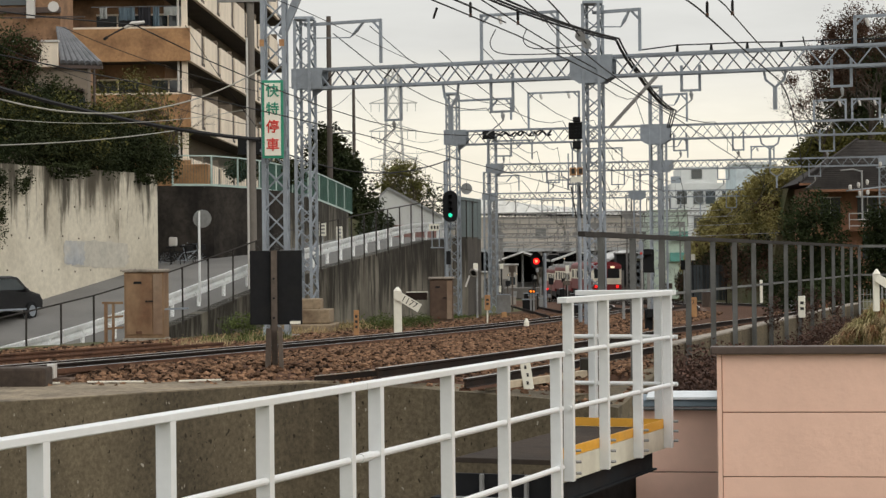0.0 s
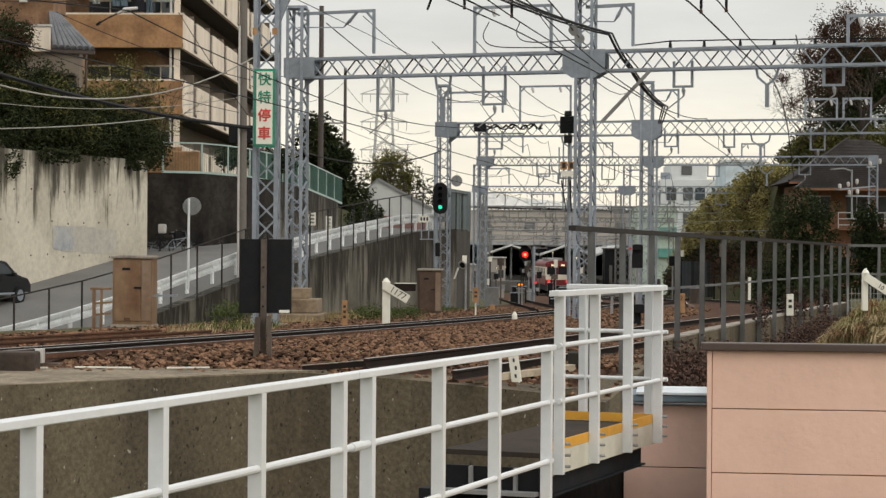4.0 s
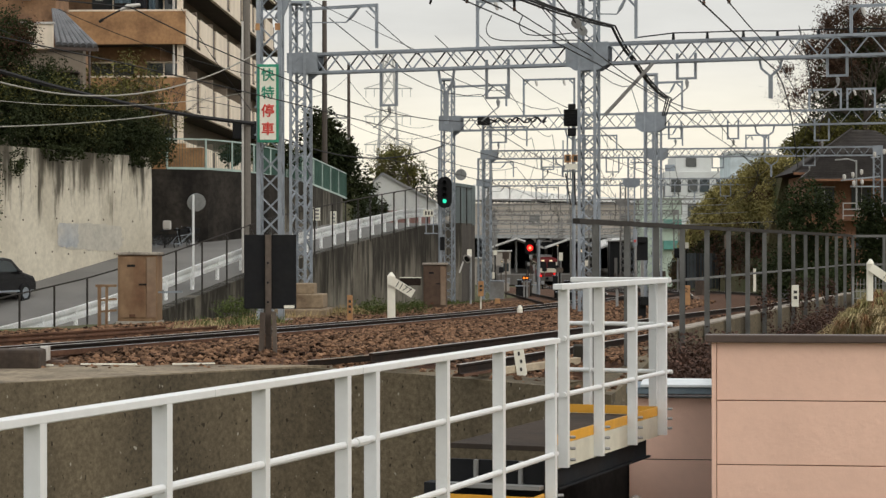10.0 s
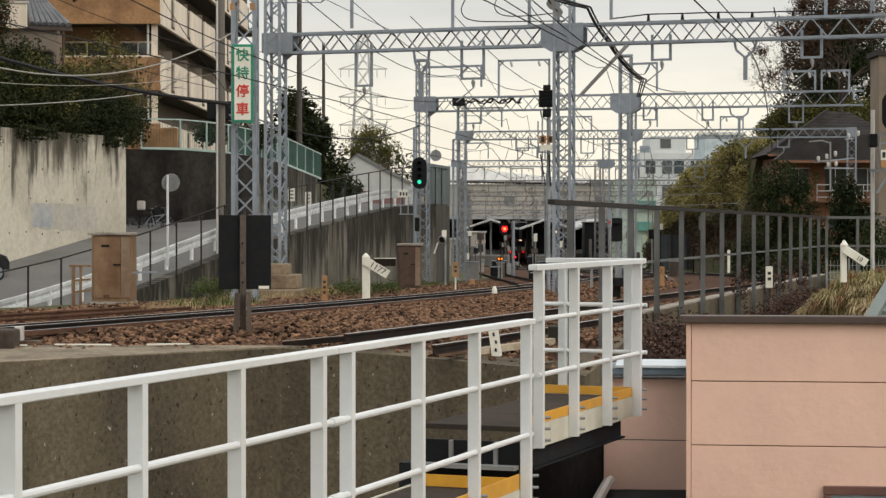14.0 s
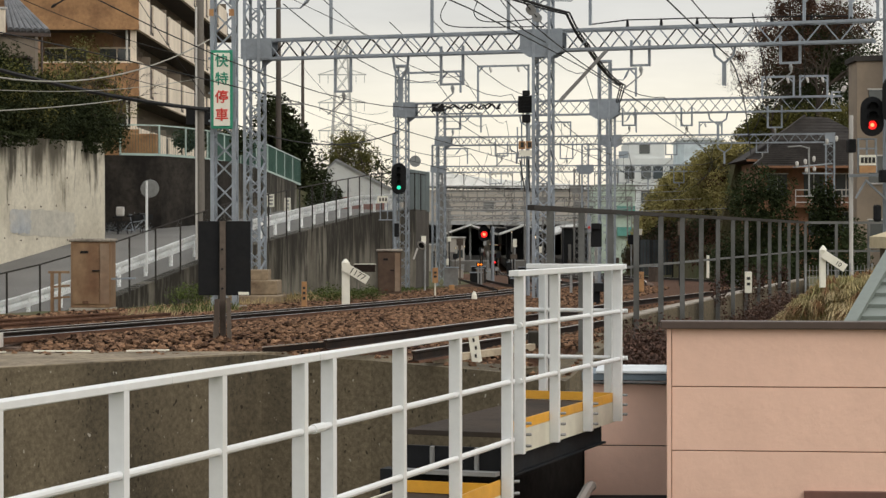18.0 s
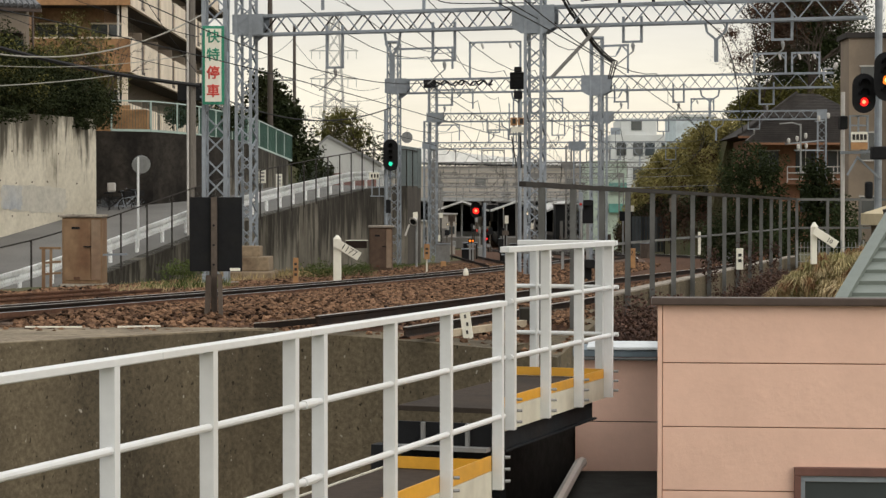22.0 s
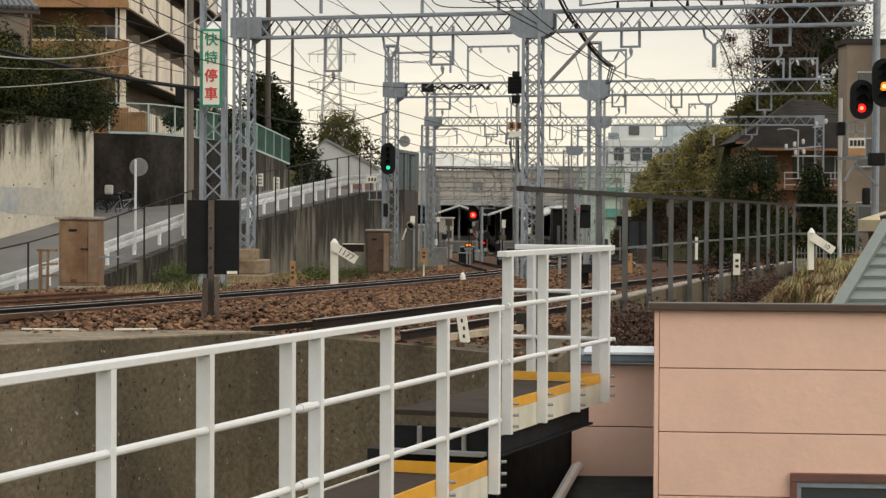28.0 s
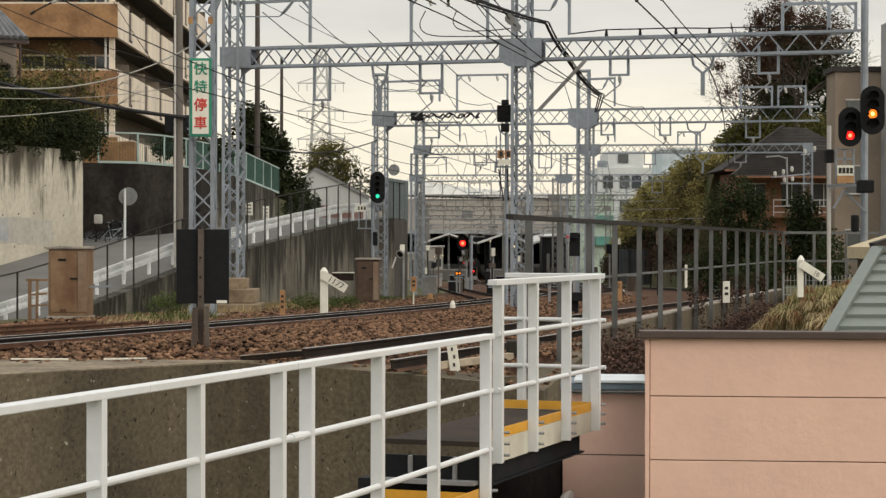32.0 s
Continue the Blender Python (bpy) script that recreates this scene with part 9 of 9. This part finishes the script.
def train_car(tail):
    """A car 18 m long with its rear at the origin, reaching forward along +y."""
    c = thing("train_car", "red and cream electric train car" + (" with red tail lamps" if tail else ""), "train car", group="cars of the train")
    L_ = 17.6
    part("lower_body", box((-1.4, 0.0, 0.95), (1.4, L_, 2.0), 0.08), TRED, c, "red lower panels")
    part("window_band", box((-1.395, 0.02, 2.0), (1.395, L_, 2.95), 0.03), TCREAM, c, "cream window band")
    part("upper_body", box((-1.4, 0.0, 2.95), (1.4, L_, 3.35), 0.08), TRED, c, "red upper band")
    bm_ = bmesh.new()
    tube(bm_, [(0, 0.05, 2.62), (0, L_, 2.62)], 1.36, 20)
    for v in bm_.verts:
        v.co.z = 3.3 + max(-0.05, (v.co.z - 2.62) * 0.27)
    part("roof", bm_, TRED if tail else TROOF, c)
    part("underframe", box((-1.25, 0.2, 0.35), (1.25, L_ - 0.2, 0.95), 0.05), BLACK, c)
    for sx in (-1, 1):
        for k in range(8):
            y = 1.2 + 2.0 * k
            part("window", box((sx * 1.40 - 0.01, y, 2.1), (sx * 1.40 + 0.01, y + 1.15, 2.82)), BLACK, c)
        for k in range(3):
            y = 2.5 + 5.4 * k
            part("door", box((sx * 1.405 - 0.01, y, 2.02), (sx * 1.405 + 0.012, y + 1.2, 2.92)), TCREAM, c)
    for k in range(2):
        part("cooler", box((-0.8, 4 + 7 * k, 3.62), (0.8, 7 + 7 * k, 3.95), 0.06), STEEL_OLD, c)
    for y in (2.6, 15.0):
        bo = part("bogie", box((-1.15, y - 1.2, 0.25), (1.15, y + 1.2, 0.75), 0.05), BLACK, c)
        for dy in (-0.95, 0.95):
            part("wheelset", tube(bmesh.new(), [(-0.8, y + dy, 0.43), (0.8, y + dy, 0.43)], 0.43, 14), RAIL_SIDE, bo)
    if tail:
        part("end_band", box((-1.36, -0.03, 1.55), (1.36, -0.002, 2.1), 0.01), TCREAM, c, "cream band across the end")
        part("windscreen", box((-1.2, -0.04, 2.12), (1.2, -0.003, 3.0), 0.02), BLACK, c, "dark windscreen")
        part("centre_post", box((-0.06, -0.055, 2.12), (0.06, -0.042, 3.0)), TRED, c)
        part("destination", box((-0.75, -0.055, 3.06), (-0.35, -0.004, 3.24), 0.01), LAMP_WHITE, c, "lit destination window")
        part("destination", box((0.35, -0.055, 3.06), (0.75, -0.004, 3.24), 0.01), LAMP_WHITE, c, "lit destination window")
        for sx in (-1, 1):
            part("tail_lamp", tube(bmesh.new(), [(sx * 1.0, -0.06, 1.36), (sx * 1.0, 0.0, 1.36)], 0.14, 12), LAMP_RED, c, "glowing red tail lamp")
        part("skirt", box((-1.2, -0.02, 0.35), (1.2, 0.15, 0.95), 0.04), TROOF, c)
        part("coupler", box((-0.2, -0.3, 0.6), (0.2, 0.0, 0.9), 0.04), BLACK, c)
    return c


CARS = [train_car(True), train_car(False), train_car(False), train_car(False)]


def motions():
    """The train draws away into the station and stops behind the canopies."""
    way = [(0.0, 183.0), (1.5, 195.0), (3.0, 207.5), (4.5, 220.0), (6.0, 232.0), (8.0, 249.0), (10.0, 267.0), (12.0, 284.0), (14.0, 300.0), (16.0, 317.0), (18.0, 333.0), (20.0, 345.0), (22.0, 350.0), (24.0, 351.0), (32.0, 351.0)]
    for k, c in enumerate(CARS):
        rows_ = []
        for t_, y in way:
            a, b = line(y + 18.0 * k, cross(y + 18.0 * k)), line(y + 18.0 * k + 17, cross(y + 18.0 * k + 17))
            rows_.append((t_, pose(a.x, a.y, a.z, 0, 0, -math.degrees(math.atan2(b.x - a.x, b.y - a.y)))))
        walk(c, rows_)


motions()
